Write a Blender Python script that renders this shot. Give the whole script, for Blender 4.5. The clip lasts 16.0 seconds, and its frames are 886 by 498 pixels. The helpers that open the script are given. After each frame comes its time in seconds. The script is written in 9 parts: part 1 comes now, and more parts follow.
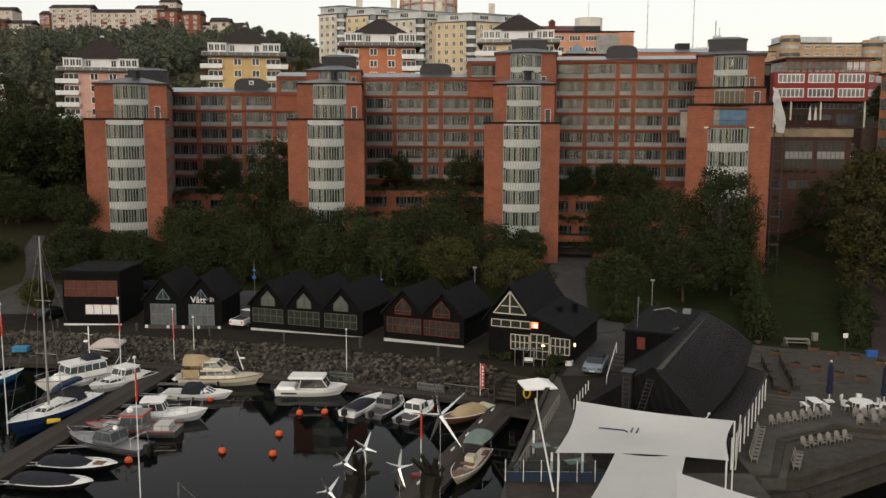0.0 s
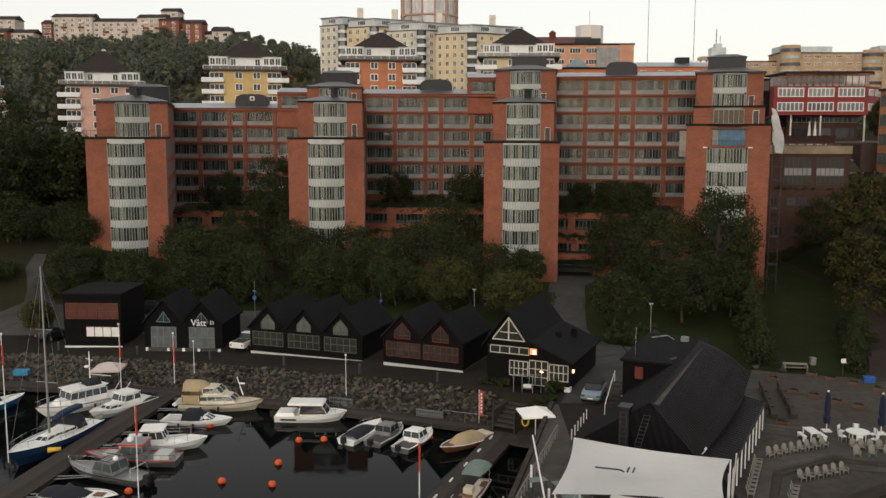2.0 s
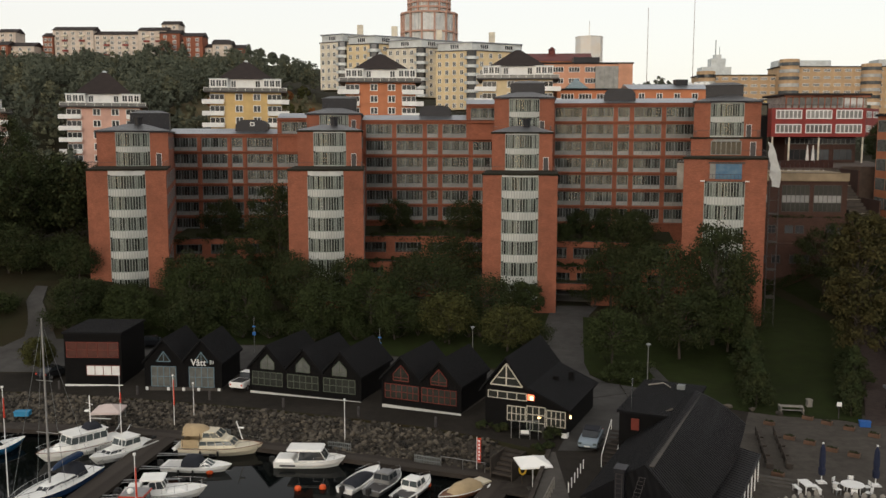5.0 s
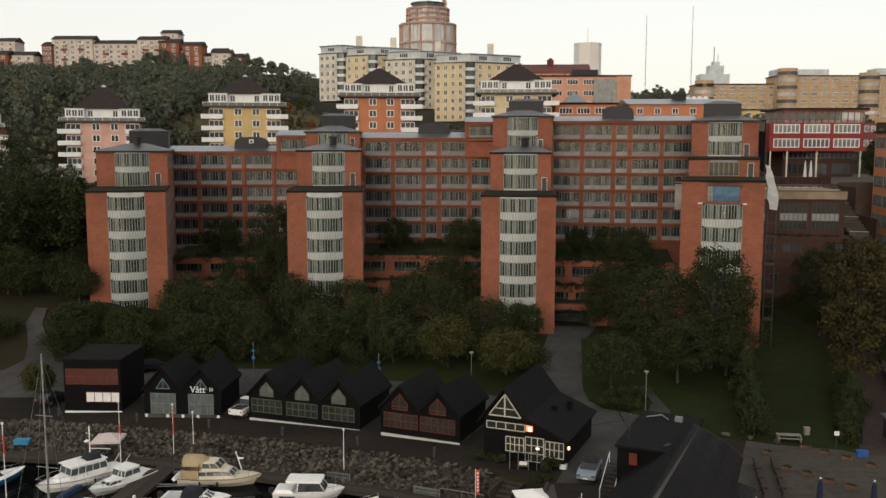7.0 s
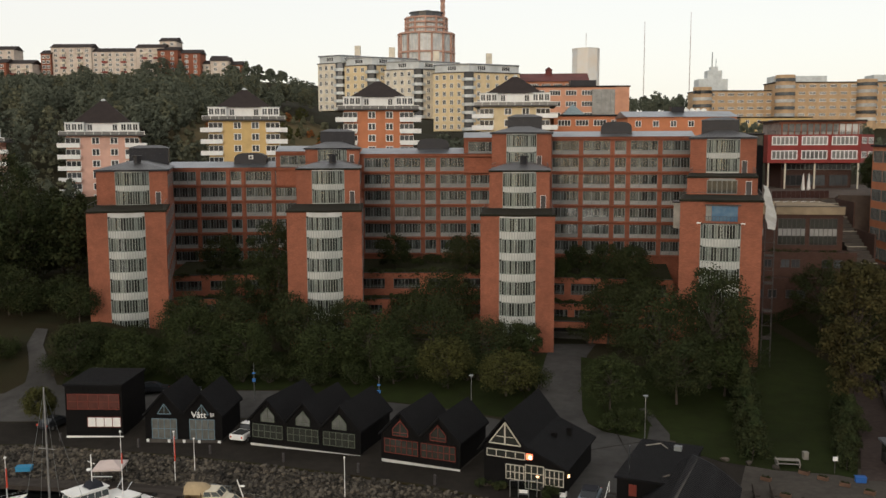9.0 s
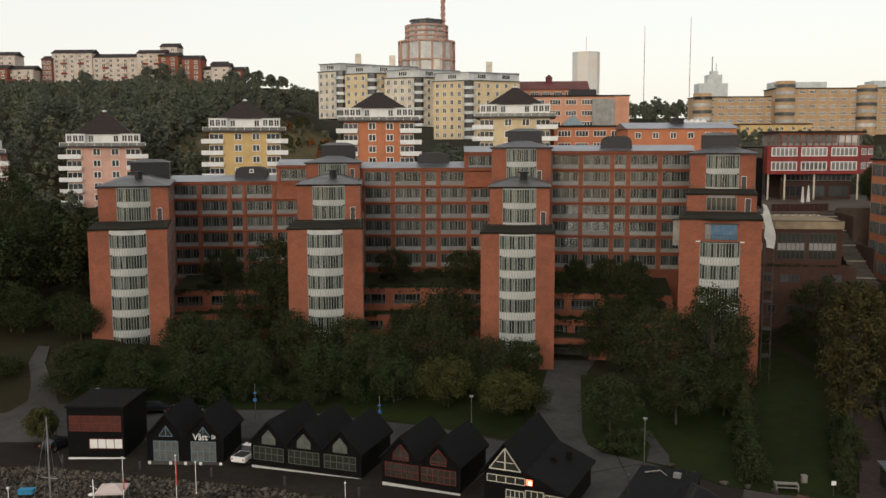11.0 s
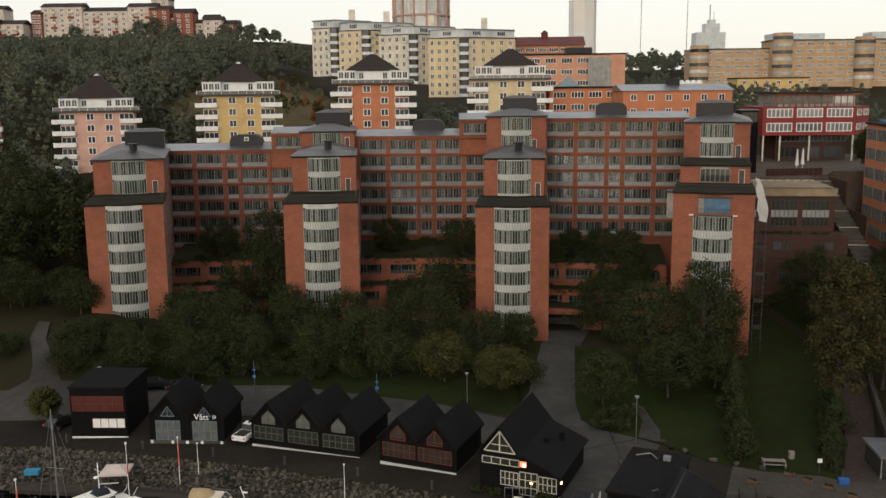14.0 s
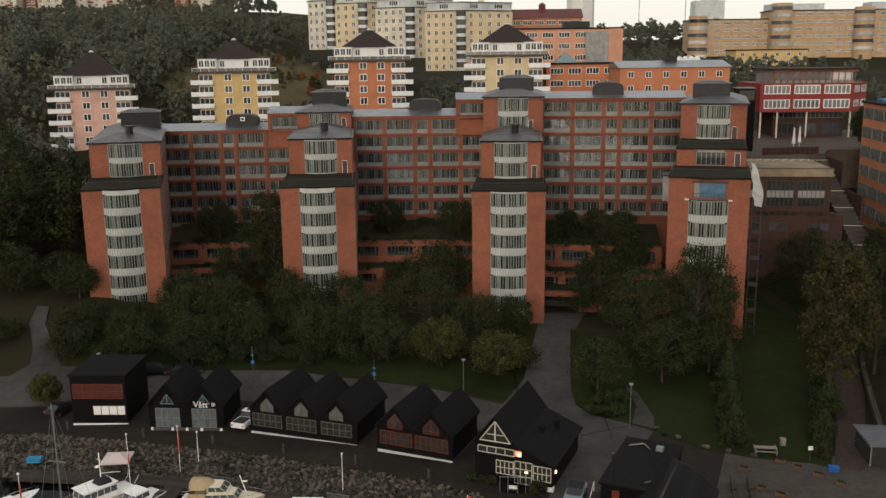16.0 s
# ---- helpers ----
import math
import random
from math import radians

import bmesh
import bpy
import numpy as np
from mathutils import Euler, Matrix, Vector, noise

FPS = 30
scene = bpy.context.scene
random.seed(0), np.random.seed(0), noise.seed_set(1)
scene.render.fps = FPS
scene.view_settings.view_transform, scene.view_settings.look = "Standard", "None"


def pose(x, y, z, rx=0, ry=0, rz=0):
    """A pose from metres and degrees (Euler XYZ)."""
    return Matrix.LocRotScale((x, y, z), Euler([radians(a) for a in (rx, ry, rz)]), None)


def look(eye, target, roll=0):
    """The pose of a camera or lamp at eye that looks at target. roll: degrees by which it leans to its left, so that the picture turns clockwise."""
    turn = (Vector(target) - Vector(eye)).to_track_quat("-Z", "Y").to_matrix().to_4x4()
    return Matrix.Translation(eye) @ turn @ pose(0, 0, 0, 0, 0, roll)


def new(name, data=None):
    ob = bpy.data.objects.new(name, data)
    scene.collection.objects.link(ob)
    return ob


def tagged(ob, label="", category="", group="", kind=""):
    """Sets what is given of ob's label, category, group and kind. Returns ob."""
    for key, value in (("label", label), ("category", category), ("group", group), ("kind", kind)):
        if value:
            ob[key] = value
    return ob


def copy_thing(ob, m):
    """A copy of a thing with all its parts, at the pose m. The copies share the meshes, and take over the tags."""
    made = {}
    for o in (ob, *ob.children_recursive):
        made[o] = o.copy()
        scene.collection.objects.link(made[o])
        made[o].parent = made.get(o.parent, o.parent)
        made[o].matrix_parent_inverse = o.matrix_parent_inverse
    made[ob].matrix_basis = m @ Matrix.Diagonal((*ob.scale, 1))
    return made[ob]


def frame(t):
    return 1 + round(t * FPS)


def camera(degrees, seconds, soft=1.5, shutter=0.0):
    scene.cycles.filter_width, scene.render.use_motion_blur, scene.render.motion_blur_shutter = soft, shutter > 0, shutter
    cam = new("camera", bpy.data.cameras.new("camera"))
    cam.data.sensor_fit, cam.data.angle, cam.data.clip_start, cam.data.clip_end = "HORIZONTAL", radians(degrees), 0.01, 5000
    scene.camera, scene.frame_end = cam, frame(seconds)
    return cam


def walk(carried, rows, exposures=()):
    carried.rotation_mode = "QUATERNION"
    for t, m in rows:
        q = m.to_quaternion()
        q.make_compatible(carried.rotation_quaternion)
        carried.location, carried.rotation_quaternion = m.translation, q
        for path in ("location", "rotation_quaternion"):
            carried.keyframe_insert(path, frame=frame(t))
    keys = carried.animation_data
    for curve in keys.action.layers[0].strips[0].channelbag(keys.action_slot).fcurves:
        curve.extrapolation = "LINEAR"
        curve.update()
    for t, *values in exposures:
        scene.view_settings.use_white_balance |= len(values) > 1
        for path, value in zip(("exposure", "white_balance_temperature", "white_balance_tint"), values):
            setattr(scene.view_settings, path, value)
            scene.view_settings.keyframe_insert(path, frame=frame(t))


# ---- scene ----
cam = camera(52.1, 16.0)
PATH = [
    (0, (0.261, 0.367, 22.365), (0.231, 2.349, 22.099), 0.1),
    (0.5, (0.329, 0.364, 22.797), (0.299, 2.347, 22.534), 0.1),
    (1, (0.396, 0.375, 23.35), (0.366, 2.357, 23.091), 0.2),
    (1.5, (0.457, 0.336, 23.895), (0.425, 2.32, 23.638), 0.1),
    (2, (0.481, 0.244, 24.479), (0.448, 2.227, 24.224), 0.1),
    (2.5, (0.555, 0.123, 25.068), (0.521, 2.106, 24.814), 0.1),
    (3, (0.644, 0.055, 25.71), (0.609, 2.039, 25.457), 0.1),
    (3.5, (0.678, 0.059, 26.317), (0.643, 2.043, 26.067), 0.1),
    (4, (0.694, 0.115, 26.978), (0.66, 2.1, 26.732), 0.1),
    (6.5, (0.752, 0.068, 30.632), (0.718, 2.053, 30.393), -0.0),
    (7, (0.768, 0.089, 31.214), (0.736, 2.075, 30.979), -0.0),
    (7.5, (0.75, 0.064, 31.859), (0.72, 2.051, 31.626), -0.0),
    (8, (0.719, 0.052, 32.52), (0.689, 2.039, 32.289), -0.1),
    (8.5, (0.728, 0.012, 33.192), (0.698, 1.999, 32.961), -0.2),
    (9, (0.715, -0.07, 33.877), (0.685, 1.916, 33.647), -0.2),
    (9.5, (0.73, -0.129, 34.485), (0.699, 1.858, 34.256), -0.2),
    (10, (0.724, -0.129, 35.02), (0.693, 1.858, 34.795), -0.2),
    (12.5, (0.889, -0.534, 38.757), (0.86, 1.447, 38.486), -0.5),
    (13, (0.94, -0.572, 39.329), (0.912, 1.404, 39.025), -0.6),
    (13.5, (0.957, -0.621, 39.937), (0.931, 1.353, 39.616), -0.5),
    (14, (0.971, -0.667, 40.6), (0.947, 1.303, 40.257), -0.6),
    (14.5, (1.013, -0.727, 41.309), (0.99, 1.239, 40.946), -0.5),
    (15, (1.032, -0.775, 42.039), (1.01, 1.187, 41.656), -0.6),
    (15.5, (1.093, -0.759, 42.734), (1.071, 1.2, 42.334), -0.6),
    (16, (1.207, -0.773, 43.256), (1.187, 1.183, 42.842), -0.7),
]
walk(cam, [(t, look(e, g, r)) for t, e, g, r in PATH])

# ---- world and sun: a pale dusk sky under thin cloud ----
world = bpy.data.worlds.new("sky")
scene.world = world
world.use_nodes = True
wn, wl = world.node_tree.nodes, world.node_tree.links
wn.clear()
w_out = wn.new("ShaderNodeOutputWorld")
w_bg = wn.new("ShaderNodeBackground")
w_sky = wn.new("ShaderNodeTexSky")
w_sky.sky_type = "NISHITA"
w_sky.sun_disc = False
w_sky.sun_elevation = radians(13)
w_sky.sun_rotation = radians(200)
w_sky.dust_density = 2.0
w_cloud = wn.new("ShaderNodeMix")
w_cloud.data_type = "RGBA"
w_cloud.inputs[0].default_value = 0.72
w_cloud.inputs[7].default_value = (7.4, 7.05, 6.6, 1)
wl.new(w_sky.outputs[0], w_cloud.inputs[6])
w_co = wn.new("ShaderNodeTexCoord")
w_sep = wn.new("ShaderNodeSeparateXYZ")
w_fall = wn.new("ShaderNodeMapRange")
w_fall.interpolation_type = "SMOOTHSTEP"
w_fall.inputs[1].default_value, w_fall.inputs[2].default_value = 0.1, 0.95
w_fall.inputs[3].default_value, w_fall.inputs[4].default_value = 0.93, 0.76
w_dim = wn.new("ShaderNodeMix")
w_dim.data_type, w_dim.blend_type = "RGBA", "MULTIPLY"
w_dim.inputs[0].default_value = 1.0
wl.new(w_co.outputs["Generated"], w_sep.inputs[0])
wl.new(w_sep.outputs[2], w_fall.inputs[0])
wl.new(w_cloud.outputs[2], w_dim.inputs[6])
wl.new(w_fall.outputs[0], w_dim.inputs[7])
wl.new(w_dim.outputs[2], w_bg.inputs[0])
w_bg.inputs[1].default_value = 0.163
wl.new(w_bg.outputs[0], w_out.inputs[0])

sun = new("sun", bpy.data.lights.new("sun", "SUN"))
sun.data.energy = 0.85
sun.data.angle = radians(25)
sun.data.color = (1.0, 0.94, 0.86)
sun.matrix_world = look((-40, -90, 62), (0, 120, 0))
scene.view_settings.exposure = 0.0


# ---- materials ----
def mat(name, base, rough=0.6, metal=0.0, var=0.12, scale=2.0, bump=0.0, bscale=40.0, spec=0.3, tint=None,
        stain=0.0, stain_scale=0.25, obj_var=0.0, island=0.0, wave=None):
    """A procedural surface: a base colour with grain, large stains, a bump and a spread from piece to piece."""
    m = bpy.data.materials.new(name)
    m.use_nodes = True
    n, l = m.node_tree.nodes, m.node_tree.links
    b = n["Principled BSDF"]
    b.inputs["Roughness"].default_value = rough
    b.inputs["Metallic"].default_value = metal
    b.inputs["Specular IOR Level"].default_value = spec
    co = n.new("ShaderNodeTexCoord")
    geo = co.outputs["Object"]
    nz = n.new("ShaderNodeTexNoise")
    nz.inputs["Scale"].default_value = scale
    nz.inputs["Detail"].default_value = 6
    nz.inputs["Roughness"].default_value = 0.65
    l.new(geo, nz.inputs["Vector"])
    second = tint or tuple(c * 0.55 for c in base)
    mx = n.new("ShaderNodeMix")
    mx.data_type = "RGBA"
    mx.inputs[6].default_value = (*base, 1)
    mx.inputs[7].default_value = (*second, 1)
    rmp = n.new("ShaderNodeMapRange")
    rmp.inputs[1].default_value, rmp.inputs[2].default_value = 0.35, 0.75
    rmp.inputs[3].default_value, rmp.inputs[4].default_value = 0.0, min(1.0, var * 4)
    l.new(nz.outputs[0], rmp.inputs[0])
    l.new(rmp.outputs[0], mx.inputs[0])
    col = mx.outputs[2]
    if stain:
        n2 = n.new("ShaderNodeTexNoise")
        n2.inputs["Scale"].default_value = stain_scale
        n2.inputs["Detail"].default_value = 4
        l.new(geo, n2.inputs["Vector"])
        r2 = n.new("ShaderNodeMapRange")
        r2.inputs[1].default_value, r2.inputs[2].default_value = 0.4, 0.7
        r2.inputs[3].default_value, r2.inputs[4].default_value = 1.0, 1.0 - stain
        l.new(n2.outputs[0], r2.inputs[0])
        m2 = n.new("ShaderNodeMix")
        m2.data_type, m2.blend_type = "RGBA", "MULTIPLY"
        m2.inputs[0].default_value = 1.0
        l.new(col, m2.inputs[6])
        l.new(r2.outputs[0], m2.inputs[7])
        col = m2.outputs[2]
    if obj_var or island:
        oi = n.new("ShaderNodeNewGeometry" if island else "ShaderNodeObjectInfo")
        src = oi.outputs["Random Per Island"] if island else oi.outputs["Random"]
        amount = island or obj_var
        r3 = n.new("ShaderNodeMapRange")
        r3.inputs[3].default_value, r3.inputs[4].default_value = 1.0 - amount, 1.0 + amount
        l.new(src, r3.inputs[0])
        hs = n.new("ShaderNodeHueSaturation")
        l.new(r3.outputs[0], hs.inputs["Value"])
        l.new(col, hs.inputs["Color"])
        col = hs.outputs[0]
    l.new(col, b.inputs["Base Color"])
    height = None
    if wave:
        wv = n.new("ShaderNodeTexWave")
        wv.bands_direction = wave[0]
        wv.inputs["Scale"].default_value = wave[1]
        l.new(geo, wv.inputs["Vector"])
        bp0 = n.new("ShaderNodeBump")
        bp0.inputs["Strength"].default_value = wave[2]
        bp0.inputs["Distance"].default_value = 0.05
        l.new(wv.outputs[0], bp0.inputs["Height"])
        height = bp0.outputs[0]
        l.new(height, b.inputs["Normal"])
    if bump:
        n3 = n.new("ShaderNodeTexNoise")
        n3.inputs["Scale"].default_value = bscale
        n3.inputs["Detail"].default_value = 5
        l.new(geo, n3.inputs["Vector"])
        bp = n.new("ShaderNodeBump")
        bp.inputs["Strength"].default_value = bump
        bp.inputs["Distance"].default_value = 0.04
        l.new(n3.outputs[0], bp.inputs["Height"])
        if height:
            l.new(height, bp.inputs["Normal"])
        l.new(bp.outputs[0], b.inputs["Normal"])
    return m


def brick_mat(name, base, mortar, stain=0.25):
    """Brickwork at real size, seen from far: courses 0.08 m high."""
    m = mat(name, base, rough=0.85, var=0.14, scale=0.8, bump=0.25, bscale=9, stain=stain, stain_scale=0.12)
    n, l = m.node_tree.nodes, m.node_tree.links
    b = n["Principled BSDF"]
    src = b.inputs["Base Color"].links[0].from_socket
    co = n.new("ShaderNodeTexCoord")
    sep = n.new("ShaderNodeSeparateXYZ")
    l.new(co.outputs["Object"], sep.inputs[0])
    add = n.new("ShaderNodeMath")
    l.new(sep.outputs[0], add.inputs[0])
    l.new(sep.outputs[1], add.inputs[1])
    com = n.new("ShaderNodeCombineXYZ")
    l.new(add.outputs[0], com.inputs[0])
    l.new(sep.outputs[2], com.inputs[1])
    br = n.new("ShaderNodeTexBrick")
    br.inputs["Color1"].default_value = (1, 1, 1, 1)
    br.inputs["Color2"].default_value = (0.72, 0.7, 0.68, 1)
    br.inputs["Mortar"].default_value = (*mortar, 1)
    br.inputs["Scale"].default_value = 1.0
    br.inputs["Brick Width"].default_value = 0.26
    br.inputs["Row Height"].default_value = 0.08
    br.inputs["Mortar Size"].default_value = 0.008
    l.new(com.outputs[0], br.inputs["Vector"])
    mm = n.new("ShaderNodeMix")
    mm.data_type, mm.blend_type = "RGBA", "MULTIPLY"
    mm.inputs[0].default_value = 1.0
    l.new(src, mm.inputs[6])
    l.new(br.outputs[0], mm.inputs[7])
    l.new(mm.outputs[2], b.inputs["Base Color"])
    return m


def glass_mat(name, tone, rough=0.04):
    """Window glass before dim rooms: a clear pane that mirrors the sky."""
    m = bpy.data.materials.new(name)
    m.use_nodes = True
    n, l = m.node_tree.nodes, m.node_tree.links
    n.remove(n["Principled BSDF"])
    tr = n.new("ShaderNodeBsdfTransparent")
    tr.inputs[0].default_value = (*tone, 1)
    gl = n.new("ShaderNodeBsdfGlossy")
    gl.inputs["Roughness"].default_value = rough
    fr = n.new("ShaderNodeFresnel")
    fr.inputs[0].default_value = 1.36
    mx = n.new("ShaderNodeMixShader")
    l.new(fr.outputs[0], mx.inputs[0])
    l.new(tr.outputs[0], mx.inputs[1])
    l.new(gl.outputs[0], mx.inputs[2])
    l.new(mx.outputs[0], n["Material Output"].inputs[0])
    return m


BRICK = brick_mat("red_brick", (0.335, 0.122, 0.072), (0.75, 0.7, 0.66))
# Brown brick with the shade on its walls darkened into the colour.
BRICK_SHADED = brick_mat("shaded_brown_brick", (0.085, 0.045, 0.034), (0.8, 0.75, 0.7))
METAL_ROOF = mat("sheet_metal_roof", (0.26, 0.275, 0.3), rough=0.32, metal=0.6, var=0.2, scale=0.4, stain=0.4, stain_scale=0.1, wave=("X", 1.6, 0.5))
TOWER_ROOF = mat("weathered_sheet_roof", (0.085, 0.086, 0.09), rough=0.42, metal=0.25, spec=0.35, var=0.3, scale=0.5, tint=(0.05, 0.05, 0.05), stain=0.4, stain_scale=0.2, wave=("X", 1.6, 0.6))
DARK_METAL = mat("dark_sheet_metal", (0.022, 0.022, 0.026), rough=0.45, metal=0.3, var=0.2, scale=0.6, bump=0.1)
FELT = mat("roof_felt", (0.03, 0.029, 0.03), rough=0.9, spec=0.12, var=0.2, scale=0.5, stain=0.3, stain_scale=0.2, bump=0.3)
GLASS = glass_mat("window_glass", (0.8, 0.84, 0.84))
DARK_GLASS = glass_mat("dim_glass", (0.2, 0.22, 0.23))
FRAME_GREY = mat("grey_frame", (0.2, 0.215, 0.215), rough=0.5, metal=0.2, var=0.1)
FRAME_DARK = mat("dark_frame", (0.05, 0.045, 0.045), rough=0.5, var=0.1)
WHITE = mat("white_paint", (0.78, 0.78, 0.76), rough=0.5, var=0.06, scale=1.5, stain=0.12, stain_scale=0.6)
SILL_PANEL = mat("grey_white_panel", (0.29, 0.29, 0.28), rough=0.55, var=0.15, scale=0.8, stain=0.25, obj_var=0.25)
PANEL = mat("pale_panel", (0.54, 0.54, 0.52), rough=0.55, var=0.12, scale=0.8, stain=0.2)
CURTAIN = mat("pale_curtain", (0.34, 0.33, 0.3), rough=0.8, var=0.3, scale=0.7, island=0.75)
BLIND = mat("window_blind", (0.15, 0.15, 0.14), rough=0.8, var=0.3, scale=0.7, island=0.65)
MULLION = mat("grey_green_mullion", (0.3, 0.33, 0.3), rough=0.5, metal=0.2, var=0.1)
# Near-black colour stands for the dimness inside unlit rooms.
ROOM = mat("painted_dim_room", (0.06, 0.056, 0.052), rough=0.9, var=0.25, scale=0.4)
BLACK_WOOD = mat("black_tarred_wood", (0.0075, 0.007, 0.007), rough=0.8, spec=0.12, var=0.25, scale=1.2, bump=0.2, bscale=6, wave=("X", 9, 0.5))
BLACK_ROOF = mat("black_roof_tiles", (0.0085, 0.0085, 0.0095), rough=0.75, spec=0.12, var=0.3, scale=0.9, bump=0.2, bscale=4, wave=("Y", 3.2, 0.8))
TIMBER = mat("grey_timber", (0.062, 0.052, 0.044), rough=0.85, spec=0.15, var=0.3, scale=1.4, bump=0.25, bscale=12, stain=0.3, stain_scale=0.5)
ASPHALT = mat("asphalt", (0.029, 0.0245, 0.02), rough=0.92, spec=0.12, var=0.2, scale=0.8, bump=0.2, stain=0.3, stain_scale=0.08)
CONCRETE = mat("concrete", (0.09, 0.082, 0.073), rough=0.9, spec=0.15, var=0.2, scale=0.7, bump=0.2, stain=0.35, stain_scale=0.2)
GRASS = mat("grass", (0.022, 0.032, 0.008), rough=0.95, spec=0.08, var=0.3, scale=0.5, tint=(0.016, 0.018, 0.006), bump=0.6, bscale=14, stain=0.3, stain_scale=0.07)
FOREST_FLOOR = mat("forest_floor", (0.026, 0.026, 0.014), rough=0.95, spec=0.08, var=0.3, scale=0.15, tint=(0.024, 0.017, 0.009), bump=0.5, bscale=3)
LEAF_DARK = mat("dark_foliage", (0.023, 0.033, 0.013), rough=0.9, spec=0.1, var=0.3, scale=0.35, tint=(0.033, 0.032, 0.012), island=0.25)
LEAF_MID = mat("green_foliage", (0.032, 0.041, 0.014), rough=0.9, spec=0.1, var=0.3, scale=0.35, tint=(0.022, 0.029, 0.011), island=0.25)
LEAF_YEL = mat("yellowing_foliage", (0.056, 0.055, 0.017), rough=0.9, spec=0.1, var=0.3, scale=0.5, tint=(0.034, 0.038, 0.013), island=0.3)
LEAF_RUST = mat("rusty_foliage", (0.24, 0.09, 0.03), rough=0.9, spec=0.1, var=0.3, scale=0.7, tint=(0.11, 0.06, 0.025), island=0.35)
# Far foliage lightened and greyed: distance haze put into the base colour.
LEAF_HAZED = mat("hillside_foliage", (0.115, 0.126, 0.094), rough=1.0, spec=0.03, var=0.3, scale=0.12, tint=(0.07, 0.08, 0.058), island=0.08)
LEAF_HAZED_MID = mat("hazed_lighter_foliage", (0.14, 0.138, 0.088), rough=0.95, spec=0.08, var=0.35, scale=0.12, tint=(0.07, 0.076, 0.048), island=0.2)
BARK = mat("bark", (0.07, 0.055, 0.045), rough=0.95, var=0.3, scale=3, bump=0.5)


def water_mat():
    m = bpy.data.materials.new("harbour_water")
    m.use_nodes = True
    n, l = m.node_tree.nodes, m.node_tree.links
    b = n["Principled BSDF"]
    b.inputs["Base Color"].default_value = (0.003, 0.004, 0.004, 1)
    b.inputs["Roughness"].default_value = 0.03
    b.inputs["IOR"].default_value = 1.333
    b.inputs["Specular IOR Level"].default_value = 0.07
    co = n.new("ShaderNodeTexCoord")
    nz = n.new("ShaderNodeTexNoise")
    nz.inputs["Scale"].default_value = 0.7
    nz.inputs["Detail"].default_value = 5
    bp = n.new("ShaderNodeBump")
    bp.inputs["Strength"].default_value = 0.016
    bp.inputs["Distance"].default_value = 0.2
    l.new(co.outputs["Object"], nz.inputs["Vector"])
    l.new(nz.outputs[0], bp.inputs["Height"])
    l.new(bp.outputs[0], b.inputs["Normal"])
    return m


WATER = water_mat()


# ---- mesh tools ----
def thing(name, x=0, y=0, z=0, rz=0, label="", category="", group="", kind=""):
    ob = new(name)
    ob.matrix_world = pose(x, y, z, 0, 0, rz)
    ob.empty_display_size = 0.5
    return tagged(ob, label, category, group, kind)


def mesh_of(name, bm, material):
    me = bpy.data.meshes.new(name)
    bmesh.ops.recalc_face_normals(bm, faces=bm.faces)
    bm.to_mesh(me)
    bm.free()
    for one in (material if isinstance(material, (list, tuple)) else [material]):
        me.materials.append(one)
    return me


def part(name, bm, material, parent=None, label="", smooth=False):
    me = mesh_of(name, bm, material)
    if smooth:
        me.polygons.foreach_set("use_smooth", [True] * len(me.polygons))
    ob = new(name, me)
    ob.parent = parent
    return tagged(ob, label)


def piece(name, me, parent, m=None):
    ob = new(name, me)
    ob.parent = parent
    if m is not None:
        ob.matrix_basis = m
    return ob


def box(bm, x0, x1, y0, y1, z0, z1, m=None, mi=0):
    vs = [bm.verts.new((x, y, z)) for z in (z0, z1) for x, y in ((x0, y0), (x1, y0), (x1, y1), (x0, y1))]
    if m is not None:
        for v in vs:
            v.co = m @ v.co
    for q in ((3, 2, 1, 0), (4, 5, 6, 7), (0, 1, 5, 4), (1, 2, 6, 5), (2, 3, 7, 6), (3, 0, 4, 7)):
        bm.faces.new([vs[i] for i in q]).material_index = mi
    return vs


def boxes(*rows, m=None):
    bm = bmesh.new()
    for r in rows:
        box(bm, *r, m=m)
    return bm


def prism(bm, poly, z0, z1, m=None):
    """An upright prism over a plan polygon (counter-clockwise)."""
    lo = [bm.verts.new((x, y, z0)) for x, y in poly]
    hi = [bm.verts.new((x, y, z1)) for x, y in poly]
    if m is not None:
        for v in lo + hi:
            v.co = m @ v.co
    k = len(poly)
    bm.faces.new(lo[::-1])
    bm.faces.new(hi)
    for i in range(k):
        j = (i + 1) % k
        bm.faces.new((lo[i], lo[j], hi[j], hi[i]))


def sweep(bm, outline, y0, y1, m=None):
    """A profile in x and z, drawn out along y."""
    a = [bm.verts.new((x, y0, z)) for x, z in outline]
    b = [bm.verts.new((x, y1, z)) for x, z in outline]
    if m is not None:
        for v in a + b:
            v.co = m @ v.co
    k = len(outline)
    bm.faces.new(a)
    bm.faces.new(b[::-1])
    for i in range(k):
        j = (i + 1) % k
        bm.faces.new((a[j], a[i], b[i], b[j]))


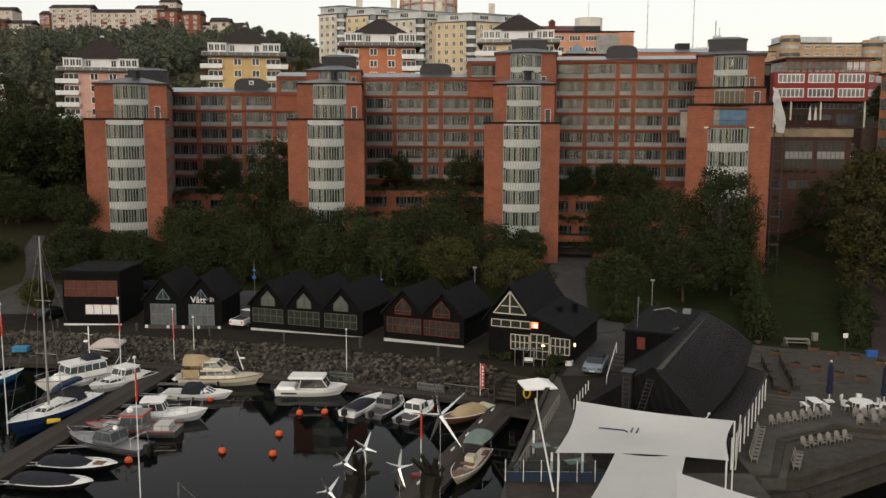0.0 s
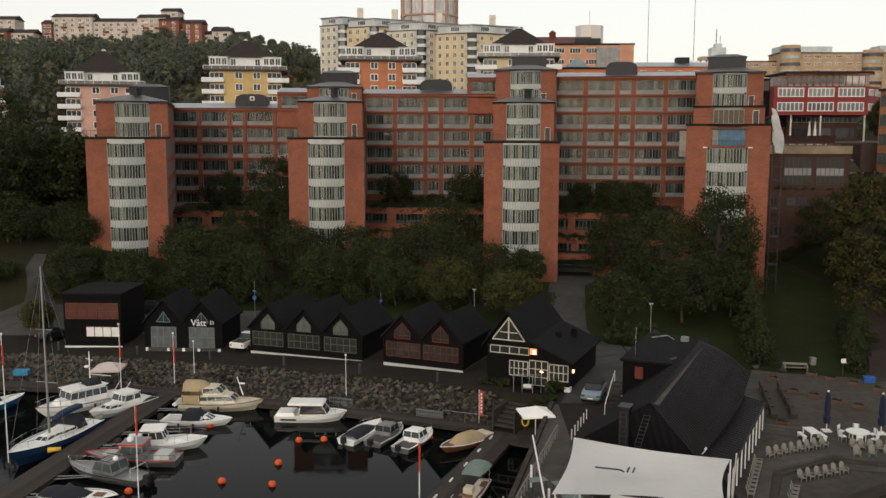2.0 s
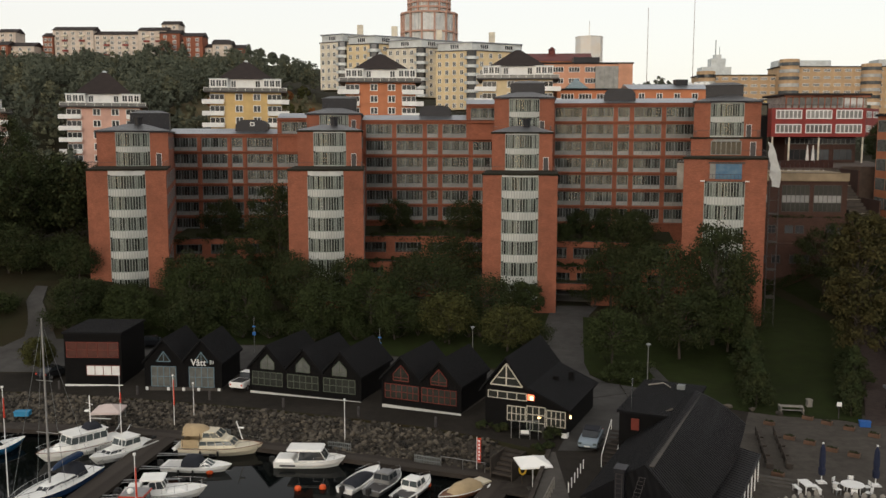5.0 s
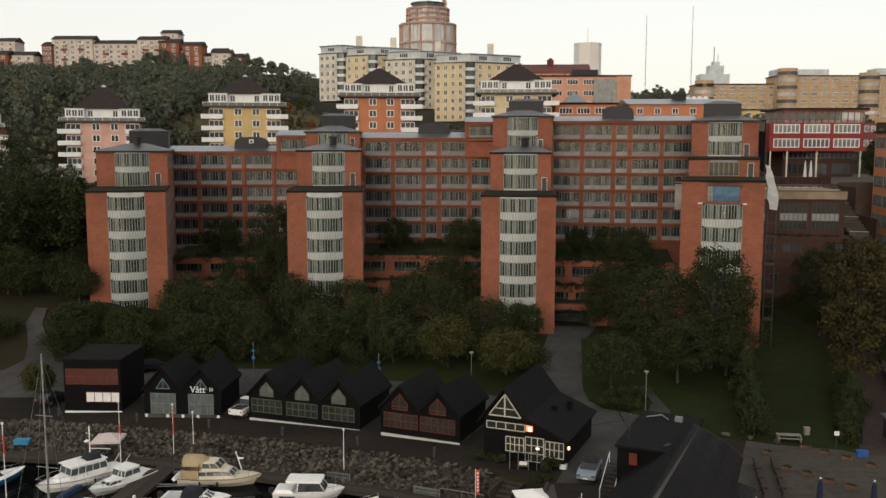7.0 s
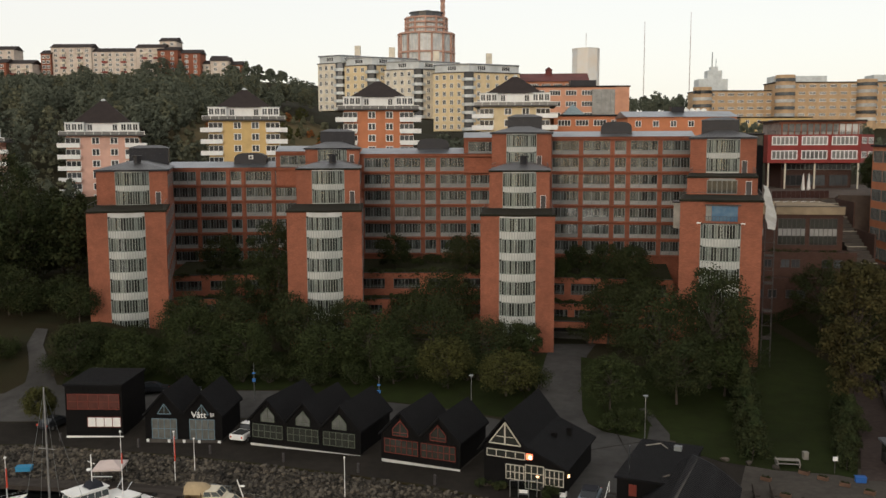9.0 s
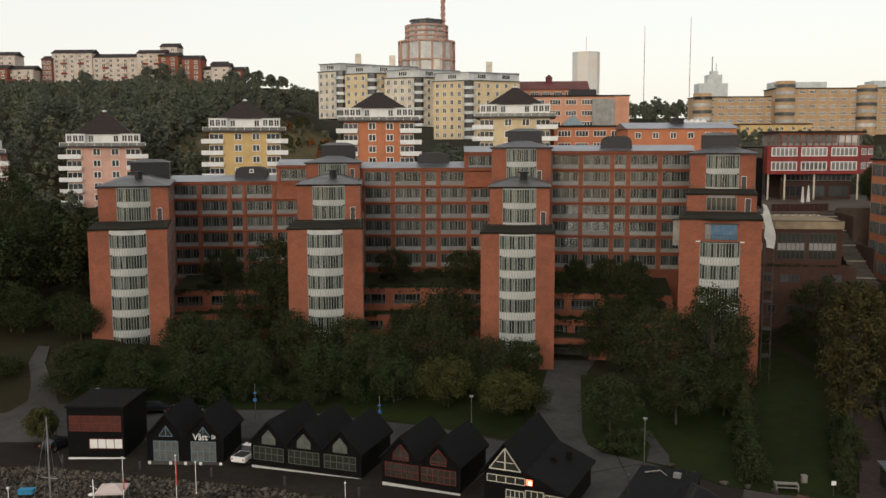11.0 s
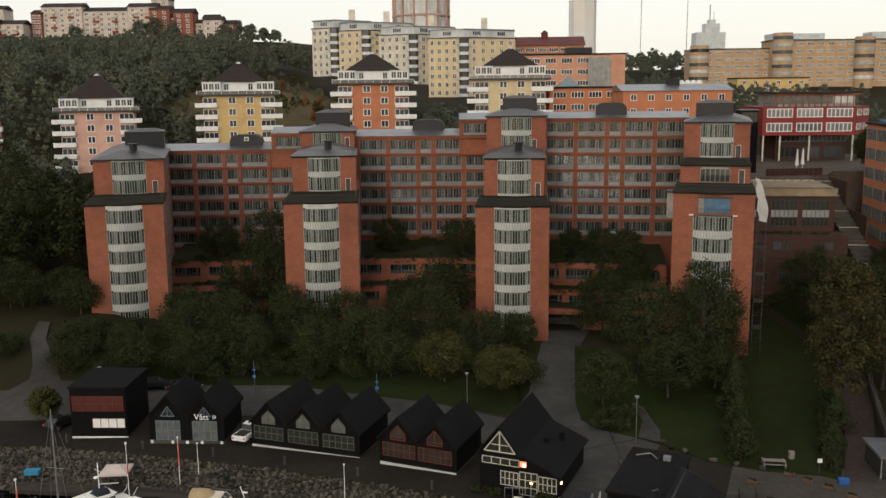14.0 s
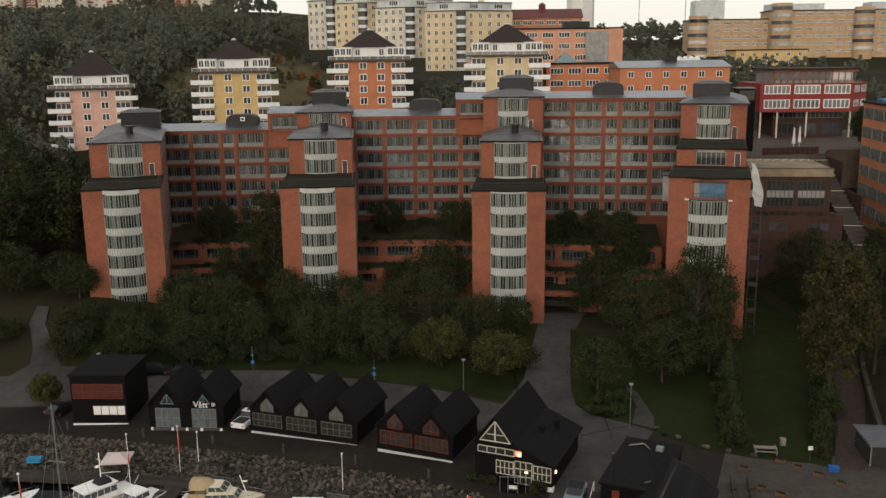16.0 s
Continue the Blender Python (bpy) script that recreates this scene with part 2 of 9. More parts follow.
def rod(bm, p, q, r, r2=None, k=6):
    p, q = Vector(p), Vector(q)
    r2 = r if r2 is None else r2
    d = (q - p).normalized()
    u = d.orthogonal().normalized()
    w = d.cross(u)
    ra = [bm.verts.new(p + (u * math.cos(a) + w * math.sin(a)) * r) for a in [2 * math.pi * i / k for i in range(k)]]
    rb = [bm.verts.new(q + (u * math.cos(a) + w * math.sin(a)) * r2) for a in [2 * math.pi * i / k for i in range(k)]]
    for i in range(k):
        j = (i + 1) % k
        bm.faces.new((ra[i], ra[j], rb[j], rb[i]))
    bm.faces.new(ra[::-1])
    bm.faces.new(rb)


def rods(*rows, k=6):
    bm = bmesh.new()
    for r in rows:
        rod(bm, *r, k=k)
    return bm


def pole(bm, x, y, z0, z1, r, r2=None, k=8):
    rod(bm, (x, y, z0), (x, y, z1), r, r2, k)


def smoothstep(a, b, x):
    t = min(1.0, max(0.0, (x - a) / (b - a)))
    return t * t * (3 - 2 * t)
CHAIR_GREY = mat("weathered_white_wood", (0.22, 0.205, 0.18), rough=0.8, var=0.2, scale=2.0)
GRAVEL = mat("pale_gravel", (0.08, 0.071, 0.061), rough=0.95, spec=0.1, var=0.2, scale=1.2, bump=0.3, bscale=20, stain=0.3, stain_scale=0.12)


# ---- ground and water ----
DRIVE = mat("worn_asphalt", (0.074, 0.071, 0.067), rough=0.92, spec=0.12, var=0.2, scale=0.6, bump=0.2, stain=0.35, stain_scale=0.12)
EDGE = [(-400, 103), (-48.6, 101.9), (-34.7, 98.3), (-27.8, 96.5), (-21.2, 94.5), (-11.4, 90.9), (-2.3, 87.2), (3.5, 83.9), (6, 82.1), (9.4, 79.8), (9.6, 79.6)]


def quay_low(x):
    """How far the quay lies below the promenade: it falls gently to the west."""
    return min(1.0, max(0.0, 0.02 - 0.018 * x))


def quay_y(x):
    """The water's edge of the quay."""
    for (xa, ya), (xb, yb) in zip(EDGE, EDGE[1:]):
        if x <= xb:
            return ya + (yb - ya) * (x - xa) / (xb - xa)
    return 48.0 if x < 19.5 else 69.4


def ground_z(x, y):
    z = 1.9 * smoothstep(104, 137, y) - quay_low(x) * (1 - smoothstep(106, 134, y))
    bank = smoothstep(-30, -66, x) * smoothstep(112, 150, y) * 7
    z += bank
    z += 13 * smoothstep(196, 240, y)
    left = smoothstep(60, -120, x)
    z += left * (16 * smoothstep(235, 300, y) + 17 * smoothstep(270, 425, y) + 15.5 * smoothstep(415, 535, y))
    z += (1 - left) * (14 * smoothstep(230, 360, y) + 17 * smoothstep(400, 540, y))
    z += smoothstep(55, 66, x) * smoothstep(100, 190, y) * 6
    return z


def terrain():
    xs = sorted(set([-3000, -2000, -1200, -800, -500, -350] + list(range(-260, -56, 12)) + [-56 + 2 * i for i in range(33)]
                    + [9.59, 9.61, 19.49, 19.51] + [12, 15, 18, 22, 26, 30, 34, 38, 42, 46, 50, 54, 58, 62, 66, 70, 76, 84, 92, 100, 120]
                    + list(range(140, 420, 20)) + [500, 800, 1200, 2000, 3000]))
    ts = [0, 2, 5, 8, 11, 14, 17, 20, 23, 26, 29, 32, 35, 38, 41, 44, 47, 50, 53, 56, 59, 62, 65, 68, 71, 74, 77, 80, 84, 88, 92, 96, 102, 110, 125, 140, 155, 170, 190, 210, 235, 260, 290, 320, 350, 380, 410, 440, 480, 520, 700, 1000, 1600, 2400, 3600]
    bm = bmesh.new()
    grid = []
    for x in xs:
        y0 = quay_y(x)
        col = []
        for t in ts:
            y = y0 + t if t > 60 else max(y0, y0 + t)
            col.append(bm.verts.new((x, y, ground_z(x, y))))
        grid.append(col)
    for a, b in zip(grid, grid[1:]):
        for i in range(len(ts) - 1):
            bm.faces.new((a[i], b[i], b[i + 1], a[i + 1]))
    # the quay wall drops to the bottom of the water
    low = [bm.verts.new((c[0].co.x, c[0].co.y, -4.5)) for c in grid]
    for i in range(len(grid) - 1):
        bm.faces.new((low[i], low[i + 1], grid[i + 1][0], grid[i][0]))
    return bm


tagged(part("ground", terrain(), FOREST_FLOOR), "rising ground of earth, leaf litter and grass", "ground", kind="structure")
tagged(part("water", boxes((-3000, 3000, -1500, 114, -3.25, -2.97)), WATER), "dark still harbour water mirroring the buildings", "water", kind="structure")


def sheet(name, poly, lift, material, label, category, drop=0.25, step=4.0):
    """A paved or planted area laid on the ground: follows its height."""
    bm = bmesh.new()
    vs = [bm.verts.new((x, y, 0)) for x, y in poly]
    bm.faces.new(vs)
    xs, ys = [p[0] for p in poly], [p[1] for p in poly]
    k = math.floor(min(xs) / step) * step + step
    while k < max(xs):
        bmesh.ops.bisect_plane(bm, geom=bm.verts[:] + bm.edges[:] + bm.faces[:], plane_co=(k, 0, 0), plane_no=(1, 0, 0))
        k += step
    k = math.floor(min(ys) / step) * step + step
    while k < max(ys):
        bmesh.ops.bisect_plane(bm, geom=bm.verts[:] + bm.edges[:] + bm.faces[:], plane_co=(0, k, 0), plane_no=(0, 1, 0))
        k += step
    ext = bmesh.ops.extrude_face_region(bm, geom=bm.faces[:])
    top = [v for v in ext["geom"] if isinstance(v, bmesh.types.BMVert)]
    tops = set(top)
    for v in bm.verts:
        v.co.z = ground_z(v.co.x, v.co.y) + (lift if v in tops else lift - drop)
    return tagged(part(name, bm, material), label, category, kind="structure")


sheet("pavement_quay", [(-75, 103.2), (-48.6, 102.1), (-34.7, 98.5), (-27.8, 96.7), (-21.2, 94.7), (-11.4, 91.1), (-2.3, 87.4), (3.5, 84.1), (6, 82.3), (9.3, 80.3), (9.6, 57), (19.4, 57), (19.6, 69.4), (60, 69.4), (60, 91.5), (44, 92), (31, 94),
                        (20, 99.5), (11, 97), (3, 100), (-12, 107.5), (-24, 110), (-75, 110)], 0.02, ASPHALT, "worn grey asphalt quay before the boathouses", "quay")
sheet("plaza", [(22.0, 69.45), (60, 69.45), (60, 91.2), (44, 91.7), (31.4, 93.4), (22.5, 71)], 0.035, GRAVEL, "pale gravel terrace beside the restaurant", "terrace")
sheet("road_left", [(-75, 110.3), (-24, 110.3), (-12, 107.8), (3, 100.3), (11, 97.3), (15, 97.5), (12, 105), (-2, 113), (-22, 119.5), (-54.2, 120.6), (-56.9, 125), (-60.2, 130), (-61.4, 134.5), (-63.2, 134.5), (-62.6, 130), (-61.2, 127.4), (-59.6, 124), (-58.7, 120.9), (-60.4, 118.2), (-75, 117.2)],
      0.04, DRIVE, "grey asphalt road behind the boathouses", "road")
sheet("path_entrance", [(7.5, 107.8), (11.5, 99.5), (15, 97.5), (22.6, 101), (21.4, 101.8), (18, 104.2), (16.6, 107.2), (17.0, 112.1), (18.6, 121.3), (20.4, 134.8), (23.0, 142.9), (16.5, 142.9), (14.6, 136.4),
                        (12.6, 125.4), (10.8, 115.8)], 0.05, DRIVE, "worn grey asphalt drive to the building's entrance", "path")
sheet("lawn_park", [(16.7, 107.6), (18.1, 104.4), (21.4, 102.0), (22.7, 101.2), (24.9, 99.3), (28.8, 94.2), (33.6, 91.6), (39.8, 90.1), (41.3, 89.0), (50.2, 109.6), (59.8, 140), (62, 178), (50, 178), (44, 150), (30, 128),
                    (19.4, 134), (17.7, 121), (16.6, 112)], 0.07, GRASS, "dark green mown lawn", "lawn")
sheet("road_cafe", [(9.9, 80.6), (13, 80.6), (19.0, 88), (24.6, 98.9), (22.6, 100.8), (15, 97.3), (13.4, 92)], 0.045, DRIVE, "grey asphalt lane between the cafe and the restaurant", "road")
sheet("path_lawn", [(22.6, 101.3), (24.8, 99.7), (25.6, 103.1), (25.2, 110.2), (24.6, 112.6), (23.9, 112.4), (24.2, 107)], 0.085, DRIVE, "narrow grey footpath across the lawn", "path")
sheet("lawn_verge", [(-53.6, 121), (-22, 119.9), (-2, 113.4), (11.5, 106.8), (12.4, 120), (14.8, 136), (3, 134), (-30, 138), (-56, 138)], 0.035, GRASS, "rough grass verge under the trees", "lawn")

# ---- the red brick office building ----
Z_STOREY = 3.25


def window_meshes(w, h, parts, sill=0.75, frame_mat=None, panel_mat=None):
    """A window band: frame with mullions, a pale panel below, panes and blinds behind."""
    fr = bmesh.new()
    box(fr, 0, w, -0.03, 0.12, 0, 0.07)
    box(fr, 0, w, -0.03, 0.12, h - 0.07, h)
    box(fr, 0, w, -0.02, 0.1, sill - 0.04, sill + 0.04)
    for i in range(parts + 1):
        x = (w - 0.07) * i / parts
        wide = 0.05 if i % 3 == 0 else 0.0
        box(fr, x - wide, x + 0.06 + wide, -0.04, 0.1, 0.07, h - 0.07)
    pn = boxes((0.03, w - 0.03, 0.04, 0.055, sill, h - 0.05))
    lo = boxes((0.03, w - 0.03, 0.02, 0.06, 0.05, sill - 0.02))
    return (mesh_of("window_frame", fr, frame_mat or FRAME_GREY), mesh_of("pane", pn, GLASS), mesh_of("lower_panel", lo, panel_mat or SILL_PANEL))


def blind_mesh(w, h, sill, parts, seed, drawn=0.55):
    """Curtains and blinds behind a window: some bays drawn, some half drawn, some open."""
    rng = random.Random(seed)
    bm = bmesh.new()
    step = w / parts
    for i in range(parts):
        x, r = i * step + 0.05, rng.random()
        if r < drawn:
            box(bm, x, x + step - 0.06, 0.16, 0.19 + 0.02 * (i % 3), sill, h - 0.1)
        elif r < drawn + 0.25:
            box(bm, x, x + step * 0.4, 0.16, 0.19, sill, h - 0.1)
    box(bm, 0.05, w - 0.05, 0.9, 0.94, sill, sill + 0.25)
    return mesh_of("blind", bm, BLIND)


W_H = 2.62
WIN = {"wide": (5.15, window_meshes(5.15, W_H, 9)), "narrow": (2.2, window_meshes(2.2, W_H, 3))}
BLINDS = {k: [blind_mesh(WIN[k][0], W_H, 0.75, 9 if k == "wide" else 3, 7 + i, (0.85, 0.6, 0.4, 0.75, 0.95, 0.5)[i]) for i in range(6)] for k in WIN}


def add_window(kind, parent, m):
    w, (fr, pn, lo) = WIN[kind]
    f = piece("window_frame", fr, parent, m)
    p = piece("pane", pn, f)
    p.visible_shadow = False
    piece("lower_panel", lo, f)
    piece("blind", random.choice(BLINDS[kind]), f)


def facade(parent, x, y, rz, pattern, z_top, rows, roof_h=1.1, depth=11.0, label="", z_base=2.0):
    """A straight wing: brick piers and bands with deep window openings, rooms behind, a sheet metal roof.
    The local x runs along the front, y goes back into the building."""
    m0 = pose(x, y, 0, 0, 0, rz)
    gap = 0.85
    wall = bmesh.new()
    xs, spots = 0.0, []
    for kind in pattern:
        w = WIN[kind][0]
        box(wall, xs, xs + gap, 0, 0.5, z_base, z_top + 0.35, m=m0)
        box(wall, xs + 0.2, xs + gap - 0.2, -0.2, 0, z_base, z_top + 0.3, m=m0)
        spots.append((xs + gap, kind, w))
        xs += gap + w
    box(wall, xs, xs + gap, 0, 0.5, z_base, z_top + 0.35, m=m0)
    total = xs + gap
    for r in range(rows + 1):
        zb = z_top - r * Z_STOREY
        for sx, kind, w in spots:
            hi = z_top + 0.35 if r == 0 else zb + (Z_STOREY - W_H)
            box(wall, sx, sx + w, 0.0, 0.5, zb, hi, m=m0)
    box(wall, 0, total, -0.1, 0.5, z_top + 0.35, z_top + 0.8, m=m0)
    for r in range(rows + 1):
        zb = z_top - r * Z_STOREY + 0.36
        box(wall, 0, total, -0.42, 0.0, zb, zb + 0.14, m=m0)
    zl = z_top - rows * Z_STOREY
    box(wall, 0, total, 0.002, 0.45, z_base, zl, m=m0)
    body = part("brick_front", wall, BRICK, parent)
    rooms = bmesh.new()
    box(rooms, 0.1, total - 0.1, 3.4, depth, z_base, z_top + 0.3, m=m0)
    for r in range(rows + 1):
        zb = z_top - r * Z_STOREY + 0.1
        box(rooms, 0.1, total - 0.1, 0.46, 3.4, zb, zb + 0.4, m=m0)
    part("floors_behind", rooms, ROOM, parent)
    roof = bmesh.new()
    sweep(roof, [(-0.4, z_top + 0.8), (0.0, z_top + 0.86), (depth * 0.55, z_top + 0.8 + roof_h), (depth, z_top + 0.8)],
          0, total, m=m0 @ Matrix(((0, 1, 0, 0), (1, 0, 0, 0), (0, 0, 1, 0), (0, 0, 0, 1))))
    part("sheet_roof", roof, METAL_ROOF, parent)
    for r in range(rows):
        for sx, kind, w in spots:
            add_window(kind, parent, m0 @ pose(sx, 0.22, z_top - r * Z_STOREY - W_H))
    return total


def arc(half, bow, k):
    """A shallow bow from -half to half, standing out by bow."""
    r = (half * half + bow * bow) / (2 * bow)
    a = math.asin(half / r)
    return [(r * math.sin(-a + 2 * a * i / k), -(r * math.cos(-a + 2 * a * i / k) - (r - bow))) for i in range(k + 1)]


def ribbon(bm, pts, off, thick, z0, z1, m=None):
    """A curved wall along plan points."""
    a = [(x, y + off) for x, y in pts]
    b = [(x, y + off + thick) for x, y in pts]
    va = [[bm.verts.new((x, y, z)) for x, y in line] for line in (a, b) for z in (z0, z1)]
    if m is not None:
        for row in va:
            for v in row:
                v.co = m @ v.co
    lo_a, hi_a, lo_b, hi_b = va
    for i in range(len(pts) - 1):
        bm.faces.new((lo_a[i], lo_a[i + 1], hi_a[i + 1], hi_a[i]))
        bm.faces.new((lo_b[i + 1], lo_b[i], hi_b[i], hi_b[i + 1]))
        bm.faces.new((hi_a[i], hi_a[i + 1], hi_b[i + 1], hi_b[i]))
        bm.faces.new((lo_a[i + 1], lo_a[i], lo_b[i], lo_b[i + 1]))


def bay_meshes(half, bow, h, band):
    """One storey of a bowed bay: pale panels, mullions, curved panes and pale curtains."""
    pts = arc(half, bow, 14)
    bd = bmesh.new()
    for (xa, ya), (xb, yb) in zip(pts, pts[1:]):
        ribbon(bd, [(xa + 0.03, ya + (yb - ya) * 0.06), (xb - 0.03, yb - (yb - ya) * 0.06)], -0.03, 0.1, 0.03, band - 0.06)
    fr = bmesh.new()
    for i, (x, y) in enumerate(pts):
        box(fr, x - 0.045, x + 0.045, y - 0.12, y + 0.06, 0, h)
    ribbon(fr, pts, -0.05, 0.1, band - 0.05, band + 0.04)
    ribbon(fr, pts, -0.05, 0.1, h - 0.08, h)
    ribbon(fr, pts, 0.08, 0.06, 0.0, band)
    pn = bmesh.new()
    ribbon(pn, pts, 0.0, 0.02, band, h - 0.08)
    curtains = []
    for gaps in ((0, 3, 6, 9, 10), (2, 4, 7, 8, 12), (1, 4, 5, 7, 11), (3, 5, 6, 9, 12, 13), (1, 4, 6, 9, 10, 11)):
        cu = bmesh.new()
        for i in range(14):
            if i not in gaps:
                (xa, ya), (xb, yb) = pts[i], pts[i + 1]
                ribbon(cu, [(xa + 0.03, ya), (xb - 0.03, yb)], 0.16 + 0.02 * (i % 3), 0.02, band, h - 0.1)
        curtains.append(mesh_of("curtain", cu, CURTAIN))
    return mesh_of("bay_frame", fr, MULLION), mesh_of("pane", pn, GLASS), mesh_of("pale_band", bd, PANEL), curtains


BAY = {"wide": bay_meshes(2.75, 0.85, Z_STOREY, 1.15), "upper": bay_meshes(2.75, 0.8, Z_STOREY, 0.95)}
SIDE_WIN = window_meshes(2.4, 2.2, 3, 0.5)
FLAT_WIN = window_meshes(4.0, 2.1, 5, 0.25)
FLAT_PANE = mesh_of("pane", boxes((0.05, 3.95, 0.0, 0.03, 0.25, 2.05)), CURTAIN)


def tier(parent, m, w, y0, length, z0, z1, half, bay_kind, storeys, bay_z, left=True):
    """One stage of a tower: brick shell with a bowed bay in front; brick fronts beside it."""
    hw = w / 2
    for xa, xb in ((-hw, -half), (half, hw)):
        part("front_wall", boxes((xa, xb, y0, y0 + 0.5, z0, z1), m=m), BRICK, parent)
    for xa in (-hw, hw - 0.45):
        part("side_wall", boxes((xa, xa + 0.45, y0 + 0.5, y0 + length, z0, z1), m=m), BRICK, parent)
    top = bay_z + storeys * Z_STOREY
    if 0.05 < z1 - top < 1.0:
        hd = bmesh.new()
        ribbon(hd, arc(half, 0.85, 14), y0 + 0.07, 0.12, top, z1, m=m)
        part("head_panel", hd, PANEL, parent, "pale panel above the bow window")
    elif z1 - top > 0.05:
        part("lintel_wall", boxes((-half, half, y0 + 0.02, y0 + 0.5, top, z1), m=m), BRICK, parent)
    if bay_z - z0 > 0.05:
        part("base_wall", boxes((-half, half, y0 + 0.02, y0 + 0.5, z0, bay_z), m=m), BRICK, parent)
    for k in range(int((z1 - z0) / Z_STOREY)):
        zz = z1 - 0.5 - k * Z_STOREY
        part("string_course", boxes((hw, hw + 0.08, y0 + 0.5, y0 + length, zz, zz + 0.25), m=m), BRICK, parent)
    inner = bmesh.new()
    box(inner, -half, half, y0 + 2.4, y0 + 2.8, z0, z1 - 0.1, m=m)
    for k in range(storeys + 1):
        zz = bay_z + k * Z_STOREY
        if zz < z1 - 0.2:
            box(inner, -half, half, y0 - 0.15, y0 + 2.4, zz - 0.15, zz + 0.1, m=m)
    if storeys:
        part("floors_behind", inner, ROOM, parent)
    else:
        inner.free()
        f = piece("window_frame", FLAT_WIN[0], parent, m @ pose(-2.0, y0 - 0.03, z0 + 0.75))
        piece("pane", FLAT_PANE, f)
        piece("lower_panel", FLAT_WIN[2], f)
    fr, pn, bd, cu = BAY[bay_kind]
    for k in range(storeys):
        f = piece("bay_frame", fr, parent, m @ pose(0, y0 + 0.1, bay_z + k * Z_STOREY))
        p = piece("pane", pn, f)
        p.visible_shadow = False
        piece("pale_band", bd, f)
        piece("curtain", random.choice(cu), f)


def slab(bm, w, y0, length, z, over=0.35, thick=0.3, m=None, half=2.95, bow=0.9):
    """A dark sheet edge that follows the bow at the front."""
    pts = [(-w / 2 - over, y0 - over), (-half - 0.2, y0 - over)] + [(x, y + y0 - over + 0.15) for x, y in arc(half, bow, 10)] + [(half + 0.2, y0 - over), (w / 2 + over, y0 - over),
                                                                       (w / 2 + over, y0 + length), (-w / 2 - over, y0 + length)]
    prism(bm, pts, z, z + thick, m=m)


def railing(bm, w, y0, z, m, depth=3.0):
    for s in (-1, 1):
        for i in range(4):
            y = y0 + depth * i / 3
            rod(bm, m @ Vector((s * w / 2, y, z)), m @ Vector((s * w / 2, y, z + 1.0)), 0.03, k=4)
        rod(bm, m @ Vector((s * w / 2, y0, z + 1.0)), m @ Vector((s * w / 2, y0 + depth, z + 1.0)), 0.03, k=4)
    rod(bm, m @ Vector((-w / 2, y0, z + 1.0)), m @ Vector((w / 2, y0, z + 1.0)), 0.03, k=4)


MOSSY = mat("mossy_roof_felt", (0.02, 0.02, 0.014), rough=0.95, spec=0.08, var=0.3, scale=0.4, tint=(0.03, 0.026, 0.018), stain=0.35, stain_scale=0.3, bump=0.3)


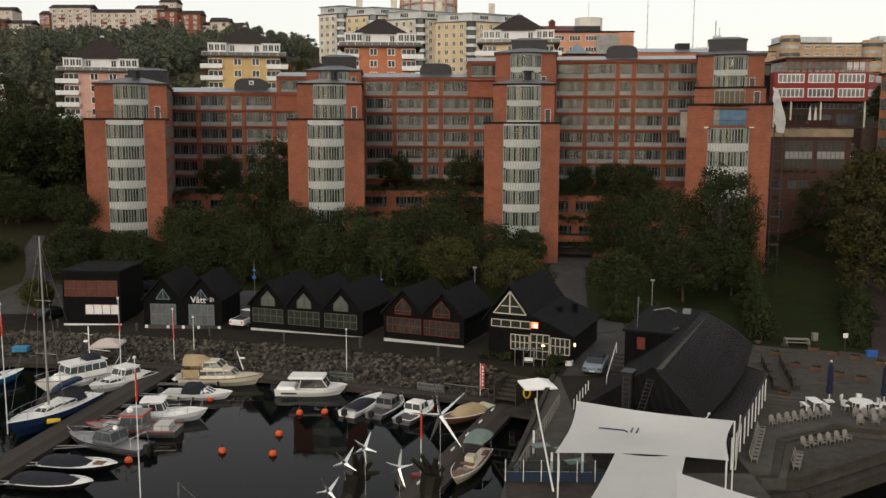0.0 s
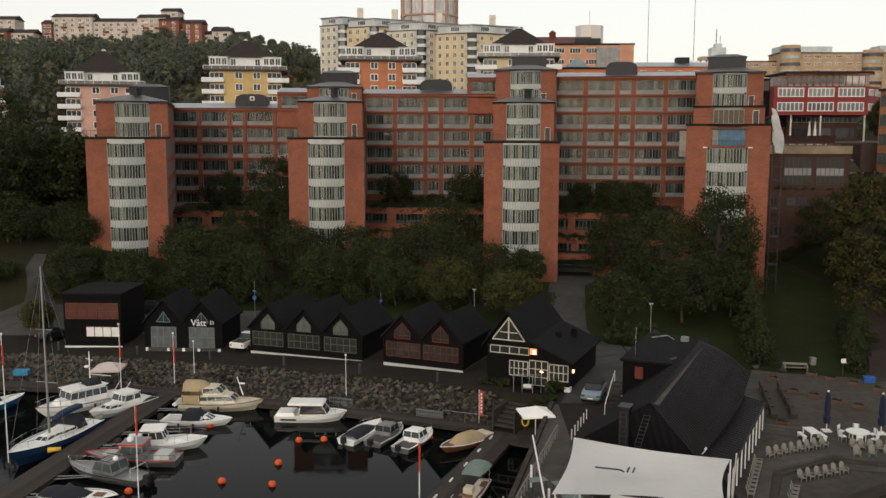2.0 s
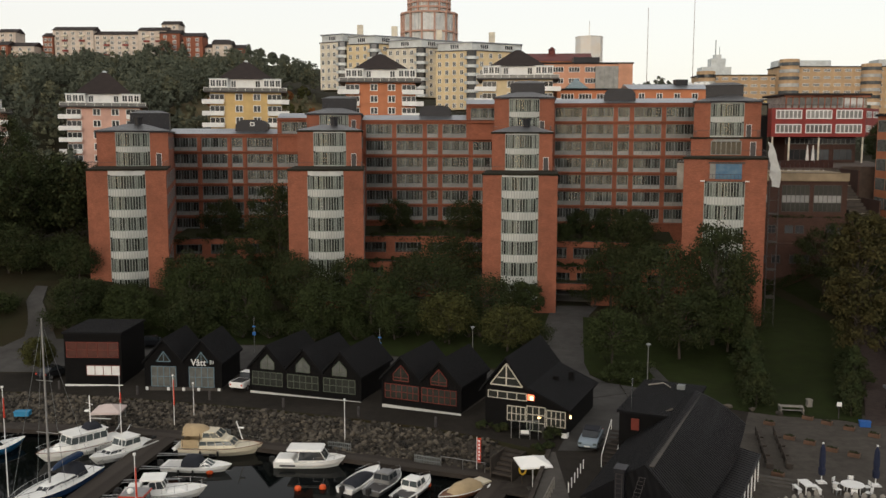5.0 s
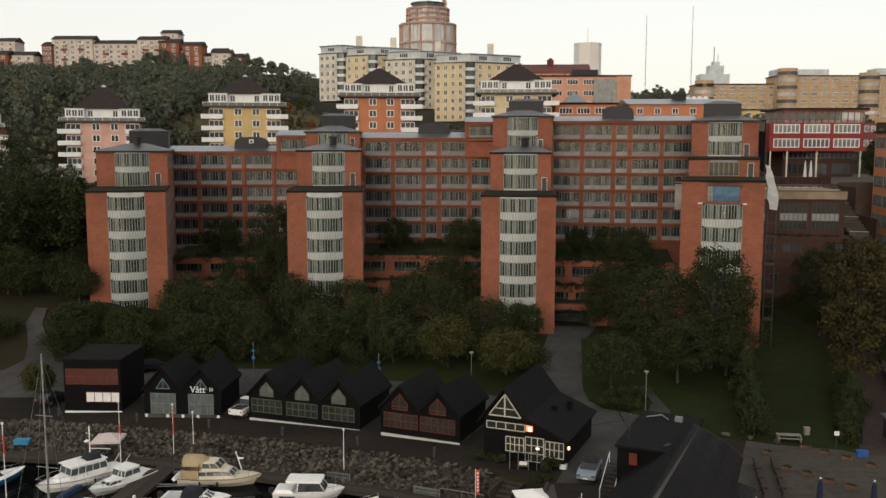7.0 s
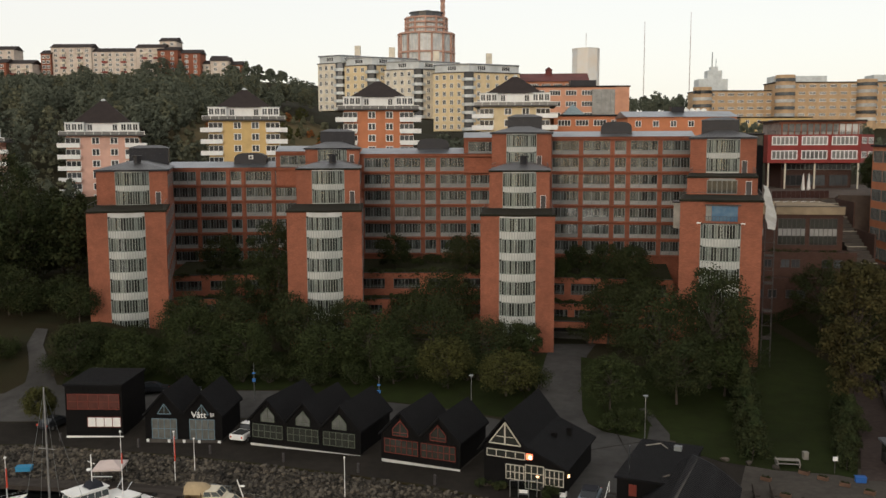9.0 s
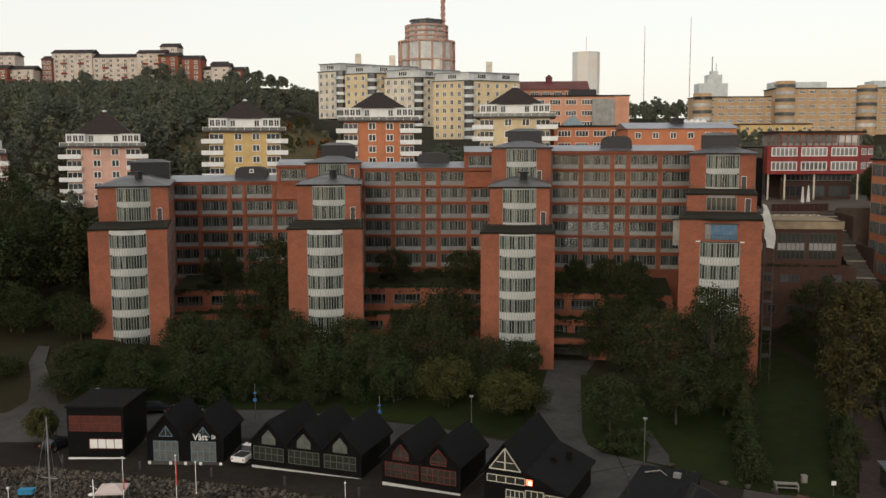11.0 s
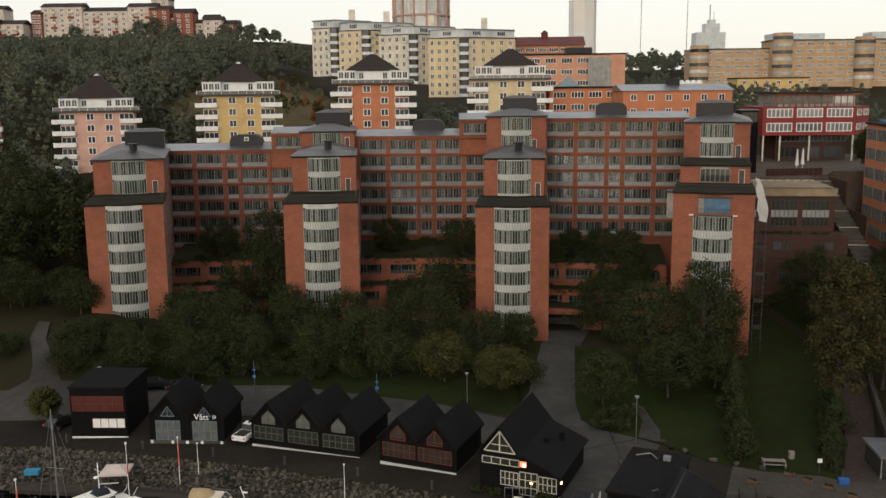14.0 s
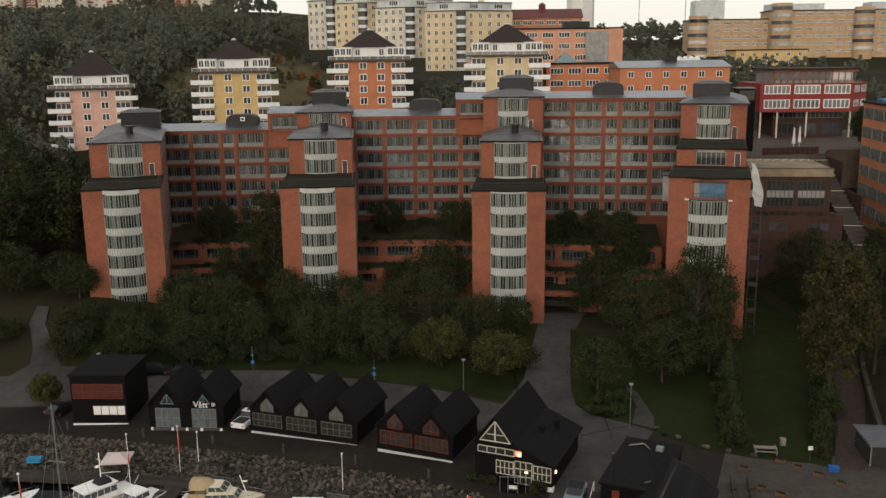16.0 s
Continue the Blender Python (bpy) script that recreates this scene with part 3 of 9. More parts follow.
def tower(parent, cx, cy, rz, tiers, plant, length=58.0):
    m = pose(cx, cy, 0, 0, 0, rz)
    z_prev = None
    for i, (w, y0, z0, z1, kind, storeys, bay_z) in enumerate(tiers):
        sloped = i == 1 and len(tiers) == 3 and storeys == 2
        half, bow = (2.75, 0.85) if kind == "wide" else (2.75, 0.8)
        tier(parent, m, w, y0, length - y0, z0, z1, half, kind, storeys, bay_z)
        cap = bmesh.new()
        last = i == len(tiers) - 1
        slab(cap, w, y0, length - y0 if last else tiers[i + 1][1] - y0 + 1.0, z1, m=m, half=half, bow=bow if storeys else 0.06, over=0.35 if last else 0.14)
        part("roof_terrace" if not last else "roof_edge", cap, DARK_METAL if last else MOSSY, parent, "dark sheet-metal edge" if last else "dark mossy roof terrace")
        if last:
            roof = bmesh.new()
            hw = w / 2 + 0.3
            lo = [roof.verts.new(m @ Vector(p)) for p in ((-hw, y0 - 0.3, z1 + 0.3), (hw, y0 - 0.3, z1 + 0.3), (hw, length, z1 + 0.3), (-hw, length, z1 + 0.3))]
            hi = [roof.verts.new(m @ Vector(p)) for p in ((-1.5, y0 + 6.0, z1 + 1.5), (1.5, y0 + 6.0, z1 + 1.5), (1.5, length, z1 + 1.5), (-1.5, length, z1 + 1.5))]
            roof.faces.new(hi)
            for a in range(4):
                b = (a + 1) % 4
                roof.faces.new((lo[a], lo[b], hi[b], hi[a]))
            part("hipped_roof", roof, TOWER_ROOF, parent, "dark weathered sheet-metal hipped roof")
        else:
            rl = bmesh.new()
            railing(rl, w - 0.5, y0 + 0.3, z1 + 0.3, m, tiers[i + 1][1] - y0 - 0.5)
            part("railing", rl, FRAME_DARK, parent)
            sh = bmesh.new()
            dx, dy = w / 2 - 2.1, tiers[i + 1][1]
            box(sh, dx, dx + 0.8, dy - 0.05, dy - 0.01, z1 + 0.3, z1 + 2.4, m=m)
            door = part("terrace_door", sh, FRAME_DARK, parent, "dark terrace door")
            jm = bmesh.new()
            for jx in (dx - 0.05, dx + 0.8):
                box(jm, jx, jx + 0.05, dy - 0.09, dy - 0.01, z1 + 0.3, z1 + 2.4, m=m)
            box(jm, dx - 0.05, dx + 0.85, dy - 0.09, dy - 0.01, z1 + 2.4, z1 + 2.46, m=m)
            part("door_frame", jm, WHITE, door, "white door frame")
            nw, ny = tiers[i + 1][0] / 2 + 0.25, tiers[i + 1][1]
            if sloped:
                sk = bmesh.new()
                hw = w / 2 + 0.3
                q = [(-hw, y0 - 0.3, z1 + 0.31), (hw, y0 - 0.3, z1 + 0.31), (hw, ny + 0.2, z1 + 0.31), (-hw, ny + 0.2, z1 + 0.31)]
                t_ = [(-1.6, y0 + 7.0, z1 + 1.4), (1.6, y0 + 7.0, z1 + 1.4), (1.6, ny + 0.2, z1 + 1.4), (-1.6, ny + 0.2, z1 + 1.4)]
                va, vb = [sk.verts.new(m @ Vector(p)) for p in q], [sk.verts.new(m @ Vector(p)) for p in t_]
                for a in range(4):
                    b = (a + 1) % 4
                    sk.faces.new((va[a], va[b], vb[b], vb[a]))
                sk.faces.new(vb)
                part("skirt_roof", sk, TOWER_ROOF, parent, "dark sheet-metal skirt roof")
        # windows along the right-hand side wall
        n = int((z1 - z0) / Z_STOREY)
        for s in range(n):
            for j in range(6):
                yy = y0 + 2.5 + j * 6.2
                mm = m @ pose(w / 2 + 0.03, yy, z1 - 0.75 - s * Z_STOREY - 2.2, 0, 0, 90)
                f = piece("window_frame", SIDE_WIN[0], parent, mm)
                p = piece("pane", SIDE_DARK, f)
                p.visible_shadow = False
    px0, px1, py0, py1, pz0, pz1 = plant
    pb = boxes((px0, px1, py0, py1, pz0, pz1), m=m)
    for k in range(int((px1 - px0) / 0.6)):
        box(pb, px0 + 0.6 * k, px0 + 0.6 * k + 0.08, py0 - 0.05, py0, pz0, pz1, m=m)
    room = part("plant_room", pb, DARK_METAL, parent, "black sheet-metal plant room on the roof")
    cap = bmesh.new()
    lo = [cap.verts.new(m @ Vector(p)) for p in ((px0 - 0.2, py0 - 0.2, pz1), (px1 + 0.2, py0 - 0.2, pz1), (px1 + 0.2, py1 + 0.2, pz1), (px0 - 0.2, py1 + 0.2, pz1))]
    hi = [cap.verts.new(m @ Vector(p)) for p in ((px0 + 1.6, py0 + 1.6, pz1 + 0.55), (px1 - 1.6, py0 + 1.6, pz1 + 0.55), (px1 - 1.6, py1 - 1.6, pz1 + 0.55), (px0 + 1.6, py1 - 1.6, pz1 + 0.55))]
    cap.faces.new(hi)
    cap.faces.new(lo[::-1])
    for a in range(4):
        cap.faces.new((lo[a], lo[(a + 1) % 4], hi[(a + 1) % 4], hi[a]))
    part("cap", cap, TOWER_ROOF, room, "low hipped sheet-metal cap")
    if not tiers[1][5]:
        return
    vent = bmesh.new()
    vy, vz = tiers[1][1] + 5.5, tiers[1][3] + 0.9
    pole(vent, 0.6, vy, vz, vz + 1.5, 0.65)
    pole(vent, 0.6, vy, vz + 1.5, vz + 1.75, 0.95)
    for v in vent.verts:
        v.co = m @ v.co
    part("roof_vent", vent, DARK_METAL, parent)


SIDE_DARK = mesh_of("pane", boxes((0.03, 2.37, -0.01, 0.02, 0.05, 2.15)), mat("side_pane", (0.03, 0.032, 0.035), rough=0.08, var=0.05))

office = thing("office_building", 0, 150, 0, label="red brick office building with four bow-windowed towers and long window bands", category="building")
ZT = 23.4
tower(office, -50.9, -9.6, 15.5, [(11.8, 0, -1, ZT, "wide", 6, 22.7 - 6 * Z_STOREY), (11.6, 15.0, ZT, 29.4, "upper", 2, 29.3 - 2 * Z_STOREY)], (-2.2, 5.2, 40, 46, 29.6, 33.3))
tower(office, -19.9, -9.6, 5.5, [(11.6, 0, -1, ZT, "wide", 6, 22.7 - 6 * Z_STOREY), (10.9, 16.0, ZT, 29.5, "upper", 2, 29.4 - 2 * Z_STOREY), (10.4, 36.0, 29.5, 32.9, "upper", 1, 29.6)], (-2.8, 4.2, 47, 53, 33.0, 36.5))
ZT = 22.9
tower(office, 10.0, -12.5, -5, [(11.3, 0, -1, ZT, "wide", 6, 22.7 - 6 * Z_STOREY), (10.0, 13.6, ZT, 29.2, "upper", 2, 29.1 - 2 * Z_STOREY), (11.0, 32.0, 29.2, 35.7, "upper", 2, 35.6 - 2 * Z_STOREY)], (-2.9, 3.8, 42, 48, 35.8, 39.1))
tower(office, 38.7, -19.6, -16.3, [(11.4, 0, -1, 25.5, "wide", 6, 22.3 - 6 * Z_STOREY), (10.6, 13.4, 25.5, 28.4, "upper", 0, 26.0), (11.0, 29.8, 28.4, 34.6, "upper", 2, 34.5 - 2 * Z_STOREY)], (-3.9, 2.6, 37, 43, 34.8, 38.0))
P = ["wide", "wide", "narrow", "wide"]
facade(office, -58.0, 32.6, 5, P + ["wide"], 28.5, 6)
facade(office, -36.0, 34.5, 5, ["wide", "wide"], 31.7, 2, z_base=28.9)
facade(office, -18.4, 29.5, 0, P + ["wide"], 31.2, 6)
facade(office, 2.2, 29.5, 0, ["wide", "wide"], 34.3, 2, z_base=31.6)
facade(office, 18.6, 28.5, -8, P + ["wide"], 34.4, 7)


# ---- stepped office storeys with planted terraces in the courts between the towers ----
SOIL = mat("planting_soil", (0.035, 0.034, 0.02), rough=0.95, spec=0.08, var=0.3, scale=0.6, tint=(0.02, 0.026, 0.01), bump=0.5, bscale=5)
# Court windows take darker frames and panels, standing in for the courts' shade.
LOW_WIN = window_meshes(4.6, 1.75, 7, 0.3, mat("shaded_frame", (0.12, 0.125, 0.12), rough=0.6, var=0.15), BRICK_SHADED)


def court(parent, cx, rz, half, levels, back, portal=None):
    """Storeys that step down towards the water; each has a brick parapet, a window band and a planted roof.
    levels: front y, top of the parapet, foot of the windows; back: the y of the wing behind."""
    for k, (yf, zt, zw) in enumerate(levels):
        m = pose(cx, yf - 150, 0, 0, 0, rz)
        deep = (levels[k - 1][0] if k else back) - yf
        part("parapet", boxes((-half, half, 0, 0.35, zt - 1.0, zt), m=m), BRICK, parent)
        part("parapet_coping", boxes((-half, half, -0.06, 0.41, zt + 0.002, zt + 0.07), m=m), DARK_METAL, parent)
        part("planted_roof", boxes((-half, half, 0.36, deep + 4.0, zt - 0.9, zt - 0.35), m=m), SOIL, parent, "planted roof terrace")
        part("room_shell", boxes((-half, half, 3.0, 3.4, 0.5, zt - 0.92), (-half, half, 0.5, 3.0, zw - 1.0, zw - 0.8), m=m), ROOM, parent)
        n = int(2 * half / 5.4)
        gap = (2 * half - n * 4.6) / (n + 1)
        for i in range(n + 1):
            xa = -half + i * (4.6 + gap)
            part("brick_pier", boxes((xa, xa + gap, 0.02, 0.5, zw, zt - 1.002), m=m), BRICK, parent)
        if portal and k == len(levels) - 1:
            part("portal_wall", boxes((-half, portal[0], 0.02, 0.5, 0.5, zw), (portal[1], half, 0.02, 0.5, 0.5, zw), m=m), BRICK, parent)
            # Dark sheet painted in place of the portal's deep shade.
            part("portal_back", boxes((portal[0], portal[1], 7.0, 7.3, 0.5, zt - 1.0), m=m), ROOM, parent)
            continue
        part("base_wall", boxes((-half, half, 0.02, 0.5, 0.5, zw), m=m), BRICK, parent)
        for i in range(n):
            f = piece("window_frame", LOW_WIN[0], parent, m @ pose(-half + gap + i * (4.6 + gap), 0.22, zw))
            p = piece("pane", LOW_WIN[1], f)
            p.visible_shadow = False
            piece("lower_panel", LOW_WIN[2], f)
            piece("blind", LOW_BLINDS[i % 3], f)


LOW_BLINDS = [blind_mesh(4.6, 1.75, 0.3, 7, 40 + i, 0.12) for i in range(3)]
court(office, -38.5, 8, 13.0, [(162, 10.5, 7.7), (157, 7.0, 4.2)], 184)
court(office, -5.0, 0, 13.0, [(157, 11.5, 8.7), (151, 7.9, 5.3)], 180)
court(office, 25.5, -10, 12.0, [(154, 10.9, 7.9), (149, 7.2, 4.6), (143, 5.3, 4.3)], 179, (-9.4, -3.6))


# ---- black boathouses on the quay ----
def boathouse(x, y, rz, units, width, depth, eave, ridge, label, over=0.35, z=0.0, stones=False):
    """A row of gabled bays under one name: each bay has its wall and two roof slopes."""
    h = thing("boathouse", x, y, z, rz, label, "boathouse", "boathouses on the quay")
    t = 0.18
    for i in range(units):
        x0, x1 = i * width / units, (i + 1) * width / units
        xm = (x0 + x1) / 2
        wb = bmesh.new()
        sweep(wb, [(x0, 0.3), (x1, 0.3), (x1, eave), (xm, ridge), (x0, eave)], 0, depth)
        part("wall", wb, BLACK_WOOD, h)
        k = (ridge - eave) / (xm - x0)
        for s in (-1, 1):
            ext = 0.25 if (i == 0 and s < 0) or (i == units - 1 and s > 0) else 0.0
            xe = x0 - ext if s < 0 else x1 + ext
            ze = eave - ext * k
            rb = bmesh.new()
            sweep(rb, [(xe, ze + 0.02), (xm, ridge + 0.02), (xm, ridge + t + 0.1), (xe, ze + t + 0.1)], -over, depth + over)
            part("roof_slope", rb, BLACK_ROOF, h)
    part("foundation", boxes((0.0, width, 0.0, depth, -0.5, 0.3)), CONCRETE, h)
    if stones:
        for xs_ in (0.15, 0.3 * width, 0.5 * width, 0.7 * width, width - 0.3):
            part("corner_stone", boxes((xs_ - 0.15, xs_ + 0.15, -0.1, -0.002, -0.1, 0.26)), WHITE, h, "white painted corner stone")
    else:
        part("plinth", boxes((-0.04, width + 0.04, -0.07, -0.002, -0.1, 0.25)), PANEL, h, "white painted plinth board")
    for s in (-1, 1):
        xe = 0 if s < 0 else width
        part("corner_board", boxes((xe - 0.09, xe + 0.09, -0.06, 0.12, 0.3, eave - 0.1)), BLACK_WOOD, h)
    return h


def glazing(parent, name, x0, x1, z0, z1, cols, frame, rows=2, y=-0.02, tri=None, pane=DARK_GLASS):
    """A window: frame and glazing bars with a pane behind."""
    fr = bmesh.new()
    f = 0.065
    for i in range(cols + 1):
        x = x0 + (x1 - x0 - f) * i / cols
        box(fr, x, x + f, y - 0.07, y + 0.02, z0, z1)
    for i in range(rows + 1):
        z = z0 + (z1 - z0 - f) * i / rows
        box(fr, x0, x1, y - 0.06, y + 0.02, z, z + f)
    w = part(name, fr, frame, parent)
    p = part("pane", boxes((x0 + 0.02, x1 - 0.02, y - 0.03, y - 0.012, z0 + 0.02, z1 - 0.02)), pane, w)
    p.visible_shadow = False
    return w


def gable_window(parent, xm, half, z0, z1, zt, frame, pane):
    """A pointed window in a gable."""
    poly = [(xm - half, z0), (xm + half, z0), (xm + half, z1), (xm, zt), (xm - half, z1)]
    fr = bmesh.new()
    for (xa, za), (xb, zb) in zip(poly, poly[1:] + poly[:1]):
        rod(fr, (xa, -0.06, za), (xb, -0.06, zb), 0.05, k=4)
    rod(fr, (xm, -0.06, z0), (xm, -0.06, zt), 0.04, k=4)
    rod(fr, (xm - half, -0.06, (z0 + z1) / 2), (xm + half, -0.06, (z0 + z1) / 2), 0.04, k=4)
    w = part("gable_window", fr, frame, parent)
    pn = bmesh.new()
    sweep(pn, poly, -0.04, -0.02)
    part("pane", pn, pane, w)


RED_PAINT = mat("red_window_paint", (0.15, 0.028, 0.018), rough=0.5, var=0.12)
BLUE_PAINT = mat("grey_blue_paint", (0.12, 0.19, 0.24), rough=0.5, var=0.12)
GREEN_PAINT = mat("grey_green_paint", (0.085, 0.1, 0.075), rough=0.5, var=0.12)
CREAM = mat("cream_paint", (0.62, 0.58, 0.48), rough=0.5, var=0.1)
PANE_LIT = mat("curtained_pane", (0.13, 0.135, 0.125), rough=0.15, var=0.3, scale=1.2)
PANE_DIM = mat("reflecting_pane", (0.035, 0.037, 0.032), rough=0.08, var=0.3, scale=0.8)

# the flat-roofed two-storey shed
s1 = thing("boathouse", -45.9, 104.3, -0.85, -1, "black two-storey flat-roofed boathouse with a red window band", "boathouse", "boathouses on the quay")
part("wall", boxes((0, 6.85, 0, 7.5, 0.3, 6.35)), BLACK_WOOD, s1)
part("roof", boxes((-0.15, 7.0, -0.2, 7.7, 6.35, 6.6)), BLACK_ROOF, s1)
part("foundation", boxes((0, 6.85, 0, 7.5, -0.5, 0.3)), CONCRETE, s1)
part("plinth", boxes((-0.03, 6.88, -0.06, -0.002, -0.12, 0.27)), WHITE, s1, "white painted plinth board")
glazing(s1, "window", 0.25, 6.55, 3.5, 5.4, 5, RED_PAINT, 2, pane=mat("red_curtained_pane", (0.085, 0.026, 0.02), rough=0.2, var=0.4, scale=1.5))
glazing(s1, "window", 2.6, 6.65, 1.35, 2.6, 4, RED_PAINT, 1, pane=WHITE)

s2 = boathouse(-35.5, 102.0, -4, 2, 9.0, 7.0, 3.3, 5.8, "black timber boathouse with two gables and blue doors", z=-0.45, stones=True)
for i in range(2):
    x = 0.7 + i * 4.5
    glazing(s2, "door", x, x + 3.0, 0.35, 2.75, 4, BLUE_PAINT, 2, pane=PANE_LIT)
    gable_window(s2, 2.23 + i * 4.47, 0.8, 3.3, 3.35, 4.5, BLUE_PAINT, PANE_DIM)

s3 = boathouse(-22.95, 100.6, -18.5, 3, 13.75, 8.4, 3.05, 5.5, "black timber boathouse with three gables and green windows", z=-0.4)
for i in range(3):
    x = 0.25 + i * 4.5
    glazing(s3, "window", x, x + 3.9, 1.0, 2.6, 5, GREEN_PAINT, 2, pane=PANE_DIM)
    gable_window(s3, 2.25 + i * 4.5, 0.85, 2.95, 3.7, 4.6, GREEN_PAINT, PANE_LIT)

s4 = boathouse(-7.35, 94.5, -22.5, 2, 9.05, 7.6, 3.15, 5.5, "black timber boathouse with two gables and red windows", z=-0.06)
for i in range(2):
    x = 0.3 + i * 4.3
    glazing(s4, "window", x, x + 4.0, 1.0, 2.6, 6, RED_PAINT, 2, pane=PANE_DIM)
    gable_window(s4, 2.2 + i * 4.4, 0.9, 3.0, 3.7, 4.7, RED_PAINT, PANE_DIM)


# ---- houses on the hill behind ----
PINK = mat("pink_render", (0.66, 0.4, 0.32), rough=0.9, var=0.1, scale=0.6, stain=0.15, bump=0.1)
YELLOW = mat("yellow_render", (0.64, 0.45, 0.2), rough=0.9, var=0.1, scale=0.6, stain=0.15, bump=0.1)
ORANGE = mat("orange_render", (0.52, 0.20, 0.10), rough=0.9, var=0.1, scale=0.6, stain=0.15, bump=0.1)
PALE_YELLOW = mat("pale_yellow_render", (0.68, 0.55, 0.34), rough=0.9, var=0.1, scale=0.6, stain=0.15, bump=0.1)
CREAM_WALL = mat("cream_render", (0.62, 0.53, 0.45), rough=0.9, var=0.12, scale=0.5, stain=0.2, bump=0.1)
GREY_WALL = mat("off_white_render", (0.7, 0.64, 0.52), rough=0.9, var=0.12, scale=0.5, stain=0.2, bump=0.1)
BROWN_ROOF = mat("brown_roof_tiles", (0.03, 0.021, 0.019), rough=0.8, var=0.25, scale=0.8, bump=0.3, bscale=5)
RED_PANEL = mat("deep_red_panel", (0.23, 0.028, 0.022), rough=0.55, var=0.12, scale=0.5, stain=0.15)
SAND = mat("sandy_deck", (0.34, 0.27, 0.18), rough=0.9, var=0.2, scale=0.3, stain=0.3)
PANE_FAR = mat("far_window_pane", (0.06, 0.065, 0.07), rough=0.1, var=0.3, scale=0.5, obj_var=0.6)
# Pale base colour stands in for the sky mirrored in the glass.
PANE_SKY_PAINTED = mat("painted_sky_pane", (0.6, 0.6, 0.58), rough=0.12, var=0.3, scale=0.3, obj_var=0.3)
PANE_MID = mat("pale_curtained_pane", (0.22, 0.22, 0.21), rough=0.15, var=0.3, scale=0.6, obj_var=0.5)
ATTIC = mat("pale_sheet_cladding", (0.58, 0.61, 0.61), rough=0.45, metal=0.2, var=0.12, scale=0.6, stain=0.2)


def far_window(w, h, frame=None, cols=2, pane=None, f=0.12):
    fr = bmesh.new()
    for z in (0, h - f):
        box(fr, 0, w, -0.06, 0.1, z, z + f)
    for i in range(cols + 1):
        x = (w - f) * i / cols
        box(fr, x, x + f, -0.06, 0.1, f, h - f)
    return mesh_of("window_frame", fr, frame or WHITE), mesh_of("pane", boxes((0.05, w - 0.05, 0.0, 0.03, 0.05, h - 0.05)), pane or PANE_FAR)


FAR = {"house": far_window(1.95, 1.8, f=0.17), "pair": far_window(3.2, 1.4, cols=4, pane=PANE_MID), "curtained": far_window(4.7, 2.9, FRAME_GREY, 6, PANE_MID, 0.09), "small": far_window(1.5, 1.5), "tall": far_window(1.3, 1.7), "wide": far_window(3.4, 1.6, cols=4), "band": far_window(6.3, 2.2, cols=6, pane=PANE_MID, f=0.2),
       "balcony": far_window(3.6, 2.0, cols=3), "dark": far_window(1.5, 1.5, FRAME_DARK), "ribbon": far_window(6.0, 1.5, FRAME_GREY, 5), "big": far_window(4.6, 2.7, FRAME_DARK, 3)}


def put_window(kind, parent, m):
    fr, pn = FAR[kind]
    f = piece("window_frame", fr, parent, m)
    piece("pane", pn, f)


def face_rows(parent, p, q, kinds, z_tops, inset=0.04):
    """Windows spread evenly along the wall from p to q (plan points, seen from outside left to right)."""
    ang = math.degrees(math.atan2(q[1] - p[1], q[0] - p[0]))
    length = math.hypot(q[0] - p[0], q[1] - p[1])
    for z in z_tops:
        for i, kind in enumerate(kinds):
            w = max(v.co.x for v in FAR[kind][0].vertices)
            h = max(v.co.z for v in FAR[kind][0].vertices)
            s = length * (i + 0.5) / len(kinds) - w / 2
            put_window(kind, parent, pose(p[0], p[1], 0, 0, 0, ang) @ pose(s, -inset, z - h))


RNG_POT = random.Random(11)


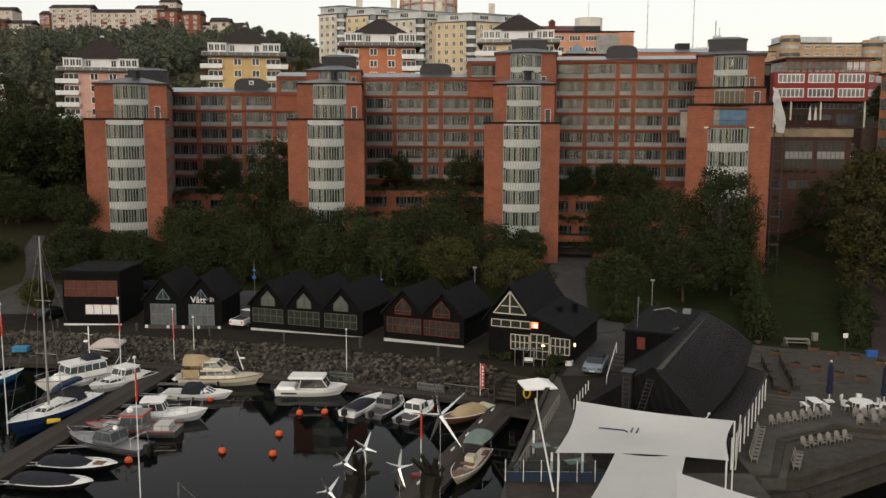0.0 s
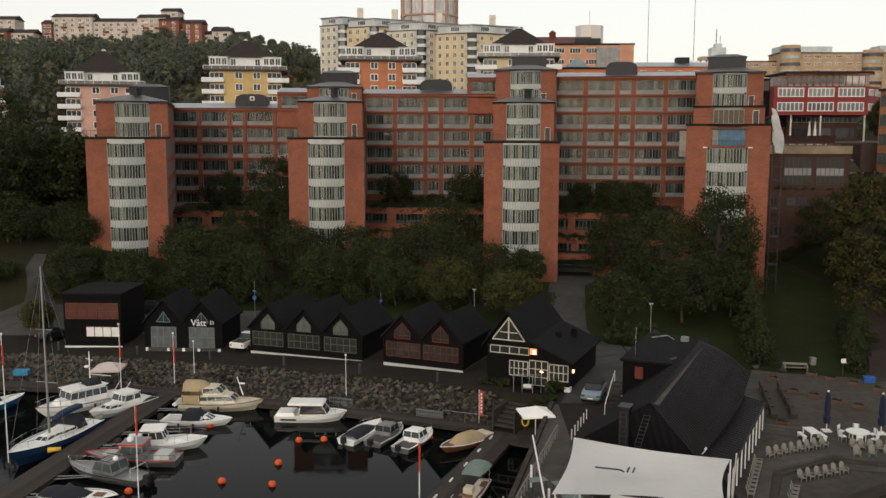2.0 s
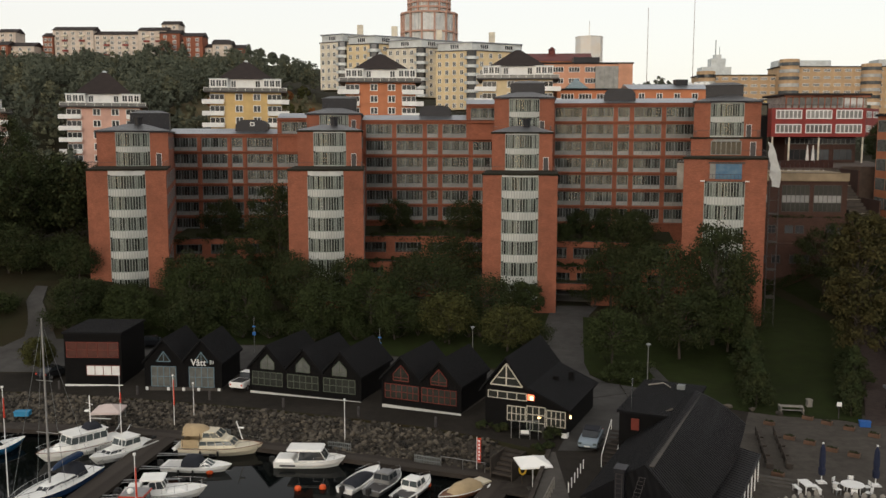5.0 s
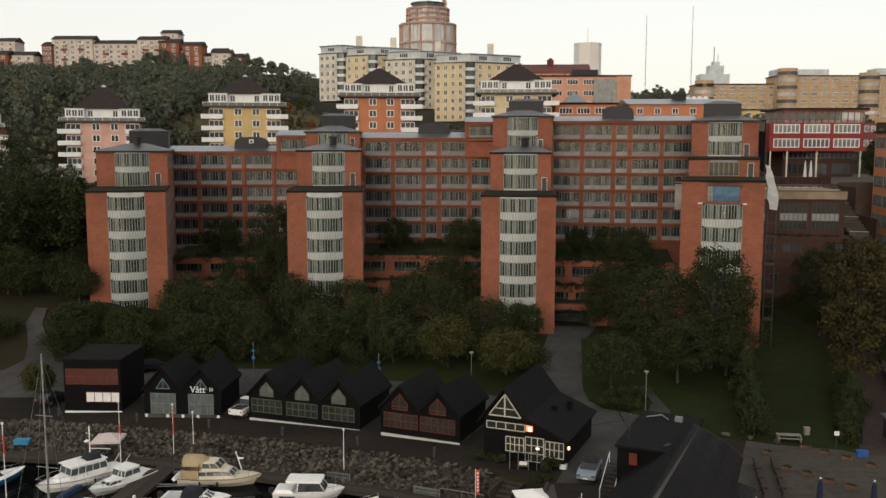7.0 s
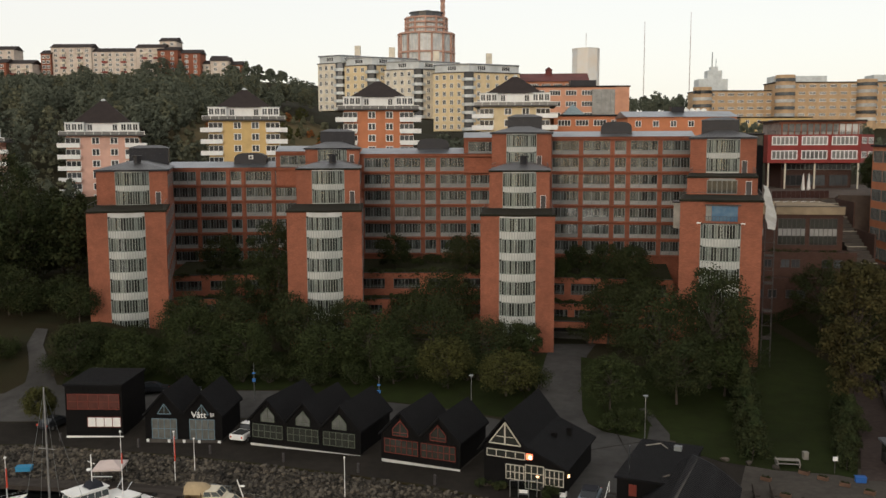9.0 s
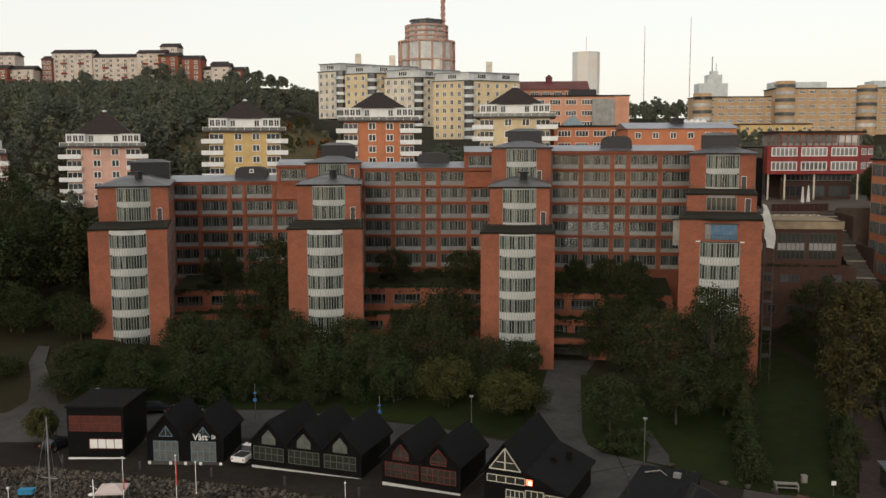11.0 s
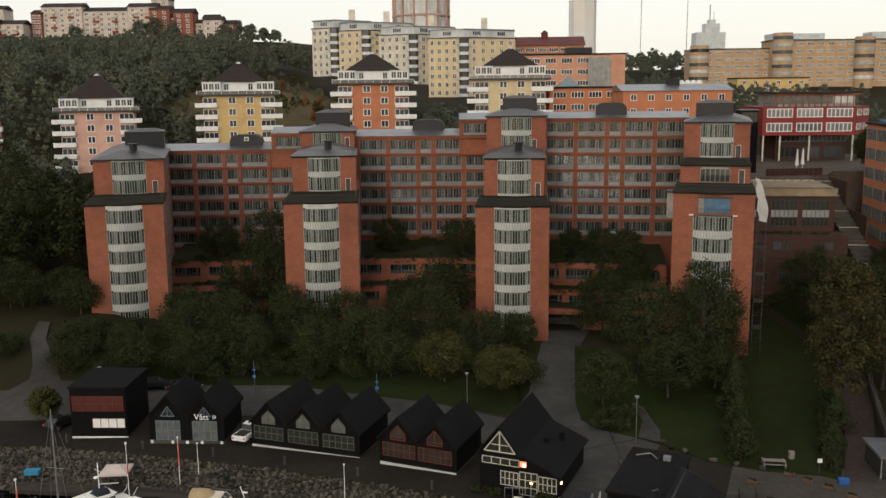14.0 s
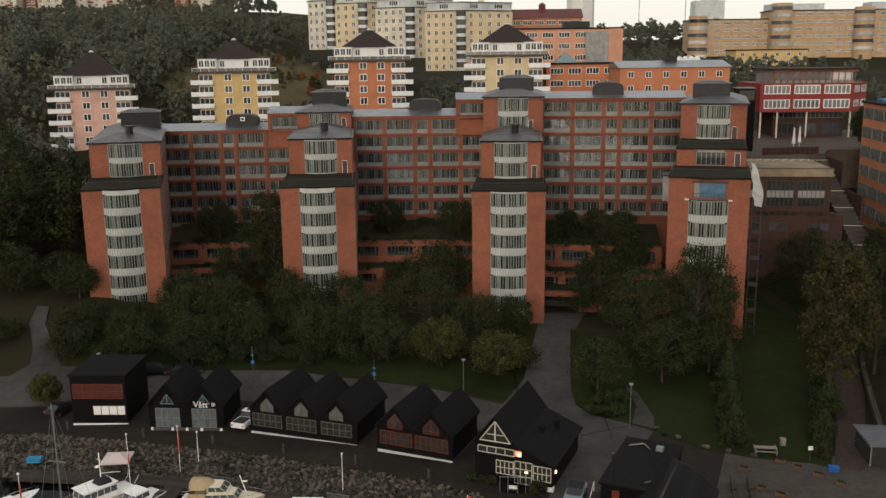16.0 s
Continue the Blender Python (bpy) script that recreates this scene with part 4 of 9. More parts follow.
def point_house(cx, y, rz, z_e, apex, wall, storeys, label):
    """A tower block: corner balconies, a white attic behind a terrace, a steep hipped roof."""
    h = thing("apartment_house", cx, y, 0, rz, label, "apartment house", "point houses on the slope")
    hw = 8.9
    z0 = z_e - storeys * 2.95 - 1
    part("wall", boxes((-hw, hw, 0, 16, z0, z_e - 0.35)), wall, h)
    part("terrace_slab", boxes((-hw - 1.6, hw + 1.6, -1.3, 17, z_e - 0.35, z_e)), FRAME_DARK, h)
    par = boxes((-hw - 1.5, hw + 1.5, -1.25, -1.19, z_e, z_e + 0.75), (-hw - 1.5, -hw - 1.44, -1.18, 16, z_e, z_e + 0.75), (hw + 1.44, hw + 1.5, -1.18, 16, z_e, z_e + 0.75))
    part("parapet", par, PANE_MID, h, "glazed terrace parapet")
    rail = boxes((-hw - 1.55, hw + 1.55, -1.28, -1.16, z_e + 0.78, z_e + 0.88))
    for i in range(11):
        x = -hw - 1.5 + i * (2 * hw + 3.0) / 10
        box(rail, x - 0.05, x + 0.05, -1.31, -1.26, z_e, z_e + 0.78)
    part("terrace_rail", rail, WHITE, h)
    pots = []
    for i in range(7):
        pots.append((RNG_POT.uniform(-hw, hw), RNG_POT.uniform(-0.9, -0.5), z_e + 0.5))
    part("potted_plants", rods(*[((x, y, z_e), (x, y, z_e + 0.4 + 0.5 * ((i * 7) % 3) / 2), 0.22, 0.32) for i, (x, y, z) in enumerate(pots)], k=7), LEAF_MID, h, "potted plants on the roof terrace")
    part("attic", boxes((-6.6, 6.6, 1.2, 15, z_e, z_e + 3.1)), WHITE, h, "white attic storey")
    for s in (-1, 1):
        g = boxes((s * 6.7 - 2.3, s * 6.7 + 2.3, -0.2, 5, z_e, z_e + 3.0))
        w = part("conservatory", g, WHITE, h)
        for i in range(3):
            put_window("tall", w, pose(s * 6.7 - 2.1 + i * 1.45, -0.24, z_e + 1.1))
        part("flat_cap", boxes((s * 6.7 - 2.45, s * 6.7 + 2.45, -0.4, 5, z_e + 3.0, z_e + 3.15)), ATTIC, h)
    for x in (-3.7, 2.4):
        put_window("tall", h, pose(x, 1.16, z_e + 1.0))
    roof = bmesh.new()
    lo = [roof.verts.new(p) for p in ((-7.2, 0.5, z_e + 3.1), (7.2, 0.5, z_e + 3.1), (7.2, 15.5, z_e + 3.1), (-7.2, 15.5, z_e + 3.1))]
    hi = [roof.verts.new(p) for p in ((-0.7, 7.4, apex), (0.7, 7.4, apex), (0.7, 8.6, apex), (-0.7, 8.6, apex))]
    roof.faces.new(hi)
    roof.faces.new(lo[::-1])
    for a in range(4):
        roof.faces.new((lo[a], lo[(a + 1) % 4], hi[(a + 1) % 4], hi[a]))
    part("roof", roof, BROWN_ROOF, h)
    cap = bmesh.new()
    pole(cap, 0, 8, apex, apex + 0.5, 0.7, 0.3, 10)
    part("roof_hatch", cap, ATTIC, h)
    for k in range(storeys):
        zf = z_e - 0.35 - (k + 1) * 2.95
        for s in (-1, 1):
            b = boxes((s * 8.2 - 2.7, s * 8.2 + 2.7, -1.3, 1.2, zf, zf + 0.2), (s * 8.2 - 2.7, s * 8.2 + 2.7, -1.3, -1.18, zf + 0.2, zf + 1.15),
                      (s * 10.9 - 0.06, s * 10.9 + 0.06, -1.18, 1.2, zf + 0.2, zf + 1.15))
            part("balcony", b, WHITE, h, "white balcony")
            put_window("balcony", h, pose(s * 7.2 - 1.8, -0.04, zf + 0.5))
        for x in (-2.7, 1.8):
            put_window("house", h, pose(x, -0.04, zf + 0.85))
    return h


point_house(-90.9, 235, 17, 36.6, 45.6, PINK, 7, "pink rendered apartment house with white corner balconies")
point_house(-54.0, 235, 11, 40.4, 48.3, YELLOW, 6, "yellow rendered apartment house with white corner balconies")
point_house(-19.3, 235, 5, 42.9, 50.4, ORANGE, 6, "orange rendered apartment house with white corner balconies")
point_house(15.7, 235, -4, 43.7, 51.4, PALE_YELLOW, 6, "pale yellow apartment house with white corner balconies")
point_house(-123.5, 226, 20, 35.0, 44.0, PINK, 7, "pink apartment house half hidden by trees")


def corner_block(x0, xc, x1, y, z_top, storeys, wall, label, left=5.0, right=9.0):
    """A lamella block turned towards the view by its corner, where the balconies are stacked."""
    h = thing("apartment_block", xc, y, 0, 0, label, "apartment block", "blocks below the round tower")
    a, b, c = (x0 - xc, left), (0.0, 0.0), (x1 - xc, right)
    z0 = z_top - storeys * 2.9 - 3
    body = bmesh.new()
    prism(body, [a, b, c, (c[0] + 1, right + 12), (a[0], left + 14)], z0, z_top - 2.9)
    part("wall", body, wall, h)
    edge = bmesh.new()
    prism(edge, [(a[0] - 0.4, left), (0, -0.5), (c[0] + 0.4, right - 0.2), (c[0] + 1, right + 12), (a[0], left + 14)], z_top - 2.9, z_top - 2.6)
    part("cornice", edge, FRAME_DARK, h)
    at = bmesh.new()
    prism(at, [(a[0] + 0.6, left + 0.8), (0.2, 0.8), (c[0] - 0.6, right + 0.8), (c[0] + 0.5, right + 11), (a[0] + 0.6, left + 13)], z_top - 2.6, z_top)
    attic = part("attic", at, ATTIC, h, "pale metal-clad attic storey")
    rf = bmesh.new()
    prism(rf, [(a[0], left + 0.4), (0.2, 0.2), (c[0], right + 0.4), (c[0] + 0.5, right + 11), (a[0] + 0.6, left + 13)], z_top, z_top + 0.3)
    part("roof", rf, METAL_ROOF, h)
    ch = bmesh.new()
    box(ch, c[0] * 0.35, c[0] * 0.35 + 2.2, right + 1, right + 3, z_top + 0.3, z_top + 4.6)
    part("chimney", ch, GREY_WALL, h)
    tops = [z_top - 2.9 - 0.7 - 2.9 * k for k in range(storeys)]
    nl, nr = max(2, int(-a[0] / 3.0)), max(3, int(c[0] / 3.4))
    face_rows(h, a, (b[0] - 2.0, b[1] + left * 2.0 / -a[0]), ["tall"] * nl, tops)
    face_rows(h, (2.0, right * 2.0 / c[0]), c, ["tall"] * nr, tops)
    face_rows(attic, (0.2, 0.8), (c[0] - 0.6, right + 0.8), ["wide"] * max(2, nr // 2), [z_top - 0.4])
    face_rows(attic, (a[0] + 0.6, left + 0.8), (0.2, 0.8), ["wide"], [z_top - 0.4])
    for k in range(storeys):
        zf = z_top - 2.9 - 2.9 * (k + 1)
        bb = bmesh.new()
        prism(bb, [(-2.4, left * 0.2 - 0.6), (-1.2, -1.4), (1.4, -1.2), (2.6, 0.3), (0, 0.6)], zf, zf + 1.05)
        part("balcony", bb, ATTIC, h)
        bg = bmesh.new()
        prism(bg, [(-1.6, 0.3), (-0.8, -0.4), (1.0, -0.4), (1.8, 0.4), (0, 0.9)], zf + 1.05, zf + 2.9)
        part("loggia", bg, PANE_FAR, h)


corner_block(-52, -43, -30, 345, 67.0, 6, GREY_WALL, "pale grey apartment block with an attic storey")
corner_block(-41, -30.5, -14, 338, 65.6, 6, PALE_YELLOW, "yellow apartment block with an attic storey")
corner_block(-25.5, -13, 2, 331, 63.5, 6, GREY_WALL, "off-white apartment block with stacked balconies")
corner_block(-7.5, 5, 23.5, 324, 61.8, 7, PALE_YELLOW, "yellow apartment block with stacked corner balconies")

# the round tower with its drums
rt = thing("round_tower", -11.2, 368, 0, label="round brick tower of stacked glazed drums with a twisted mast", category="tower")


def drum(r, z0, z1, n, name):
    core = bmesh.new()
    prism(core, [(r * 0.97 * math.cos(2 * math.pi * i / n), r * 0.97 * math.sin(2 * math.pi * i / n)) for i in range(n)], z0, z1)
    part(name, core, PANE_SKY_PAINTED, rt, "glass drum with its sky reflection painted pale")
    for i in range(n):
        a = 2 * math.pi * i / n
        rib = boxes((-0.4, 0.4, -0.3, 0.3, z0, z1), m=pose(r * math.cos(a), r * math.sin(a), 0, 0, 0, math.degrees(a)))
        part("pier", rib, ORANGE_PALE, rt)
        for k in (0.33, 0.67):
            a2 = 2 * math.pi * (i + k) / n
            rr2 = r * 0.985 * math.cos(math.pi / n) / math.cos(2 * math.pi * (k - 0.5) / n)
            part("mullion", boxes((-0.14, 0.14, -0.14, 0.14, z0, z1), m=pose(rr2 * math.cos(a2), rr2 * math.sin(a2), 0, 0, 0, math.degrees(a2))), ATTIC, rt)
    for z in (z0, z0 + (z1 - z0) * 0.33, z0 + (z1 - z0) * 0.67, z1):
        ring = bmesh.new()
        prism(ring, [((r + 0.5) * math.cos(2 * math.pi * i / n), (r + 0.5) * math.sin(2 * math.pi * i / n)) for i in range(n)], z - 0.3, z + 0.35)
        part("ring", ring, ORANGE_PALE, rt)


ORANGE_PALE = mat("pale_terracotta", (0.5, 0.31, 0.24), rough=0.85, var=0.15, scale=0.5, stain=0.2)
drum(11.0, 55, 77, 14, "lower_drum")
drum(8.2, 77.3, 83.2, 12, "upper_drum")
cr = bmesh.new()
pole(cr, 0, 0, 83.4, 85.2, 6.4, 6.4, 16)
pole(cr, 0, 0, 85.2, 85.6, 6.9, 6.9, 16)
pole(cr, 0.4, 0, 85.6, 86.6, 2.0, 1.2, 10)
part("crown", cr, PANE_FAR, rt, "dark glazed lantern")
tw = bmesh.new()
prev = None
for i in range(41):
    z, a = 83 + i * 0.55, i * 0.35
    ring = [tw.verts.new((6.6 + 1.0 * math.cos(a + k * math.pi / 2), 1.0 * math.sin(a + k * math.pi / 2), z)) for k in range(4)]
    if prev:
        for k in range(4):
            tw.faces.new((prev[k], prev[(k + 1) % 4], ring[(k + 1) % 4], ring[k]))
    prev = ring
part("twisted_mast", tw, ORANGE_PALE, rt)


def slab_house(name, x0, x1, y, z0, z1, wall, kinds, rows, step, label, category, depth=14, rz=0, roof=None, flat=True, group="", rise=0.22):
    """A long block seen from its front, with rows of windows and a flat or low pitched roof."""
    h = thing(name, x0, y, 0, rz, label, category, group)
    w = x1 - x0
    part("wall", boxes((0, w, 0, depth, z0, z1)), wall, h)
    rb = bmesh.new()
    if flat:
        box(rb, -0.4, w + 0.4, -0.4, depth + 0.4, z1, z1 + 0.45)
    else:
        sweep(rb, [(-0.5, z1), (depth / 2, z1 + depth * rise), (depth + 0.5, z1)], -0.5, w + 0.5, m=Matrix(((0, 1, 0, 0), (1, 0, 0, 0), (0, 0, 1, 0), (0, 0, 0, 1))))
    part("roof", rb, roof or FELT, h)
    face_rows(h, (0.4, 0), (w - 0.4, 0), kinds, [z1 - 0.9 - step * k for k in range(rows)])
    return h


# terraced houses on the crest
CREST = [(-276.7, -265.8, 552, 89.5, CREAM_WALL, "cream rendered"), (-261.2, -244.8, 530, 79.2, CREAM_WALL, "cream rendered"), (-243.3, -237.3, 538, 85.5, BRICK, "red brick"), (-238.0, -214.1, 540, 89.3, CREAM_WALL, "cream rendered"),
         (-214.6, -188.0, 541, 86.8, CREAM_WALL, "cream rendered"), (-187.2, -170.6, 539, 88.8, CREAM_WALL, "cream rendered"), (-175.4, -165.4, 546, 93.3, CREAM_WALL, "cream rendered"), (-173.7, -161.9, 536, 86.9, BRICK, "red brick"),
         (-162.6, -150.1, 538, 82.3, CREAM_WALL, "cream rendered"), (-149.1, -142.5, 534, 78.7, CREAM_WALL, "cream rendered"), (-145.1, -136.4, 544, 82.3, CREAM_WALL, "cream rendered"), (-280.3, -258.2, 526, 79.4, BRICK, "red brick"), (-158.0, -147.0, 530, 84.6, BRICK, "red brick"), (-141.5, -131.0, 531, 80.2, CREAM_WALL, "cream rendered"), (-131.0, -124.5, 534, 78.2, BRICK, "red brick")]
for x0, x1, y, z1, wm, tone in CREST:
    n = max(2, int((x1 - x0) / 4.2))
    z1 += 1.8
    h = slab_house("terraced_house", x0, x1, y, z1 - 26, z1, wm, ["house"] * n, 6, 2.9, tone + " terraced house with a brown pitched roof",
                   "house", 12, roof=BROWN_ROOF, flat=False, group="houses on the crest")
    if x1 - x0 > 12:
        for k in range(4):
            for s in (0.3, 0.72):
                part("balcony", boxes(((x1 - x0) * s - 1.6, (x1 - x0) * s + 1.6, -1.2, 0, z1 - 3.6 - 2.9 * k, z1 - 2.6 - 2.9 * k)), RED_PANEL if k % 2 else GREY_WALL, h)

# offices to the right of the round tower
PALE_ORANGE = mat("pale_orange_render", (0.6, 0.31, 0.2), rough=0.9, var=0.1, scale=0.6, stain=0.15, bump=0.1)
ORANGE_BRICK = mat("orange_brick", (0.42, 0.18, 0.1), rough=0.9, var=0.12, scale=0.6, stain=0.15)
og = slab_house("office_block", 18.5, 54.0, 285, 18, 51.2, PALE_ORANGE, ["wide"] * 7, 4, 3.4, "orange rendered office block with a glazed bay", "office block", 18, -1)
part("glazed_bay", boxes((24.2, 31.2, -0.6, 1, 36, 50.5)), PANE_MID, og, "tall glazed stair bay")
for i in range(6):
    part("bay_mullion", boxes((24.2 + i * 1.38, 24.3 + i * 1.38, -0.75, -0.6, 36, 49.6)), FRAME_GREY, og)
part("end_wall", boxes((31.2, 35.6, -0.4, 0, 18, 51.2)), PALE_ORANGE, og)
part("roof_room", boxes((18, 26, 4, 10, 51.6, 53.6)), DARK_METAL, og)
RED_ROOF = mat("dark_red_roof_sheet", (0.14, 0.035, 0.03), rough=0.6, var=0.2, scale=0.3, stain=0.3)
sch = slab_house("school", 23.0, 50.0, 345, 20, 57.0, ORANGE_BRICK, ["wide"] * 6, 4, 3.6, "long brick school with a dark red hipped roof", "school", 16, -2, roof=RED_ROOF, flat=False)
cp = bmesh.new()
pole(cp, 12.8, 8, 60.0, 61.8, 1.3, 1.3, 10)
pole(cp, 12.8, 8, 61.8, 62.9, 1.6, 0.3, 10)
part("cupola", cp, RED_ROOF, sch, "small red roof cupola")
slab_house("office_block", 26.5, 46.0, 242, 14, 41.0, ORANGE, ["wide"] * 4, 3, 3.2, "low orange office wing with window bands", "office block", 12)
pyr = bmesh.new()
pv = [pyr.verts.new(p) for p in ((28.6, 241, 41.47), (34.6, 241, 41.47), (34.6, 247, 41.47), (28.6, 247, 41.47), (31.6, 244, 44.3))]
for q in ((0, 1, 4), (1, 2, 4), (2, 3, 4), (3, 0, 4)):
    pyr.faces.new([pv[i] for i in q])
pyr.faces.new(pv[3::-1])
tagged(part("glass_pyramid", pyr, mat("blue_roof_glass", (0.2, 0.26, 0.28), rough=0.15, var=0.15)), "blue-grey glass pyramid lantern on the roof", "roof lantern")
lo2 = slab_house("office_block", 42.2, 68.5, 222, 8, 40.2, ORANGE, ["small"] * 6, 3, 3.3, "low orange office block with a grey metal roof", "office block", 16, roof=METAL_ROOF, flat=False, rise=0.1)
part("roof_room", boxes((12, 15, 6, 9, 41.3, 42.9)), DARK_METAL, lo2)
for i in range(4):
    d = bmesh.new()
    bmesh.ops.create_uvsphere(d, u_segments=10, v_segments=6, radius=0.8, matrix=pose(17.5 + i * 1.5, 14, 42.0) @ Matrix.Diagonal((1, 0.4, 1, 1)))
    part("dish", d, WHITE, lo2, "white satellite dish")

TERRACOTTA = mat("terracotta_cladding", (0.26, 0.1, 0.06), rough=0.8, var=0.15, scale=0.6, stain=0.2)
red = thing("red_office", 77.8, 227, 0, -2, "deep red office house with white window bands on slim columns", "office block")
rb = bmesh.new()
prism(rb, [(0, 0), (22.6, 0), (28.8, 7.5), (26, 20), (0, 20)], 28.9, 35.9)
part("wall", rb, RED_PANEL, red)
face_rows(red, (0.5, 0), (22.3, 0), ["band"] * 3, [35.5, 32.0])
face_rows(red, (22.6, 0), (28.8, 7.5), ["wide"] * 2, [35.2, 31.7])
gl = bmesh.new()
prism(gl, [(4, 2.5), (23, 2.2), (26, 8), (25, 18), (4, 18)], 35.9, 39.1)
part("glass_storey", gl, PANE_MID, red, "glazed top storey")
for i in range(13):
    part("post", boxes((3.9 + i * 1.55, 4.15 + i * 1.55, 2.0, 2.5, 35.9, 39.1)), TERRACOTTA, red)
for s_, x0_, x1_ in ((0, 4.2, 17.5), (1, 17.8, 22.8)):
    part("terrace_window", boxes((x0_, x1_, 2.05, 2.2, 36.6, 38.4)), PANE_SKY_PAINTED if s_ else PANE_MID, red)
part("fascia", boxes((3.4, 24.2, 1.7, 2.2, 38.6, 39.1)), TERRACOTTA, red)
part("roof_rail", rods(*[((0.2 + i * 1.6, 0.1, 35.9), (0.2 + i * 1.6, 0.1, 36.8), 0.04) for i in range(14)], ((0.2, 0.1, 36.8), (22.4, 0.1, 36.8), 0.04), k=4), FRAME_DARK, red)
rr = bmesh.new()
prism(rr, [(3, 1.2), (14, 0.6), (24.5, 1.6), (27.2, 8), (26, 19), (3, 19)], 39.1, 39.55)
part("roof", rr, BROWN_ROOF, red)
for x in (0.5, 4.6, 11.8, 22.4):
    c = bmesh.new()
    pole(c, x, 0.5, 22.4, 28.9, 0.22)
    part("column", c, GREY_WALL, red, "pale concrete column")
# Darkened brick stands in for the shade of the undercroft.
part("ground_storey", boxes((5, 22.5, 5, 18, 22.4, 28.9)), BRICK_SHADED, red)
face_rows(red, (5.3, 4.97), (22.2, 4.97), ["ribbon"] * 3, [28.6])
face_rows(red, (5.3, 4.97), (22.2, 4.97), ["big"] * 3, [25.8])

TEAK_DARK = mat("dark_red_timber", (0.05, 0.02, 0.016), rough=0.8, var=0.25, scale=2.0)
SAILS = mat("pale_canvas", (0.7, 0.68, 0.65), rough=0.8, var=0.1)
term = thing("terrace_building", 54.0, 168.9, 0, -7, "brown brick office building with a sandy roof terrace", "office block")
part("wall", boxes((0, 17.8, 0, 17.2, 0, 20.9)), BRICK_SHADED, term)
part("roof_deck", boxes((-0.2, 18.0, 0.25, 17.4, 20.9, 22.15)), SAND, term, "sandy roof terrace")
part("parapet", boxes((-0.2, 18.0, -0.3, 0.24, 20.75, 22.2)), SAND, term, "sandy render parapet")
part("coping", boxes((-0.3, 18.1, -0.4, 0.3, 22.202, 22.29)), CONCRETE, term)
for x0_, w_, n_ in ((0.6, 3.2, 3), (6.3, 4.9, 6), (11.9, 4.9, 6)):
    gfr = bmesh.new()
    for i in range(n_ + 1):
        box(gfr, x0_ + (w_ - 0.1) * i / n_, x0_ + (w_ - 0.1) * i / n_ + 0.1, -0.1, 0.0, 15.1, 20.0)
    for z_ in (15.1, 16.7, 18.1, 19.9):
        box(gfr, x0_, x0_ + w_, -0.08, 0.0, z_, z_ + 0.1)
    gf = part("tall_window", gfr, FRAME_DARK, term)
    part("pane", boxes((x0_ + 0.05, x0_ + w_ - 0.05, -0.05, -0.02, 18.15, 19.95), (x0_ + 0.05, x0_ + w_ - 0.05, -0.05, -0.02, 15.15, 16.75)), PANE_DIM, gf)
    part("pale_panel", boxes((x0_ + 0.05, x0_ + w_ - 0.05, -0.06, -0.02, 16.75, 18.12)), SILL_PANEL, gf, "pale spandrel panel")
for i in range(30):
    part("roof_lamp", rods(((0.8 + i * 0.56, 14.6 + 0.9 * math.sin(i * 2.1), 22.15), (0.8 + i * 0.56, 14.6 + 0.9 * math.sin(i * 2.1), 22.32), 0.09), k=6), WHITE, term, "small white roof lamp")
for k, (dy, zt, wt, wb) in enumerate(((-6.5, 14.5, 13.4, 11.7), (-11.0, 10.4, 9.0, 6.9))):
    part("stepped_front", boxes((-1, 18.5, dy, -0.002 if k == 0 else -6.502, 0, zt - 0.35)), BRICK_SHADED, term)
    part("step_parapet", boxes((-1, 18.5, dy - 0.15, dy + 0.2, zt - 0.9, zt)), BRICK_SHADED, term)
    # Dark-framed windows stand in for the shade on the lower front.
    for x0_, kind in ((0.2, "dark"), (2.6, "dark"), (5.6, "dark"), (7.4, "dark"), (12.6, "dark"), (14.6, "dark")):
        put_window(kind, term, pose(x0_, dy - 0.04, wb))
CLINKER_STAIR = mat("grey_brown_stair_paving", (0.085, 0.073, 0.063), rough=0.9, var=0.2, scale=0.8, stain=0.3)
st = thing("stairway", 72.4, 164, 0, -7, "wide grey concrete stairway up the slope", "stairs")
for i in range(24):
    zt_ = 9.05 + i * 0.566
    part("step", boxes((0.2, 3.7, -12 + i * 1.6, -10.4 + i * 1.6, zt_ - 2.6, zt_)), CLINKER_STAIR, st)
    if i % 4 == 2:
        part("landing_edge", boxes((0.2, 3.7, -12.06 + i * 1.6, -11.76 + i * 1.6, zt_ + 0.004, zt_ + 0.06)), GREY_WALL, st, "pale concrete nosing")
part("side_wall", boxes((3.72, 4.0, -12, 0, 4, 12.6), (3.72, 4.0, 0, 13, 8, 17.4), (3.72, 4.0, 13, 26, 12, 22.4)), BRICK_SHADED, st, "brick side wall")
PAVERS = mat("brown_clinker_paving", (0.1, 0.075, 0.06), rough=0.9, var=0.25, scale=0.8, stain=0.3)
pd = bmesh.new()
prism(pd, [(57.2, 186.4), (74.4, 184.2), (75.4, 190.2), (79.4, 190.0), (84, 199), (93, 196), (112, 250), (60, 250)], 14, 22.5)
tagged(part("plaza_deck", pd, PAVERS), "brown paved plaza before the red office", "plaza", kind="structure")
lk = thing("link_block", 63.0, 197, 0, -10, "dark glazed link block behind the tower", "office block")
part("dark_wall", boxes((0, 3.6, 0, 8, 14, 35.8)), BLACK_WOOD, lk)
part("pane", boxes((0.2, 3.4, -0.06, -0.01, 33.4, 35.5)), PANE_DIM, lk)
part("roof_edge", boxes((-0.2, 3.8, -0.2, 8.2, 35.8, 36.0)), FRAME_DARK, lk)
